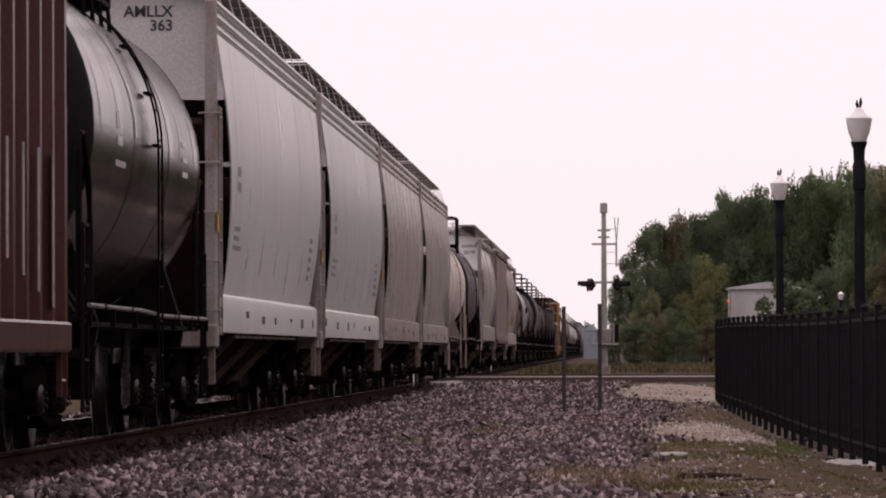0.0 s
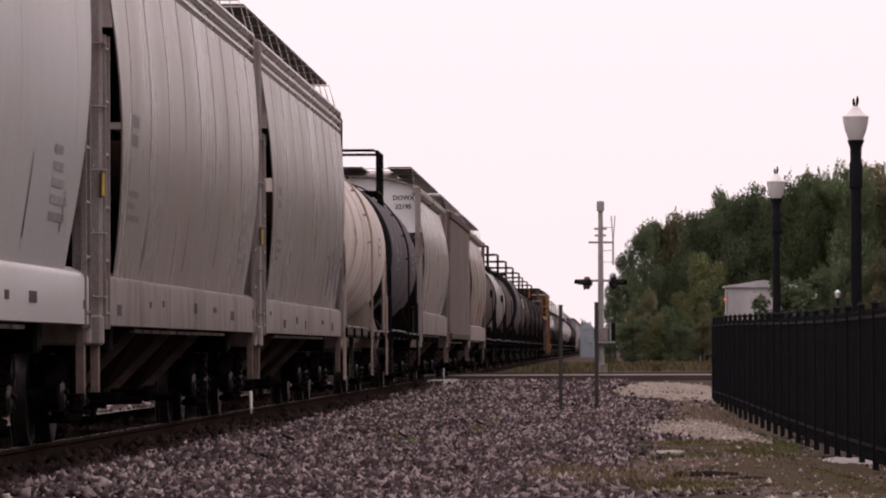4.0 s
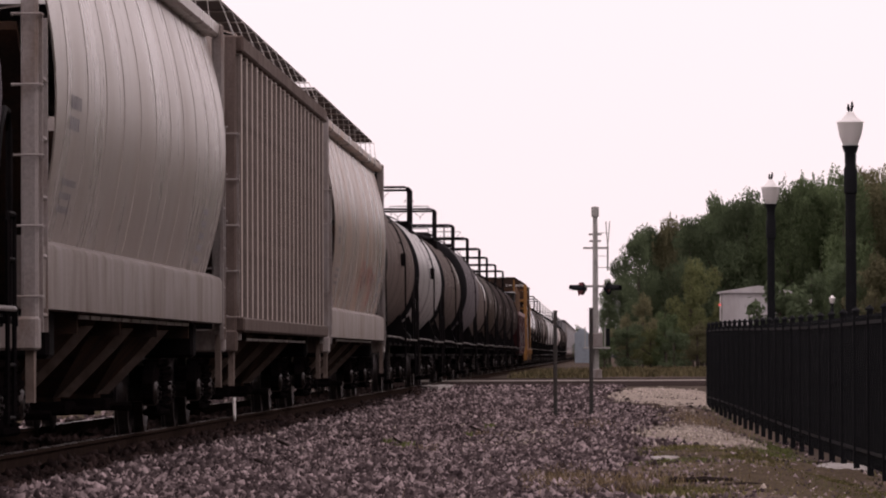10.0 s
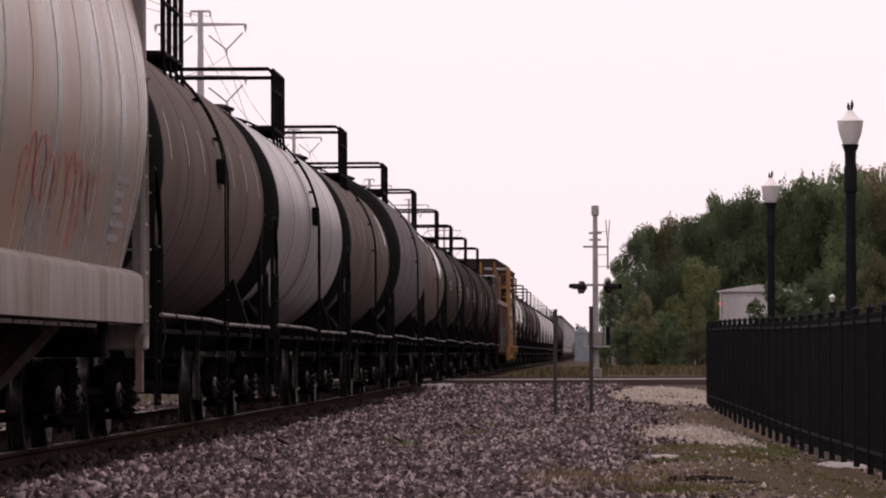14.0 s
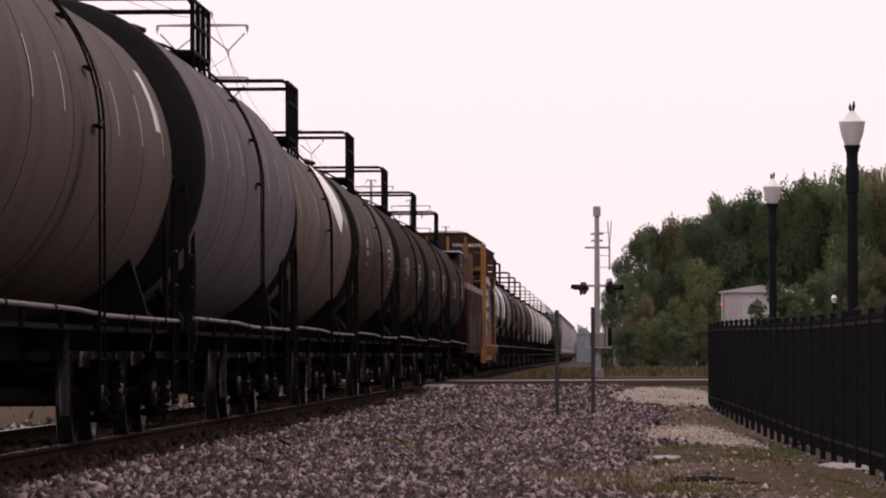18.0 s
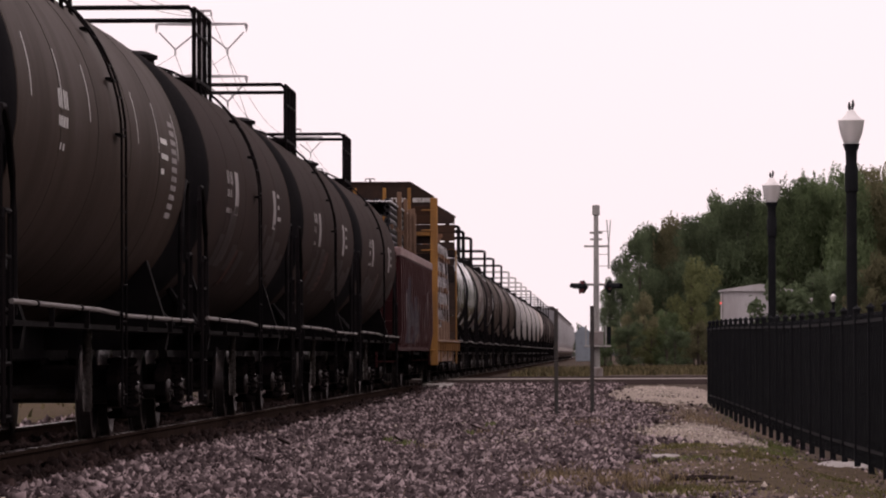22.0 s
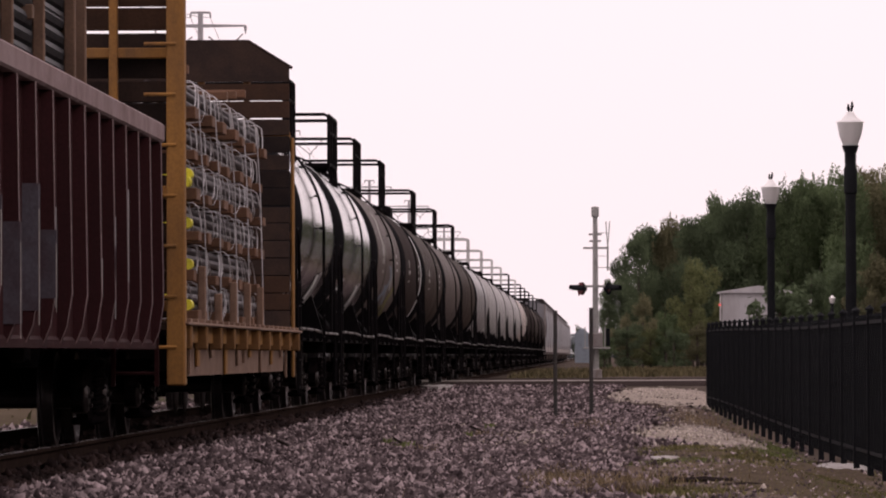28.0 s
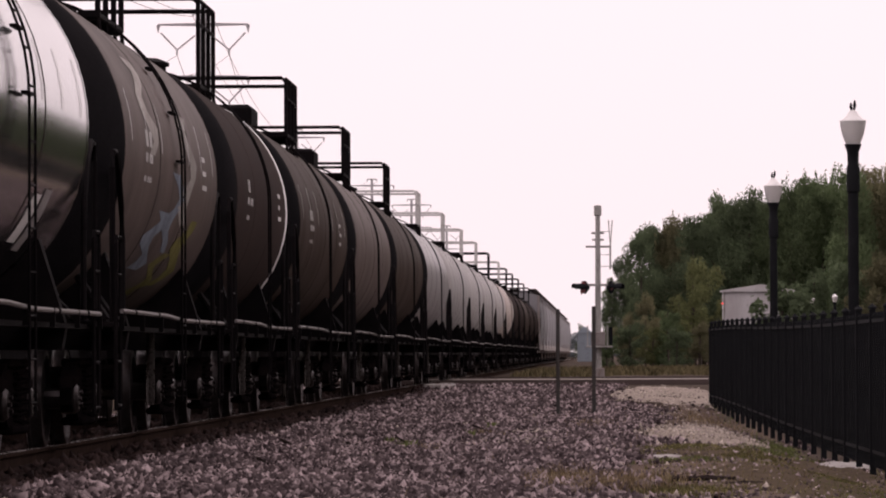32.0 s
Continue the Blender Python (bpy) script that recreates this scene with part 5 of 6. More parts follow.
ground_patch(1.0, 56.5, 0.5, 2.8, 15, M_TURF, "small worn patch of olive turf", "turf patch", 0.03)


def uneven_slab(x, y, rx, ry, h, words, seed):
    r = random.Random(seed)
    k = 14
    ring = [(x + rx * r.uniform(0.75, 1.1) * math.cos(6.2832 * i / k), y + ry * r.uniform(0.75, 1.1) * math.sin(6.2832 * i / k)) for i in range(k)]
    z = ground_z(x, y)
    g = Mesh().loft([[(a, b, z - 0.1) for a, b in ring], [(a, b, z + h) for a, b in ring], [(x + (a - x) * 0.9, y + (b - y) * 0.9, z + h + 0.012) for a, b in ring]])
    return tagged(part("concrete_slab", g, M_SLAB), words, "slab", "slabs in the ground")


uneven_slab(0.6, 53.0, 0.17, 0.9, 0.035, "small pale concrete slab flush with the soil", 1)
uneven_slab(2.5, 57.5, 0.3, 2.2, 0.035, "pale concrete footing beside the fence", 2)
uneven_slab(-1.3, 53.5, 0.22, 0.9, 0.02, "worn pale concrete piece among the stones", 3)
uneven_slab(-4.1, 139, 0.42, 4, 0.06, "pale concrete kerb beside the road crossing", 4)


def blades(name, spots, h, w, material, seed, words, cat="grass"):
    """Bent blades of grass, two faces each."""
    r = np.random.RandomState(seed)
    n = len(spots)
    hh = h * r.uniform(0.4, 1.3, n)
    a = r.uniform(0, 6.283, n)
    dx, dy = np.cos(a), np.sin(a)
    lean = r.uniform(0.1, 0.7, n) * hh
    b = r.uniform(0, 6.283, n)
    lx, ly_ = np.cos(b) * lean, np.sin(b) * lean
    z = np.array([ground_z(p, q) for p, q in spots]) - 0.01
    x, y = spots[:, 0], spots[:, 1]
    ww = w * r.uniform(0.6, 1.4, n)
    P = np.stack([
        np.stack([x - dx * ww, y - dy * ww, z], 1), np.stack([x + dx * ww, y + dy * ww, z], 1),
        np.stack([x + lx * 0.4 + dx * ww * 0.7, y + ly_ * 0.4 + dy * ww * 0.7, z + hh * 0.6], 1), np.stack([x + lx * 0.4 - dx * ww * 0.7, y + ly_ * 0.4 - dy * ww * 0.7, z + hh * 0.6], 1),
        np.stack([x + lx, y + ly_, z + hh], 1)], 1)
    k = 5 * np.arange(n)[:, None]
    faces = np.concatenate([k + np.array([[0, 1, 2]]), k + np.array([[0, 2, 3]]), k + np.array([[3, 2, 4]])])
    return tagged(bulk(name, P.reshape(-1, 3), faces, material), words, cat, kind="stuff")


M_GRASS = island_mat("short_green_grass", (0.07, 0.085, 0.03), (0.17, 0.2, 0.075))
M_TURF_BLADE = island_mat("short_olive_grass", (0.075, 0.07, 0.03), (0.27, 0.225, 0.115), middle=(0.14, 0.135, 0.055))
M_DRY = island_mat("dry_tan_grass", (0.11, 0.078, 0.045), (0.3, 0.23, 0.14))
M_FIELD = island_mat("tall_field_grass", (0.06, 0.055, 0.028), (0.145, 0.118, 0.066))
blades("green_grass", np.concatenate([blot(1.85, 60.5, 0.4, 3.0, 2600, 31), blot(0.75, 52.5, 0.55, 2.2, 1500, 32), blot(2.15, 68, 0.24, 9, 2600, 33), blot(2.0, 46, 0.5, 3, 1200, 34), field(700, 1.9, 2.3, 62, 106, 35), field(5000, -11.6, -8.9, 62, 124, 30)]), 0.045, 0.006, M_GRASS, 36, "thin green grass on the soil beside fence and track")
blades("turf_grass", np.concatenate([field(6000, 0.35, 2.9, 39, 60.5, 37)] + [blot(0.6 + 0.29 * (k * 5 % 8), 41 + 2.6 * (k * 3 % 8), 0.4, 1.3, 1500, 380 + k) for k in range(8)]), 0.05, 0.008, M_TURF_BLADE, 39, "short olive-brown turf on the soil")
blades("dry_grass", np.concatenate([blot(-0.35, 46, 0.4, 4, 1500, 41), blot(0.1, 43, 0.6, 3, 1300, 42), blot(-1.9, 60, 0.15, 0.8, 120, 43), blot(-1.6, 73, 0.2, 1.0, 120, 44), blot(-0.2, 80, 0.5, 5, 350, 45), field(500, -1.5, 2.2, 36, 100, 46), blot(1.5, 84, 0.7, 9, 500, 47)]), 0.1, 0.004, M_DRY, 48, "sparse dry grass in the gravel")
blades("weed_clump", np.concatenate([blot(-2.22, 62.5, 0.12, 0.5, 260, 51), blot(-2.5, 65, 0.1, 0.4, 120, 52), blot(-1.6, 79, 0.12, 0.5, 140, 53), blot(-1.75, 72, 0.09, 0.3, 90, 55)]), 0.09, 0.008, M_GRASS, 54, "small dark weeds between stones", "weeds")
blades("field_grass", np.concatenate([field(16000, -3.5, 22, 203, 300, 61), field(5000, -60, -9.5, 40, 240, 62)]), 0.22, 0.03, M_FIELD, 63, "tall tan and green field grass beyond the road")

M_DEAD = mat("charred_wet_timber", (0.018, 0.013, 0.012), 0.9, spots=(0.045, 0.034, 0.03), amount=0.4, scale=5, streak=0.3, spec=0.05)
M_ROCK = mat("dull_brown_rock", (0.13, 0.1, 0.09), 0.9, spots=(0.22, 0.18, 0.165), amount=0.4, scale=6, bump=0.5, spec=0.05)


def dead_wood(x, y, turn, length, r, words):
    """A broken length of timber, split at its ends."""
    q = random.Random(int(y * 10))
    g = Mesh()
    k = 7
    pts = [(length * (i / k - 0.5), 0.02 * q.uniform(-1, 1), r * (0.7 + 0.4 * q.random())) for i in range(k + 1)]
    g.tube(pts, [r * q.uniform(0.75, 1.15) * (0.6 if i in (0, k) else 1) for i in range(k + 1)], 7)
    g.tube([pts[2], (pts[2][0] + 0.12 * length, 0.05, r * 2.2)], [r * 0.4, r * 0.15], 5)
    o = part("dead_branch", g, M_DEAD)
    o.matrix_basis = pose(x, y, ground_z(x, y) - 0.01, 0, 0, turn)
    return tagged(o, words, "branch", "dead wood on the ground")


dead_wood(0.78, 43.6, 8, 0.52, 0.036, "dark rotten log lying in the turf")
dead_wood(1.1, 42.6, -20, 0.34, 0.026, "dark rotten branch lying in the turf")
for x, y, turn, size in ((-3.05, 49.6, 28, 0.2), (-2.75, 60.5, 20, 0.22), (-2.35, 64.0, 30, 0.2), (-1.72, 76.0, 5, 0.24), (-3.35, 58.0, 12, 0.18)):
    stick = dead_wood(x, y, turn, size, 0.014, "short dark stick lying on the stones")
    stick.matrix_basis = pose(x, y, ground_z(x, y) + 0.05, 0, 24, turn)
for x, y, r, seed in ((0.3, 42.6, 0.09, 1), (0.12, 43.4, 0.06, 2), (1.55, 52.6, 0.06, 3), (0.95, 61.8, 0.04, 4)):
    q = random.Random(seed)
    ring = [[(u * r * q.uniform(0.75, 1.1) * math.cos(0.7854 * i), u * r * q.uniform(0.75, 1.1) * math.sin(0.7854 * i), r * h * q.uniform(0.85, 1.1)) for i in range(8)] for u, h in ((1.0, -0.2), (1.1, 0.25), (0.8, 0.6), (0.3, 0.75))]
    o = part("rock", Mesh().loft(ring), M_ROCK)
    o.matrix_basis = pose(x, y, ground_z(x, y))
    tagged(o, "dull brown rock half sunk in the turf", "rock", "rocks in the turf")

# pale service path on the far side of the track
g = Mesh()
steps = [30 + 4 * i for i in range(40)]
g.loft([[(-8.62 + 0.05 * math.sin(y), y, ground_z(-8.8, y) - 0.05), (-8.62 + 0.05 * math.sin(y), y, ground_z(-8.8, y) + 0.04), (-8.46 + 0.05 * math.sin(y * 1.3), y, ground_z(-8.2, y) + 0.04), (-8.46 + 0.05 * math.sin(y * 1.3), y, ground_z(-8.2, y) - 0.05)] for y in steps if not 128 < y < 200])
tagged(part("service_path", g, M_GROUND), "narrow pale path beyond the track", "path", kind="structure")

# ---- the iron fence ----
M_IRON = mat("black_painted_iron", (0.0082, 0.0088, 0.0105), 0.65, spots=(0.015, 0.0158, 0.018), amount=0.2, scale=6, spec=0.08)


def fence_x(y):
    return 2.65 - 0.58 * (y - 51.8) / 56.2


def fence_base(y):
    return -0.41 + 0.14 * smooth(60, 108, y)


fence = tagged(new("fence"), "black iron picket fence along the path", "fence", kind="")
H = 1.58
post = None
y = 42.0
while y < 108.5:
    g_pose = pose(fence_x(y), y, fence_base(y))
    if post is None:
        post = part("fence_post", Mesh().box(-0.032, 0.032, -0.032, 0.032, -0.2, H + 0.03, 0.006).turned([(H + 0.03, 0.045), (H + 0.05, 0.045), (H + 0.09, 0.0)], 8, "z"), M_IRON, fence)
        post.matrix_basis = g_pose
    else:
        again(post, g_pose)
    y2 = min(y + 2.4, 108.6)
    a, b = (fence_x(y), fence_base(y)), (fence_x(y2), fence_base(y2))
    for z in (0.2, H - 0.1):
        g = Mesh().loft([[(p[0] - 0.0105, q, p[1] + z), (p[0] + 0.0105, q, p[1] + z), (p[0] + 0.0105, q, p[1] + z + 0.035), (p[0] - 0.0105, q, p[1] + z + 0.035)] for p, q in ((a, y + 0.03), (b, y2 - 0.03))])
        part("fence_rail", g, M_IRON, fence)
    y += 2.4
picket = None
rest = Mesh()
n = 0
y = 42.12
while y < 108.4:
    near_post = abs(((y - 42.0 + 1.2) % 2.4) - 1.2) < 0.05
    gap = 58.9 < y < 59.25
    if not near_post and not gap:
        if n < 300:
            if picket is None:
                picket = part("picket", Mesh().box(-0.0095, 0.0095, -0.0095, 0.0095, 0.07, H - 0.03).add([(-0.0095, -0.0095, H - 0.03), (0.0095, -0.0095, H - 0.03), (0.0095, 0.0095, H - 0.03), (-0.0095, 0.0095, H - 0.03), (0, 0, H + 0.0)], [(0, 1, 4), (1, 2, 4), (2, 3, 4), (3, 0, 4)]), M_IRON, fence)
                picket.matrix_basis = pose(fence_x(y), y, fence_base(y))
            else:
                again(picket, pose(fence_x(y), y, fence_base(y)))
            n += 1
        else:
            x, z = fence_x(y), fence_base(y)
            rest.box(x - 0.0095, x + 0.0095, y - 0.0095, y + 0.0095, z + 0.07, z + H - 0.02)
    y += 0.118
tagged(part("picket_rest", rest, M_IRON, fence), kind="stuff")

# ---- street lamps with acorn globes ----
def globe_mat():
    m = bpy.data.materials.new("milky_prismatic_globe")
    m.use_nodes = True
    n, l = m.node_tree.nodes, m.node_tree.links
    b = n["Principled BSDF"]
    b.inputs["Base Color"].default_value = (0.82, 0.8, 0.79, 1)
    b.inputs["Roughness"].default_value = 0.25
    b.inputs["Subsurface Weight"].default_value = 0.0
    b.inputs["Transmission Weight"].default_value = 0.45
    w = n.new("ShaderNodeTexNoise")
    w.inputs["Scale"].default_value = 60
    bp = n.new("ShaderNodeBump")
    bp.inputs["Strength"].default_value, bp.inputs["Distance"].default_value = 0.2, 0.01
    l.new(w.outputs[0], bp.inputs["Height"])
    l.new(bp.outputs[0], b.inputs["Normal"])
    return m


M_GLOBE = globe_mat()
M_CAP = mat("white_lamp_cap", (0.8, 0.78, 0.77), 0.4, amount=0.15)


def street_lamp(x, y, words):
    """A fluted iron post with an acorn globe and a forked finial; heights above the eye-level datum."""
    z = ground_z(x, y)
    lamp = tagged(new("street_lamp"), words, "street lamp", "street lamps")
    lamp.matrix_basis = pose(x, y, z)
    t = 3.42 - z
    part("base", Mesh().turned([(0, 0.2), (0.25, 0.2), (0.32, 0.15), (0.7, 0.13), (0.8, 0.09), (0.85, 0.075)], 16, "z"), M_IRON, lamp)
    part("post", Mesh().turned([(0.8, 0.072), (t - 0.62, 0.066), (t - 0.6, 0.085), (t - 0.3, 0.085), (t - 0.26, 0.07), (t - 0.1, 0.075), (t - 0.03, 0.1), (t, 0.11), (t, 0.0)], 18, "z"), M_IRON, lamp)
    part("globe", Mesh().turned([(t, 0.09), (t + 0.04, 0.105), (t + 0.12, 0.135), (t + 0.21, 0.155), (t + 0.29, 0.165)], 24, "z", caps=False), M_GLOBE, lamp, "milky acorn globe")
    part("lamp_head", Mesh().turned([(t, 0.05), (t + 0.15, 0.05), (t + 0.18, 0.07), (t + 0.22, 0.07), (t + 0.22, 0.0)], 14, "z"), M_CAP, lamp)
    part("cap", Mesh().turned([(t + 0.29, 0.172), (t + 0.3, 0.172), (t + 0.32, 0.125), (t + 0.37, 0.075), (t + 0.42, 0.045), (t + 0.44, 0.0)], 24, "z"), M_CAP, lamp, "pale domed cap")
    g = Mesh()
    for q, k in ((-1, 0.0), (1, 0.03)):
        g.tube([(q * 0.01, 0, t + 0.41), (q * 0.024, 0, t + 0.47 + k), (q * 0.024, 0, t + 0.53 + k)], [0.01, 0.022, 0.008], 7)
    part("finial", g, M_IRON, lamp)
    return lamp


street_lamp(3.17, 70, "black street lamp with acorn globe behind the fence")
street_lamp(2.99, 97, "black street lamp with acorn globe further along the fence")
street_lamp(11.3, 300, "distant street lamp with acorn globe before trees")
street_lamp(12.1, 289, "distant street lamp with acorn globe before trees")
street_lamp(12.9, 338, "distant street lamp with acorn globe before trees")

# ---- steel posts and the signal at the crossing ----
M_STEEL_DARK = mat("dark_marker_paint", (0.03, 0.028, 0.027), 0.6, spots=(0.07, 0.05, 0.04), amount=0.3, scale=5)
M_GALV = mat("grey_galvanised_steel", (0.3, 0.29, 0.28), 0.55, metal=0.3, amount=0.3, scale=4)
for x, y, h in ((-0.77, 92.0, 1.78), (-0.17, 91.5, 1.8)):
    p = tagged(new("marker_post"), "slim dark steel marker post in the gravel", "post", "marker posts")
    p.matrix_basis = pose(x, y, ground_z(x, y))
    part("shaft", Mesh().box(-0.033, 0.033, -0.02, 0.02, -0.2, h, 0.006).box(-0.02, 0.02, -0.033, 0.033, -0.2, h - 0.03, 0.004), M_STEEL_DARK, p)
    part("cap", Mesh().box(-0.038, 0.038, -0.038, 0.038, h, h + 0.02, 0.005), M_STEEL_DARK, p)

sig = tagged(new("crossing_signal"), "grey crossing signal mast with black hooded lights", "crossing signal")
SX, SY = -0.2, 190.0
sig.matrix_basis = pose(SX, SY, -0.02)
part("foundation", Mesh().box(-0.22, 0.22, -0.22, 0.22, -0.1, 0.3, 0.03), M_TRIM, sig)
part("mast", Mesh().turned([(0.28, 0.12), (2.6, 0.1), (5.7, 0.08), (5.9, 0.08), (5.92, 0.0)], 16, "z"), M_GALV, sig)
part("mast_cap", Mesh().box(-0.13, 0.13, -0.13, 0.13, 5.55, 5.9, 0.02), M_GALV, sig)
for z, w in ((4.95, 0.22), (4.72, 0.2), (4.48, 0.42)):
    part("cross_arm", Mesh().box(-w, w, -0.04, 0.04, z - 0.035, z + 0.035, 0.008), M_GALV, sig)
part("light_arm", Mesh().box(-0.75, 0.75, -0.05, 0.05, 3.12, 3.2, 0.01), M_GALV, sig)
M_RED = mat("dull_red_lens", (0.12, 0.02, 0.024), 0.3, amount=0.1)
for q in (-1, 1):
    x = q * 0.45
    a = -62 if q < 0 else 62
    turn = pose(x, 0, 3.08, 0, 0, a)
    disc = part("backing_disc", Mesh().turned([(-0.015, 0.0), (-0.015, 0.22), (0.015, 0.22), (0.015, 0.0)], 24, "y"), M_IRON, sig)
    disc.matrix_basis = turn
    lens = part("lens", Mesh().turned([(-0.05, 0.0), (-0.04, 0.08), (-0.016, 0.11)], 20, "y", caps=False), M_RED, disc, "dull red lens")
    part("hood", Mesh().loft([[(0.13 * math.cos(u), y, 0.13 * math.sin(u)) for u in [-0.5 + 0.35 * k for k in range(12)]] + [(0.115 * math.cos(u), y, 0.115 * math.sin(u)) for u in [-0.5 + 0.35 * k for k in range(12)][::-1]] for y in (-0.016, -0.46)]), M_IRON, disc)
    part("lamp_housing", Mesh().turned([(0.0, 0.12), (0.12, 0.11), (0.16, 0.06), (0.16, 0.0)], 16, "y"), M_IRON, disc)
part("red_sign", Mesh().prism([(-0.58, 2.82), (-0.42, 2.95), (-0.42, 3.25), (-0.56, 3.3), (-0.62, 3.0)], -0.09, -0.07), M_RED, sig)
part("gate_mechanism", Mesh().box(-0.25, 0.25, -0.25, 0.3, 1.05, 1.55, 0.04), M_TRIM, sig)
part("step_frame", Mesh().box(-0.42, 0.5, -0.3, 0.3, 1.0, 1.06, 0.01).box(-0.38, -0.34, -0.25, -0.2, 1.06, 1.75).box(0.3, 0.34, -0.25, -0.2, 1.06, 1.75), M_GALV, sig)
part("counterweight", Mesh().box(0.36, 0.5, -0.15, 0.15, 1.1, 1.7, 0.02), M_IRON, sig)
antenna = part("antenna", Mesh().tube([(0.43, 0.1, 3.7), (0.43, 0.1, 4.55)], 0.032, 8).tube([(0.43, 0.1, 4.5), (0.4, 0.1, 4.95), (0.37, 0.1, 5.4)], 0.02, 6).tube([(0.43, 0.1, 4.5), (0.47, 0.1, 4.95), (0.5, 0.1, 5.4)], 0.02, 6), M_GALV, sig, "slim grey forked antenna")
for z in (3.8, 4.2, 5.0):
    part("bracket", Mesh().tube([(0.05, 0, z), (0.43, 0.1, z)], 0.012, 5), M_GALV, antenna)

# ---- the white equipment shed ----
M_SHED = mat("white_sheet_metal", (0.44, 0.425, 0.435), 0.5, spots=(0.33, 0.31, 0.31), amount=0.25, scale=1.5, streak=3)
shed = tagged(new("equipment_shed"), "white sheet-metal shed beside the crossing", "shed")
shed.matrix_basis = pose(5.6, 201.3, -0.05)
part("wall", Mesh().box(-1.25, 1.25, -1.2, 1.2, 0.0, 3.05, 0.02), M_SHED, shed)
part("roof", Mesh().prism([(-1.33, 3.05), (1.33, 3.05), (1.33, 3.1), (0.1, 3.32), (-1.33, 3.1)], -1.3, 1.3), M_SHED, shed)
part("door", Mesh().box(-0.58, 0.3, -1.23, -1.2, 0.1, 2.85, 0.008), M_SHED, shed)
part("corner_trim", Mesh().box(-1.27, -1.2, -1.23, -1.16, 0, 3.05, 0.008), M_GALV, shed)
lampm = bpy.data.materials.new("red_signal_glow")
lampm.use_nodes = True
lampm.node_tree.nodes["Principled BSDF"].inputs["Base Color"].default_value = (0.5, 0.03, 0.03, 1)
lampm.node_tree.nodes["Principled BSDF"].inputs["Emission Color"].default_value = (1, 0.15, 0.12, 1)
lampm.node_tree.nodes["Principled BSDF"].inputs["Emission Strength"].default_value = 0.8
part("warning_lamp", Mesh().turned([(-0.04, 0.0), (-0.04, 0.035), (0.03, 0.045), (0.03, 0.0)], 12, "y", (-1.3, -1.26, 2.62)), lampm, shed, "small red warning lamp")

# a made-up box whose colour paints the pale haze at the line's end
far_shed = tagged(new("far_shed"), "pale blue-grey box standing in for haze down the line", "shed")
far_shed.matrix_basis = pose(-2.1, 600, -0.1)
M_FAR_HAZE = mat("pale_blue_grey_sheet", (0.21, 0.245, 0.28), 0.7, amount=0.2, scale=1.0)
part("wall", Mesh().box(-0.8, 0.8, -1.5, 1.5, 0, 3.1, 0.03), M_FAR_HAZE, far_shed)
part("roof", Mesh().prism([(-0.88, 3.08), (0.88, 3.08), (0.2, 3.75), (-0.2, 3.75)], -1.6, 1.6), M_FAR_HAZE, far_shed)

# ---- power line poles left of the track ----
M_POLE = mat("pale_grey_steel_pole", (0.3, 0.29, 0.3), 0.6, amount=0.2)
M_WIRE = mat("grey_cable", (0.2, 0.195, 0.2), 0.6, amount=0.1)


def power_pole(x, y, h, words):
    p = tagged(new("power_pole"), words, "power pole", "power line poles")
    p.matrix_basis = pose(x, y, 0)
    part("shaft", Mesh().turned([(-0.5, 0.75), (h, 0.28), (h, 0.0)], 14, "z"), M_POLE, p)
    part("top_arm", Mesh().box(-1.1, 1.1, -0.12, 0.12, h - 0.25, h, 0.03), M_POLE, p)
    for q in (-1, 1):
        part("shield_bracket", Mesh().box(q * 1.1 - 0.1, q * 1.1 + 0.1, -0.1, 0.1, h - 0.7, h - 0.2, 0.03), M_POLE, p)
    for d in (1.6, 7.4):
        z = h - d
        part("main_arm", Mesh().loft([[(x_, -r, z - r), (x_, r, z - r), (x_, r, z + r), (x_, -r, z + r)] for x_, r in ((-5.0, 0.1), (0, 0.19), (5.0, 0.1))]), M_POLE, p)
        for q in (-1, 1):
            part("arm_tip", Mesh().prism([(q * 4.75, z), (q * 5.15, z), (q * 5.15, z - 0.35), (q * 5.0, z - 1.0)], -0.12, 0.12), M_POLE, p)
            part("insulator_string", Mesh().tube([(q * 4.7, 0, z - 0.9), (q * 2.9, 0, z - 2.8)], 0.09, 6), M_POLE, p)
            part("insulator_string", Mesh().tube([(q * 0.9, 0, z - 1.2), (q * 2.9, 0, z - 2.8)], 0.09, 6), M_POLE, p)
            part("clamp", Mesh().tube([(q * 2.9, 0, z - 2.8), (q * 2.9, 0, z - 3.4)], 0.12, 6), M_POLE, p)
    return p


LINE = ((-42.0, 260.0, 38.5), (-44.3, 609.0, 39.0), (-56.0, 1004.0, 42.0), (-53.0, 1260.0, 41.0), (-49.7, 1425.0, 41.0), (-49.0, 1720.0, 41.0))
for x, y, h in LINE[1:]:
    power_pole(x, y, h, "tall pale steel power pole with two crossarms")
power_pole(*LINE[0], "tall pale steel power pole with two crossarms")
for (xa, ya, ha), (xb, yb, hb) in zip(LINE[:3], LINE[1:4]):
    for off, drop, sag in ((-1.1, 0.7, 5), (1.1, 0.7, 5), (-2.9, 5.0, 9), (2.9, 5.0, 9), (-2.9, 10.8, 9), (2.9, 10.8, 9)):
        pts = [(xa + off + (xb - xa) * u, ya + (yb - ya) * u, ha - drop + (hb - ha) * u - 4 * sag * u * (1 - u)) for u in [k / 16 for k in range(17)]]
        tagged(part("power_cable", Mesh().tube(pts, 0.035, 5), M_WIRE), "thin sagging grey power cable", "cable", "power line cables")

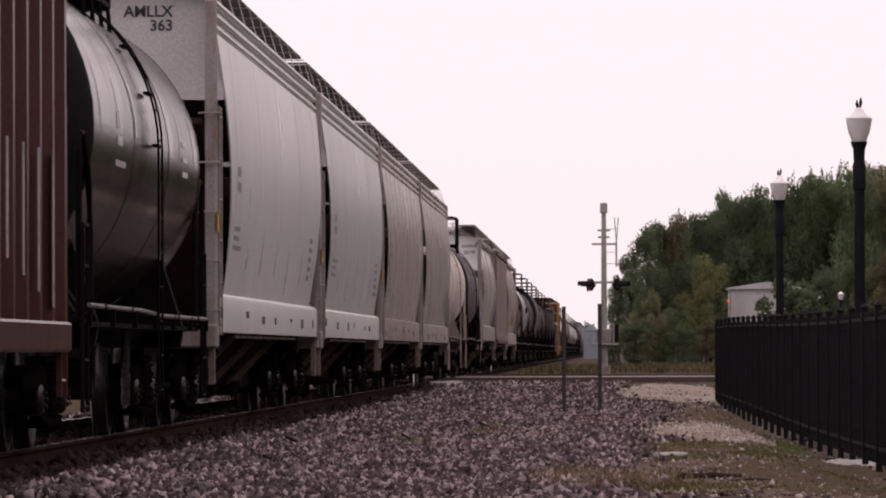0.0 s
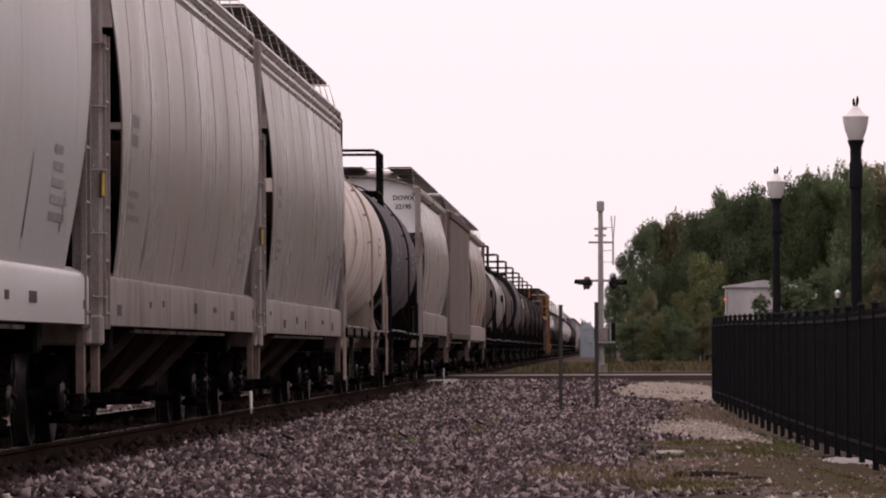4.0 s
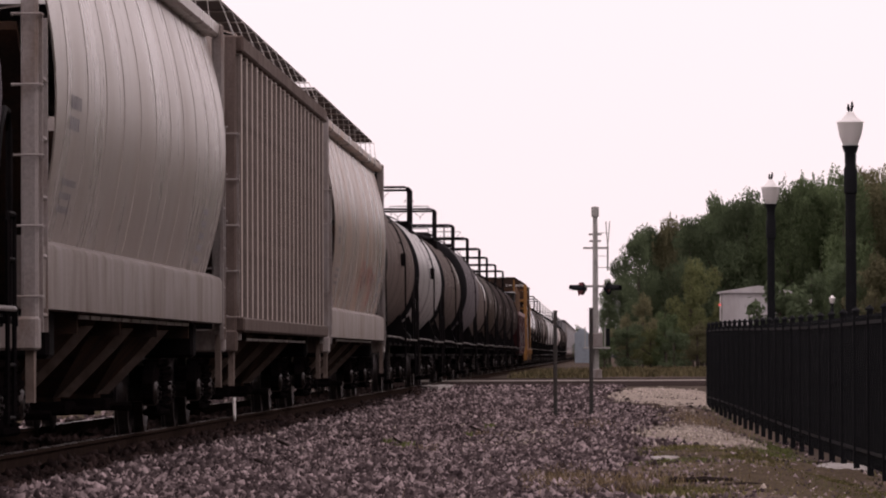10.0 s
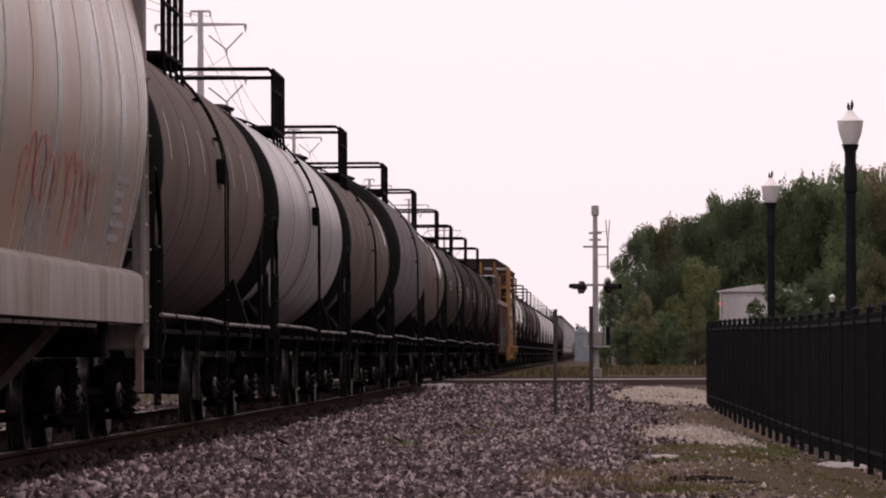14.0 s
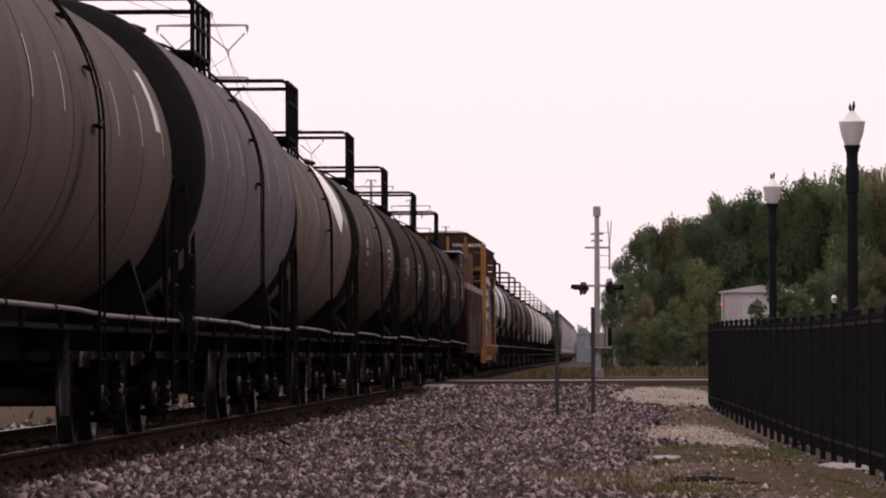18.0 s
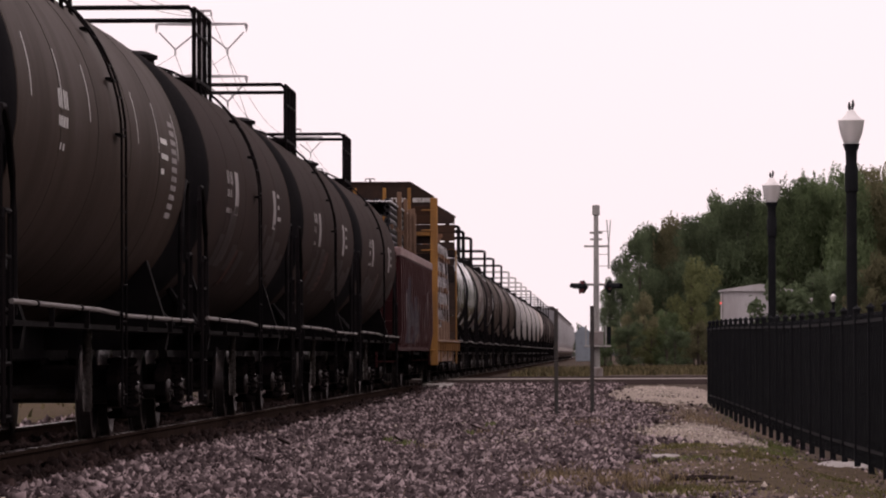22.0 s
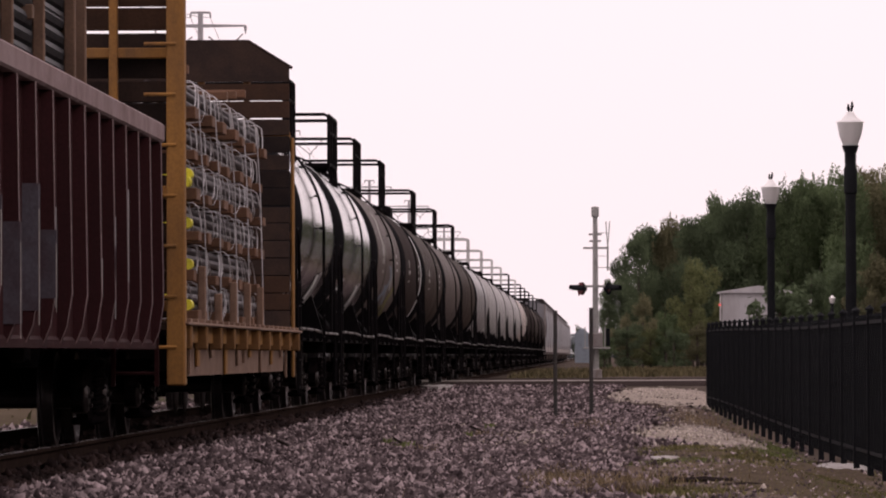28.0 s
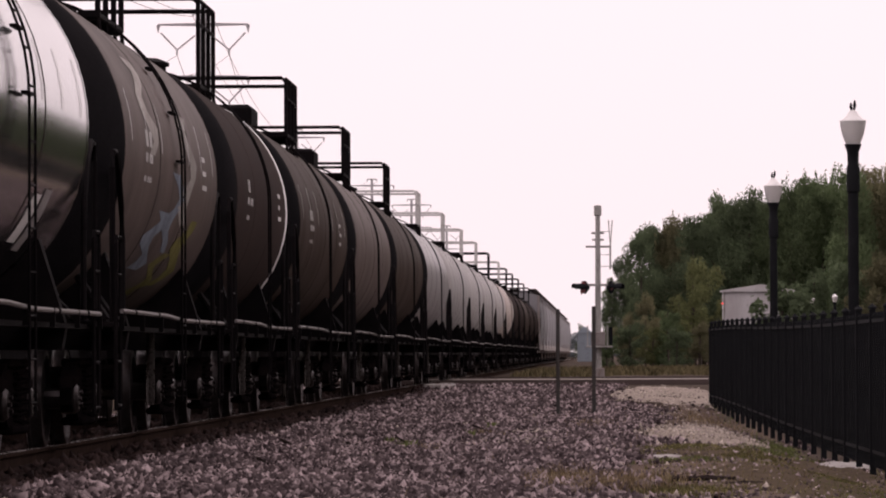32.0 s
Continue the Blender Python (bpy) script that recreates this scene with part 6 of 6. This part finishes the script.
# ---- trees ----
M_BARK = mat("dark_bark", (0.07, 0.055, 0.045), 0.9, amount=0.4, scale=6, streak=4)


def leaf_mat(name, dark, light):
    """Leaves that let half of the light through."""
    m = island_mat(name, dark, light, 0.9)
    n, l = m.node_tree.nodes, m.node_tree.links
    b, out = n["Principled BSDF"], n["Material Output"]
    tr = n.new("ShaderNodeBsdfTranslucent")
    info = n.new("ShaderNodeObjectInfo")
    shade = n.new("ShaderNodeMapRange")
    shade.inputs["To Min"].default_value, shade.inputs["To Max"].default_value = 0.75, 1.25
    l.new(info.outputs["Random"], shade.inputs["Value"])
    hsv = n.new("ShaderNodeHueSaturation")
    l.new(shade.outputs[0], hsv.inputs["Value"])
    l.new(b.inputs["Base Color"].links[0].from_socket, hsv.inputs["Color"])
    l.new(hsv.outputs[0], b.inputs["Base Color"])
    l.new(hsv.outputs[0], tr.inputs["Color"])
    b.inputs["Specular IOR Level"].default_value = 0.1
    mix = n.new("ShaderNodeMixShader")
    mix.inputs[0].default_value = 0.5
    l.new(b.outputs[0], mix.inputs[1])
    l.new(tr.outputs[0], mix.inputs[2])
    l.new(mix.outputs[0], out.inputs["Surface"])
    return m


LEAF = {
    "dark": leaf_mat("dark_green_leaves", (0.085, 0.115, 0.066), (0.115, 0.15, 0.084)),
    "mid": leaf_mat("green_leaves", (0.088, 0.122, 0.062), (0.118, 0.158, 0.08)),
    "olive": leaf_mat("olive_leaves", (0.112, 0.124, 0.056), (0.145, 0.158, 0.072)),
    "rust": leaf_mat("brown_olive_leaves", (0.135, 0.13, 0.075), (0.17, 0.16, 0.092)),
    # distance haze is mixed into this leaf colour
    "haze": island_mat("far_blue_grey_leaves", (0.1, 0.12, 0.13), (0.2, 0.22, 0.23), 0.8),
}
TREES = {}


def leaf_cloud(rng, lobes, n, size):
    """Leaves scattered through uneven lobes: centre, radii."""
    vol = np.array([a[3] * a[4] * a[5] for a in lobes]) ** 0.7
    which = rng.choice(len(lobes), n, p=vol / vol.sum())
    L_ = np.array(lobes)[which]
    d = rng.normal(size=(n, 3))
    d /= np.linalg.norm(d, axis=1)[:, None]
    rad = rng.uniform(0.6, 1.0, n) ** 0.5 * (1 + 0.18 * rng.normal(size=n))
    c = L_[:, :3] + d * L_[:, 3:] * rad[:, None]
    # the blades lie roughly along the outside of their lobe
    face = d + 0.55 * rng.normal(size=(n, 3))
    u = np.cross(face, rng.normal(size=(n, 3)))
    u /= np.linalg.norm(u, axis=1)[:, None]
    w = np.cross(u, face)
    w /= np.linalg.norm(w, axis=1)[:, None]
    s = size * rng.uniform(0.5, 1.4, (n, 1))
    P = np.stack([c - u * s, c + w * s * 0.55, c + u * s, c - w * s * 0.55], 1)
    return P.reshape(-1, 3), (4 * np.arange(n)[:, None] + np.arange(4)[None])


def tree(kind, shape, m, words, n=16000, size=0.107):
    """A tapered trunk with limbs and a ragged crown, 10 m high before it is scaled."""
    if (kind, shape) in TREES:
        first = TREES[kind, shape]
        o = copy_thing(first, m @ Matrix.Diagonal((1 / first.scale.x, 1 / first.scale.y, 1 / first.scale.z, 1)))
        return tagged(o, words)
    r = np.random.RandomState(hash_of(kind, shape))
    t = tagged(new("tree"), words, "tree", "trees beyond the road")
    part("trunk", Mesh().tube([(0, 0, -0.3), (0.1, 0, 2), (0.05, 0.1, 4.5), (0.2, 0, 7)], [0.28, 0.22, 0.15, 0.05], 9), M_BARK, t)
    lobes = []
    small = 1 if shape < 3 or shape > 5 else 0.62
    for k in range(15 if small == 1 else 24):
        a = r.uniform(0, 6.28)
        q = r.uniform(0.2, 2.6)
        z = r.uniform(1.2, 8.6) if shape < 3 or shape > 5 else r.uniform(0.4, 6)
        q *= 1.15 - 0.07 * abs(z - 4.5)
        lobes.append((q * math.cos(a), q * math.sin(a), z, small * r.uniform(0.9, 1.7), small * r.uniform(0.9, 1.7), small * r.uniform(0.7, 1.3)))
        if k < (6 if shape < 3 else 0 if shape == 6 else 3):
            part("limb", Mesh().tube([(0.05, 0, min(2 + k * 0.6, z)), (q * math.cos(a) * 0.6, q * math.sin(a) * 0.6, z * 0.85), (q * math.cos(a), q * math.sin(a), z)], [0.1, 0.06, 0.02], 6), M_BARK, t)
    for k in range(7):
        a = r.uniform(0, 6.28)
        q = r.uniform(0, 1.9)
        z = r.uniform(8.0, 9.2) if small == 1 else r.uniform(5.6, 6.9)
        lobes.append((q * math.cos(a), q * math.sin(a), z, r.uniform(0.5, 0.85), r.uniform(0.5, 0.85), r.uniform(0.4, 0.75)))
    if kind in ("mid", "rust") and shape < 3:
        # thin leading shoots above the crown
        for k in range(16):
            a, q = r.uniform(0, 6.28), r.uniform(0.2, 2.6)
            z = r.uniform(8.6, 9.7) - 0.25 * q
            lobes.append((q * math.cos(a), q * math.sin(a), z, 0.14, 0.14, r.uniform(0.4, 0.75)))
    v, f = leaf_cloud(r, lobes, n, size)
    crown = bulk("crown", v, f, LEAF[kind])
    crown.parent = t
    t.matrix_basis = m
    TREES[kind, shape] = t
    return t


def hash_of(kind, shape):
    return {"dark": 10, "mid": 20, "olive": 30, "haze": 40, "rust": 50}[kind] + shape


def grown(x, y, h, wide=1.0, turn=0):
    return Matrix.Translation((x, y, ground_z(x, y))) @ Matrix.Rotation(radians(turn), 4, "Z") @ Matrix.Diagonal((h * wide / 10, h * wide / 10, h / 10, 1))


rng = random.Random(17)
# the edge of the wood: across, height, kind, width of the crown
EDGE = ((0.55, 6.0, "dark", 0.44), (1.25, 7.3, "dark", 0.48), (2.3, 8.8, "dark", 0.5), (3.3, 9.5, "dark", 0.56), (4.5, 9.7, "rust", 0.6), (5.6, 9.8, "dark", 0.6), (6.7, 10.4, "dark", 0.58), (7.8, 11.1, "dark", 0.56), (9.0, 11.6, "dark", 0.55),
        (10.2, 11.1, "dark", 0.56), (11.5, 11.8, "mid", 0.54), (12.7, 12.5, "mid", 0.5), (13.9, 12.4, "mid", 0.55), (15.1, 12.8, "mid", 0.5), (16.4, 12.7, "rust", 0.52), (17.7, 12.8, "rust", 0.55), (19.2, 12.9, "mid", 0.6), (21.0, 13.0, "mid", 0.6))
for i, (x, h, kind, wide) in enumerate(EDGE):
    tree(kind, i % 3, grown(x, 345 + 3 * math.sin(i * 2.3), h, wide, rng.uniform(0, 360)), "dense dark green broadleaf tree beyond the road" if kind == "dark" else "green and brown broadleaf tree beyond the road")
for i in range(24):
    x = 3.0 + 0.85 * i
    h = np.interp(x, [e[0] for e in EDGE], [e[1] for e in EDGE])
    tree("dark", 7 + i % 2, grown(x * 1.04, 360 + 6 * (i % 3), h * (0.97 - 0.05 * (i % 2)), 0.6, rng.uniform(0, 360)), "dense dark green broadleaf tree deeper in the wood", 5000, 0.25)
for x, h, y, kind, wide in ((5.3, 8.8, 322, "olive", 0.6), (6.9, 5.4, 320, "olive", 0.8), (2.5, 6.0, 326, "rust", 0.62), (3.7, 4.6, 320, "mid", 0.8), (1.5, 4.4, 326, "rust", 0.7), (8.6, 6.6, 326, "olive", 0.7), (10.5, 6.2, 325, "dark", 0.8), (12.3, 7.6, 325, "dark", 0.75), (14.2, 8.4, 324, "dark", 0.7), (16.1, 9.0, 322, "rust", 0.7), (18.2, 8.6, 322, "olive", 0.75)):
    tree(kind, 3, grown(x, y, h, wide, rng.uniform(0, 360)), "leafy green bush at the edge of the wood", 7500, 0.125)
for i in range(15):
    x = 0.15 + 1.35 * i
    tree(("mid", "dark", "olive", "dark", "rust")[i % 5], 5 if i % 5 in (1, 3) else 3, grown(x, 316 + 2 * (i % 3), 2.6 + 1.0 * abs(math.sin(i * 1.9)), 1.1, rng.uniform(0, 360)), "low leafy bush at the edge of the wood", 7500, 0.125)
for i in range(41):
    y = -30 + 4.9 * i
    tree("dark", 6, grown(15.5 + 2 * math.sin(i * 2.1), y, 11.0 + 1.6 * math.sin(i * 1.3), 0.95, i * 67), "dense dark green broadleaf tree behind the path", 1600, 0.4)
for i in range(30):
    y = 176 + 5.2 * i
    tree("dark", 6, grown(22.5 + 2 * math.sin(i * 1.7), y, 12.0 + 1.4 * math.sin(i * 2.2), 0.95, i * 41), "dense dark green broadleaf tree behind the path", 1600, 0.4)
for i in range(14):
    tree("dark", 6, grown(26.5 + 3.2 * i, 338 + 4 * math.sin(i * 1.9), 13.0 + 1.2 * math.sin(i * 2.7), 0.95, i * 53), "dense dark green broadleaf tree deeper in the wood", 1600, 0.4)
tree("dark", 4, grown(4.85, 150, 3.7, 1.0, 30), "slender leafy sapling before the white shed", 3600, 0.23)
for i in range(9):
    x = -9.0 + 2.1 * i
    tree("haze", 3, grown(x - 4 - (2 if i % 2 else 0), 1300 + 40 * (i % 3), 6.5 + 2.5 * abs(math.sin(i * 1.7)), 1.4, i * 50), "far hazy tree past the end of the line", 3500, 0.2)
for x, y, h in ((-2.75, 660, 4.6), (-1.9, 700, 3.6), (-2.2, 690, 3.2)):
    tree("dark", 9, grown(x, y, h, 0.45, 20), "dark slim conifer far down the line", 2600, 0.2)

# ---- the cars in their order, by where each one begins and ends ahead of the camera at the start ----
M_T_GLOSS = mat("glossy_grey_brown_tank_paint", (0.03, 0.022, 0.02), 0.16, spots=(0.022, 0.016, 0.0145), amount=0.25, scale=1.0, streak=5, spec=0.06, bump=0.03)
M_T_CREAM = mat("cream_tank_paint", (0.51, 0.462, 0.435), 0.55, spots=(0.31, 0.19, 0.13), amount=0.38, scale=1.2, streak=6, bump=0.03)
M_T_GREY = mat("dark_grey_tank_paint", (0.104, 0.092, 0.1), 0.65, spots=(0.08, 0.07, 0.076), amount=0.35, scale=1.0, streak=3, spec=0.03, bump=0.03)
M_T_TAUPE = mat("taupe_tank_paint", (0.1, 0.077, 0.07), 0.65, spots=(0.072, 0.056, 0.05), amount=0.4, scale=1.0, streak=3, spec=0.04, bump=0.03)
M_T_TAN = mat("dusty_tan_tank_paint", (0.115, 0.088, 0.078), 0.5, spots=(0.06, 0.05, 0.046), amount=0.5, scale=0.8, streak=1.5, spec=0.05, bump=0.03)
M_T_PALE = mat("pale_grey_tank_paint", (0.25, 0.236, 0.24), 0.35, spots=(0.19, 0.172, 0.17), amount=0.35, scale=1.0, streak=4, bump=0.03)
M_T_BROWN = mat("brown_grey_tank_paint", (0.046, 0.032, 0.0255), 0.55, spots=(0.033, 0.023, 0.019), amount=0.4, scale=1.0, streak=3, spec=0.03, bump=0.03)
M_T_BLACK = mat("dusty_black_tank_paint", (0.029, 0.0212, 0.0194), 0.65, spots=(0.043, 0.0315, 0.0285), amount=0.4, scale=1.0, streak=3, spec=0.008, bump=0.03)
M_T_SILVER = mat("glossy_pale_tank_jacket", (0.33, 0.315, 0.32), 0.11, metal=0.96, spots=(0.38, 0.363, 0.36), amount=0.2, scale=1.0, streak=6, bump=0, patchy=(0.02, 0.05))
M_T_WHITE = mat("white_tank_paint", (0.33, 0.318, 0.315), 0.55, spots=(0.33, 0.3, 0.28), amount=0.35, scale=1.0, streak=6, bump=0.03)
# white stripe and panel paint; the hopper end has stronger light painted in
M_WHITE_AND_LIT_END = mat("clean_white_end_paint", (0.78, 0.77, 0.78), 0.5, spots=(0.6, 0.58, 0.57), amount=0.2, scale=1.0, streak=5, bump=0.03)
M_SCRAWL = mat("dark_grey_spray", (0.12, 0.11, 0.12), 0.6, amount=0.3, scale=5)
M_HOPPER_RUSTY = mat("rust_streaked_cream_paint", (0.28, 0.252, 0.24), 0.27, spots=(0.36, 0.2, 0.125), amount=0.42, scale=1.1, streak=7, bump=0.03)
M_HOPPER_FAR = mat("dull_grey_hopper_paint", (0.19, 0.185, 0.195), 0.6, spots=(0.12, 0.108, 0.108), amount=0.3, scale=1.0, streak=4, spec=0.1)
# near-black heads: shade from the neighbouring car is put into their colour
M_HEAD = mat("black_tank_end_paint", (0.007, 0.0066, 0.0076), 0.7, spots=(0.015, 0.0138, 0.0147), amount=0.35, scale=1.5, streak=3, spec=0.03)
M_POST_PALE = mat("pale_platform_rail_paint", (0.5, 0.49, 0.48), 0.6, amount=0.3)

tank_car(41.0, 55.2, M_T_GLOSS, M_HEAD, "glossy grey-brown tank car with a black end", marks=M_WHITE_INK)
hopper_car(55.2, 75.5, "bulged", M_HOPPER_WHITE, "white curved-sided covered hopper car", M_TRIM, 3, (0.98, 1.4), marks=M_HOPPER_INK, mark=(("AMLLX", "363"), 0.16, 0.84, 4.32, 0.155, 0.9))
hopper_car(75.5, 95.6, "bulged", M_HOPPER_WHITE, "white curved-sided covered hopper car", M_TRIM, 3, (0.98, 1.4), marks=M_HOPPER_INK)
hopper_car(95.6, 115.7, "bulged", M_HOPPER_CREAM, "cream curved-sided covered hopper car", M_TRIM, 3, (0.98, 1.4), marks=M_HOPPER_INK, seams=9)
hopper_car(115.7, 136.0, "bulged", M_HOPPER_CREAM, "cream covered hopper car with grey scrawls", M_TRIM, 3, (0.98, 1.4), marks=M_HOPPER_INK, seams=9, scrawl=(M_SCRAWL, 3.6, 8.9, 1.5, 2.3), rag=-8.0)
tank_car(136.0, 154.0, M_T_CREAM, M_T_CREAM, "cream tank car with rust streaks", marks=M_GREY_INK, steel=M_CREAM_STEEL)
tank_car(154.0, 170.3, M_T_GREY, M_HEAD, "dark grey tank car with a black end", marks=M_GREY_INK)
hopper_car(170.3, 190.6, "centre", M_HOPPER_CREAM, "cream covered hopper car with a lettered end", M_TRIM, 3, (1.12, 1.62), marks=M_HOPPER_INK, mark=(("DOWX", "22195"), 0.14, 1.12, 4.1, 0.1, 1.35), end_paint=M_WHITE_AND_LIT_END)
hopper_car(190.6, 211.9, "ribbed", M_HOPPER_TAN, "tan covered hopper car with ribbed sides", M_RUST_TRIM, 3, rag=-6.2)
hopper_car(211.9, 233.5, "centre", M_HOPPER_RUSTY, "rust-streaked cream covered hopper car with red scrawls", M_TRIM, 3, (1.05, 1.5), marks=M_HOPPER_INK, scrawl=(M_RED_INK, -0.5, 4.6, 1.8, 2.35))
for a, b, m, words, kw in (
    (233.5, 251.6, M_T_TAUPE, "taupe tank car with faded streaks", {"holder": True}),
    (251.6, 271.4, M_T_PALE, "pale grey tank car with black railings", {"stain": ((-0.12, 0.14),), "holder": True}),
    (271.4, 290.1, M_T_TAUPE, "taupe tank car with dark ends", {"over": 0.95, "stain": ((-0.1, 0.2),), "end_card": M_WHITE_INK}),
    (290.1, 308.3, M_T_GREY, "large grey tank car with dark ends", {"over": 0.72, "R": 1.64, "zc": 2.66, "rise": 0.4}),
    (308.3, 326.4, M_T_TAUPE, "taupe tank car with a pale upper panel", {"patch": (0.34, 0.8, 0.07, 1.4, M_WHITE_AND_LIT_END), "stain": ((-0.08, 0.16),), "end_card": M_GREY_INK, "over": 0.8}),
    (326.4, 344.8, M_T_BROWN, "brown-grey tank car with black railings", {"panel": True, "marks": M_WHITE_INK}),
    (344.8, 362.6, M_T_BLACK, "dusty black tank car with white stencils", {"smudge": M_SMUDGE, "marks": M_GREY_INK, "deck": 0.92}),
    (362.6, 380.6, M_T_BLACK, "dusty black tank car with white stencils", {"smudge": M_SMUDGE, "marks": M_GREY_INK, "deck": 0.92}),
    (380.6, 398.8, M_T_BLACK, "dusty black tank car next to a gondola", {"smudge": M_SMUDGE, "marks": M_GREY_INK, "deck": 0.92}),
    (441.6, 453.6, M_T_SILVER, "short glossy white tank car with a black end", {"over": 1.15, "cards": (-0.8, 0.4), "deck": 1.1}),
    (453.6, 466.8, M_T_SILVER, "short glossy white tank car with a black end", {"over": 1.15, "cards": (-0.8, 0.4), "deck": 1.1}),
    (466.8, 480.9, M_T_TAN, "dusty tan tank car with sprayed colour patches", {"marks": M_WHITE_INK, "spray": True, "deck": 0.9, "rise": 0.76}),
    (480.9, 493.4, M_T_BLACK, "short black tank car with a white end stripe", {"marks": M_WHITE_INK, "ring": 0.985, "deck": 0.84, "rise": 0.82}),
    (493.4, 509.8, M_T_BROWN, "dark brown tank car with a boxed dome", {"box_dome": True, "marks": M_WHITE_INK}),
    (509.8, 527.3, M_T_TAN, "dusty tan tank car with a boxed dome", {"box_dome": True}),
    (527.3, 545.8, M_T_BROWN, "dark brown tank car with black railings", {}),
    (545.8, 566.0, M_T_PALE, "pale grey tank car with pale railings", {"posts": M_POST_PALE}),
    (566.0, 587.0, M_T_WHITE, "white tank car with pale railings", {"posts": M_POST_PALE}),
    (587.0, 606.0, M_T_WHITE, "white tank car with pale railings", {"posts": M_POST_PALE}),
    (606.0, 627.0, M_T_WHITE, "white tank car with pale railings", {"posts": M_POST_PALE}),
    (627.0, 648.0, M_T_WHITE, "dull white tank car with black railings", {}),
    (648.0, 668.0, M_T_CREAM, "cream tank car with pale railings", {"posts": M_POST_PALE}),
    (668.0, 685.0, M_T_BLACK, "plain black tank car with black railings", {}),
    (685.0, 702.0, M_T_BLACK, "plain black tank car with black railings", {}),
    (702.0, 722.0, M_T_BROWN, "dark brown tank car with black railings", {}),
    (722.0, 742.0, M_T_BLACK, "plain black tank car with black railings", {}),
    (742.0, 762.0, M_T_BLACK, "plain black tank car with black railings", {}),
):
    pale = m in (M_T_WHITE, M_T_CREAM)
    tank_car(a, b, m, m if pale else M_HEAD, words, shiny=a < 500 and m not in (M_T_PALE, M_T_BLACK), **kw)
last = hopper_car(762.0, 781.3, "bulged", M_HOPPER_FAR, "grey covered hopper car far down the train", M_TRIM, 3, far=True)
for k in range(1, 16):
    o = copy_thing(last, Matrix())
    TRAIN.append((o, 771.65 + 19.3 * k))


def motions():
    """The whole train rolls towards the camera at one speed; every wheel turns with it."""
    for car, ahead in TRAIN:
        walk(car, [(t, pose(TRACK_X, ahead - SPEED * t, 0)) for t in (0, 4, 8, 12, 16, 20, 24, 28, 32)])
    turn = math.degrees(SPEED / 0.412) / FPS
    for k, first in enumerate(FIRST["wheelsets"]):
        y = first.location.y
        walk(first, [(i / FPS, pose(0, y, 0.412, turn * i)) for i in range(32 * FPS + 1)])
        keys = first.animation_data
        for truck in [o for o in scene.objects if o.name.split(".")[0] == "truck"]:
            for w in truck.children:
                if w.name.split(".")[0] == "wheelset" and w is not first and abs(w.location.y - y) < 0.01:
                    w.rotation_mode = "QUATERNION"
                    w.animation_data_create()
                    w.animation_data.action = keys.action
                    w.animation_data.action_slot = keys.action_slot


motions()
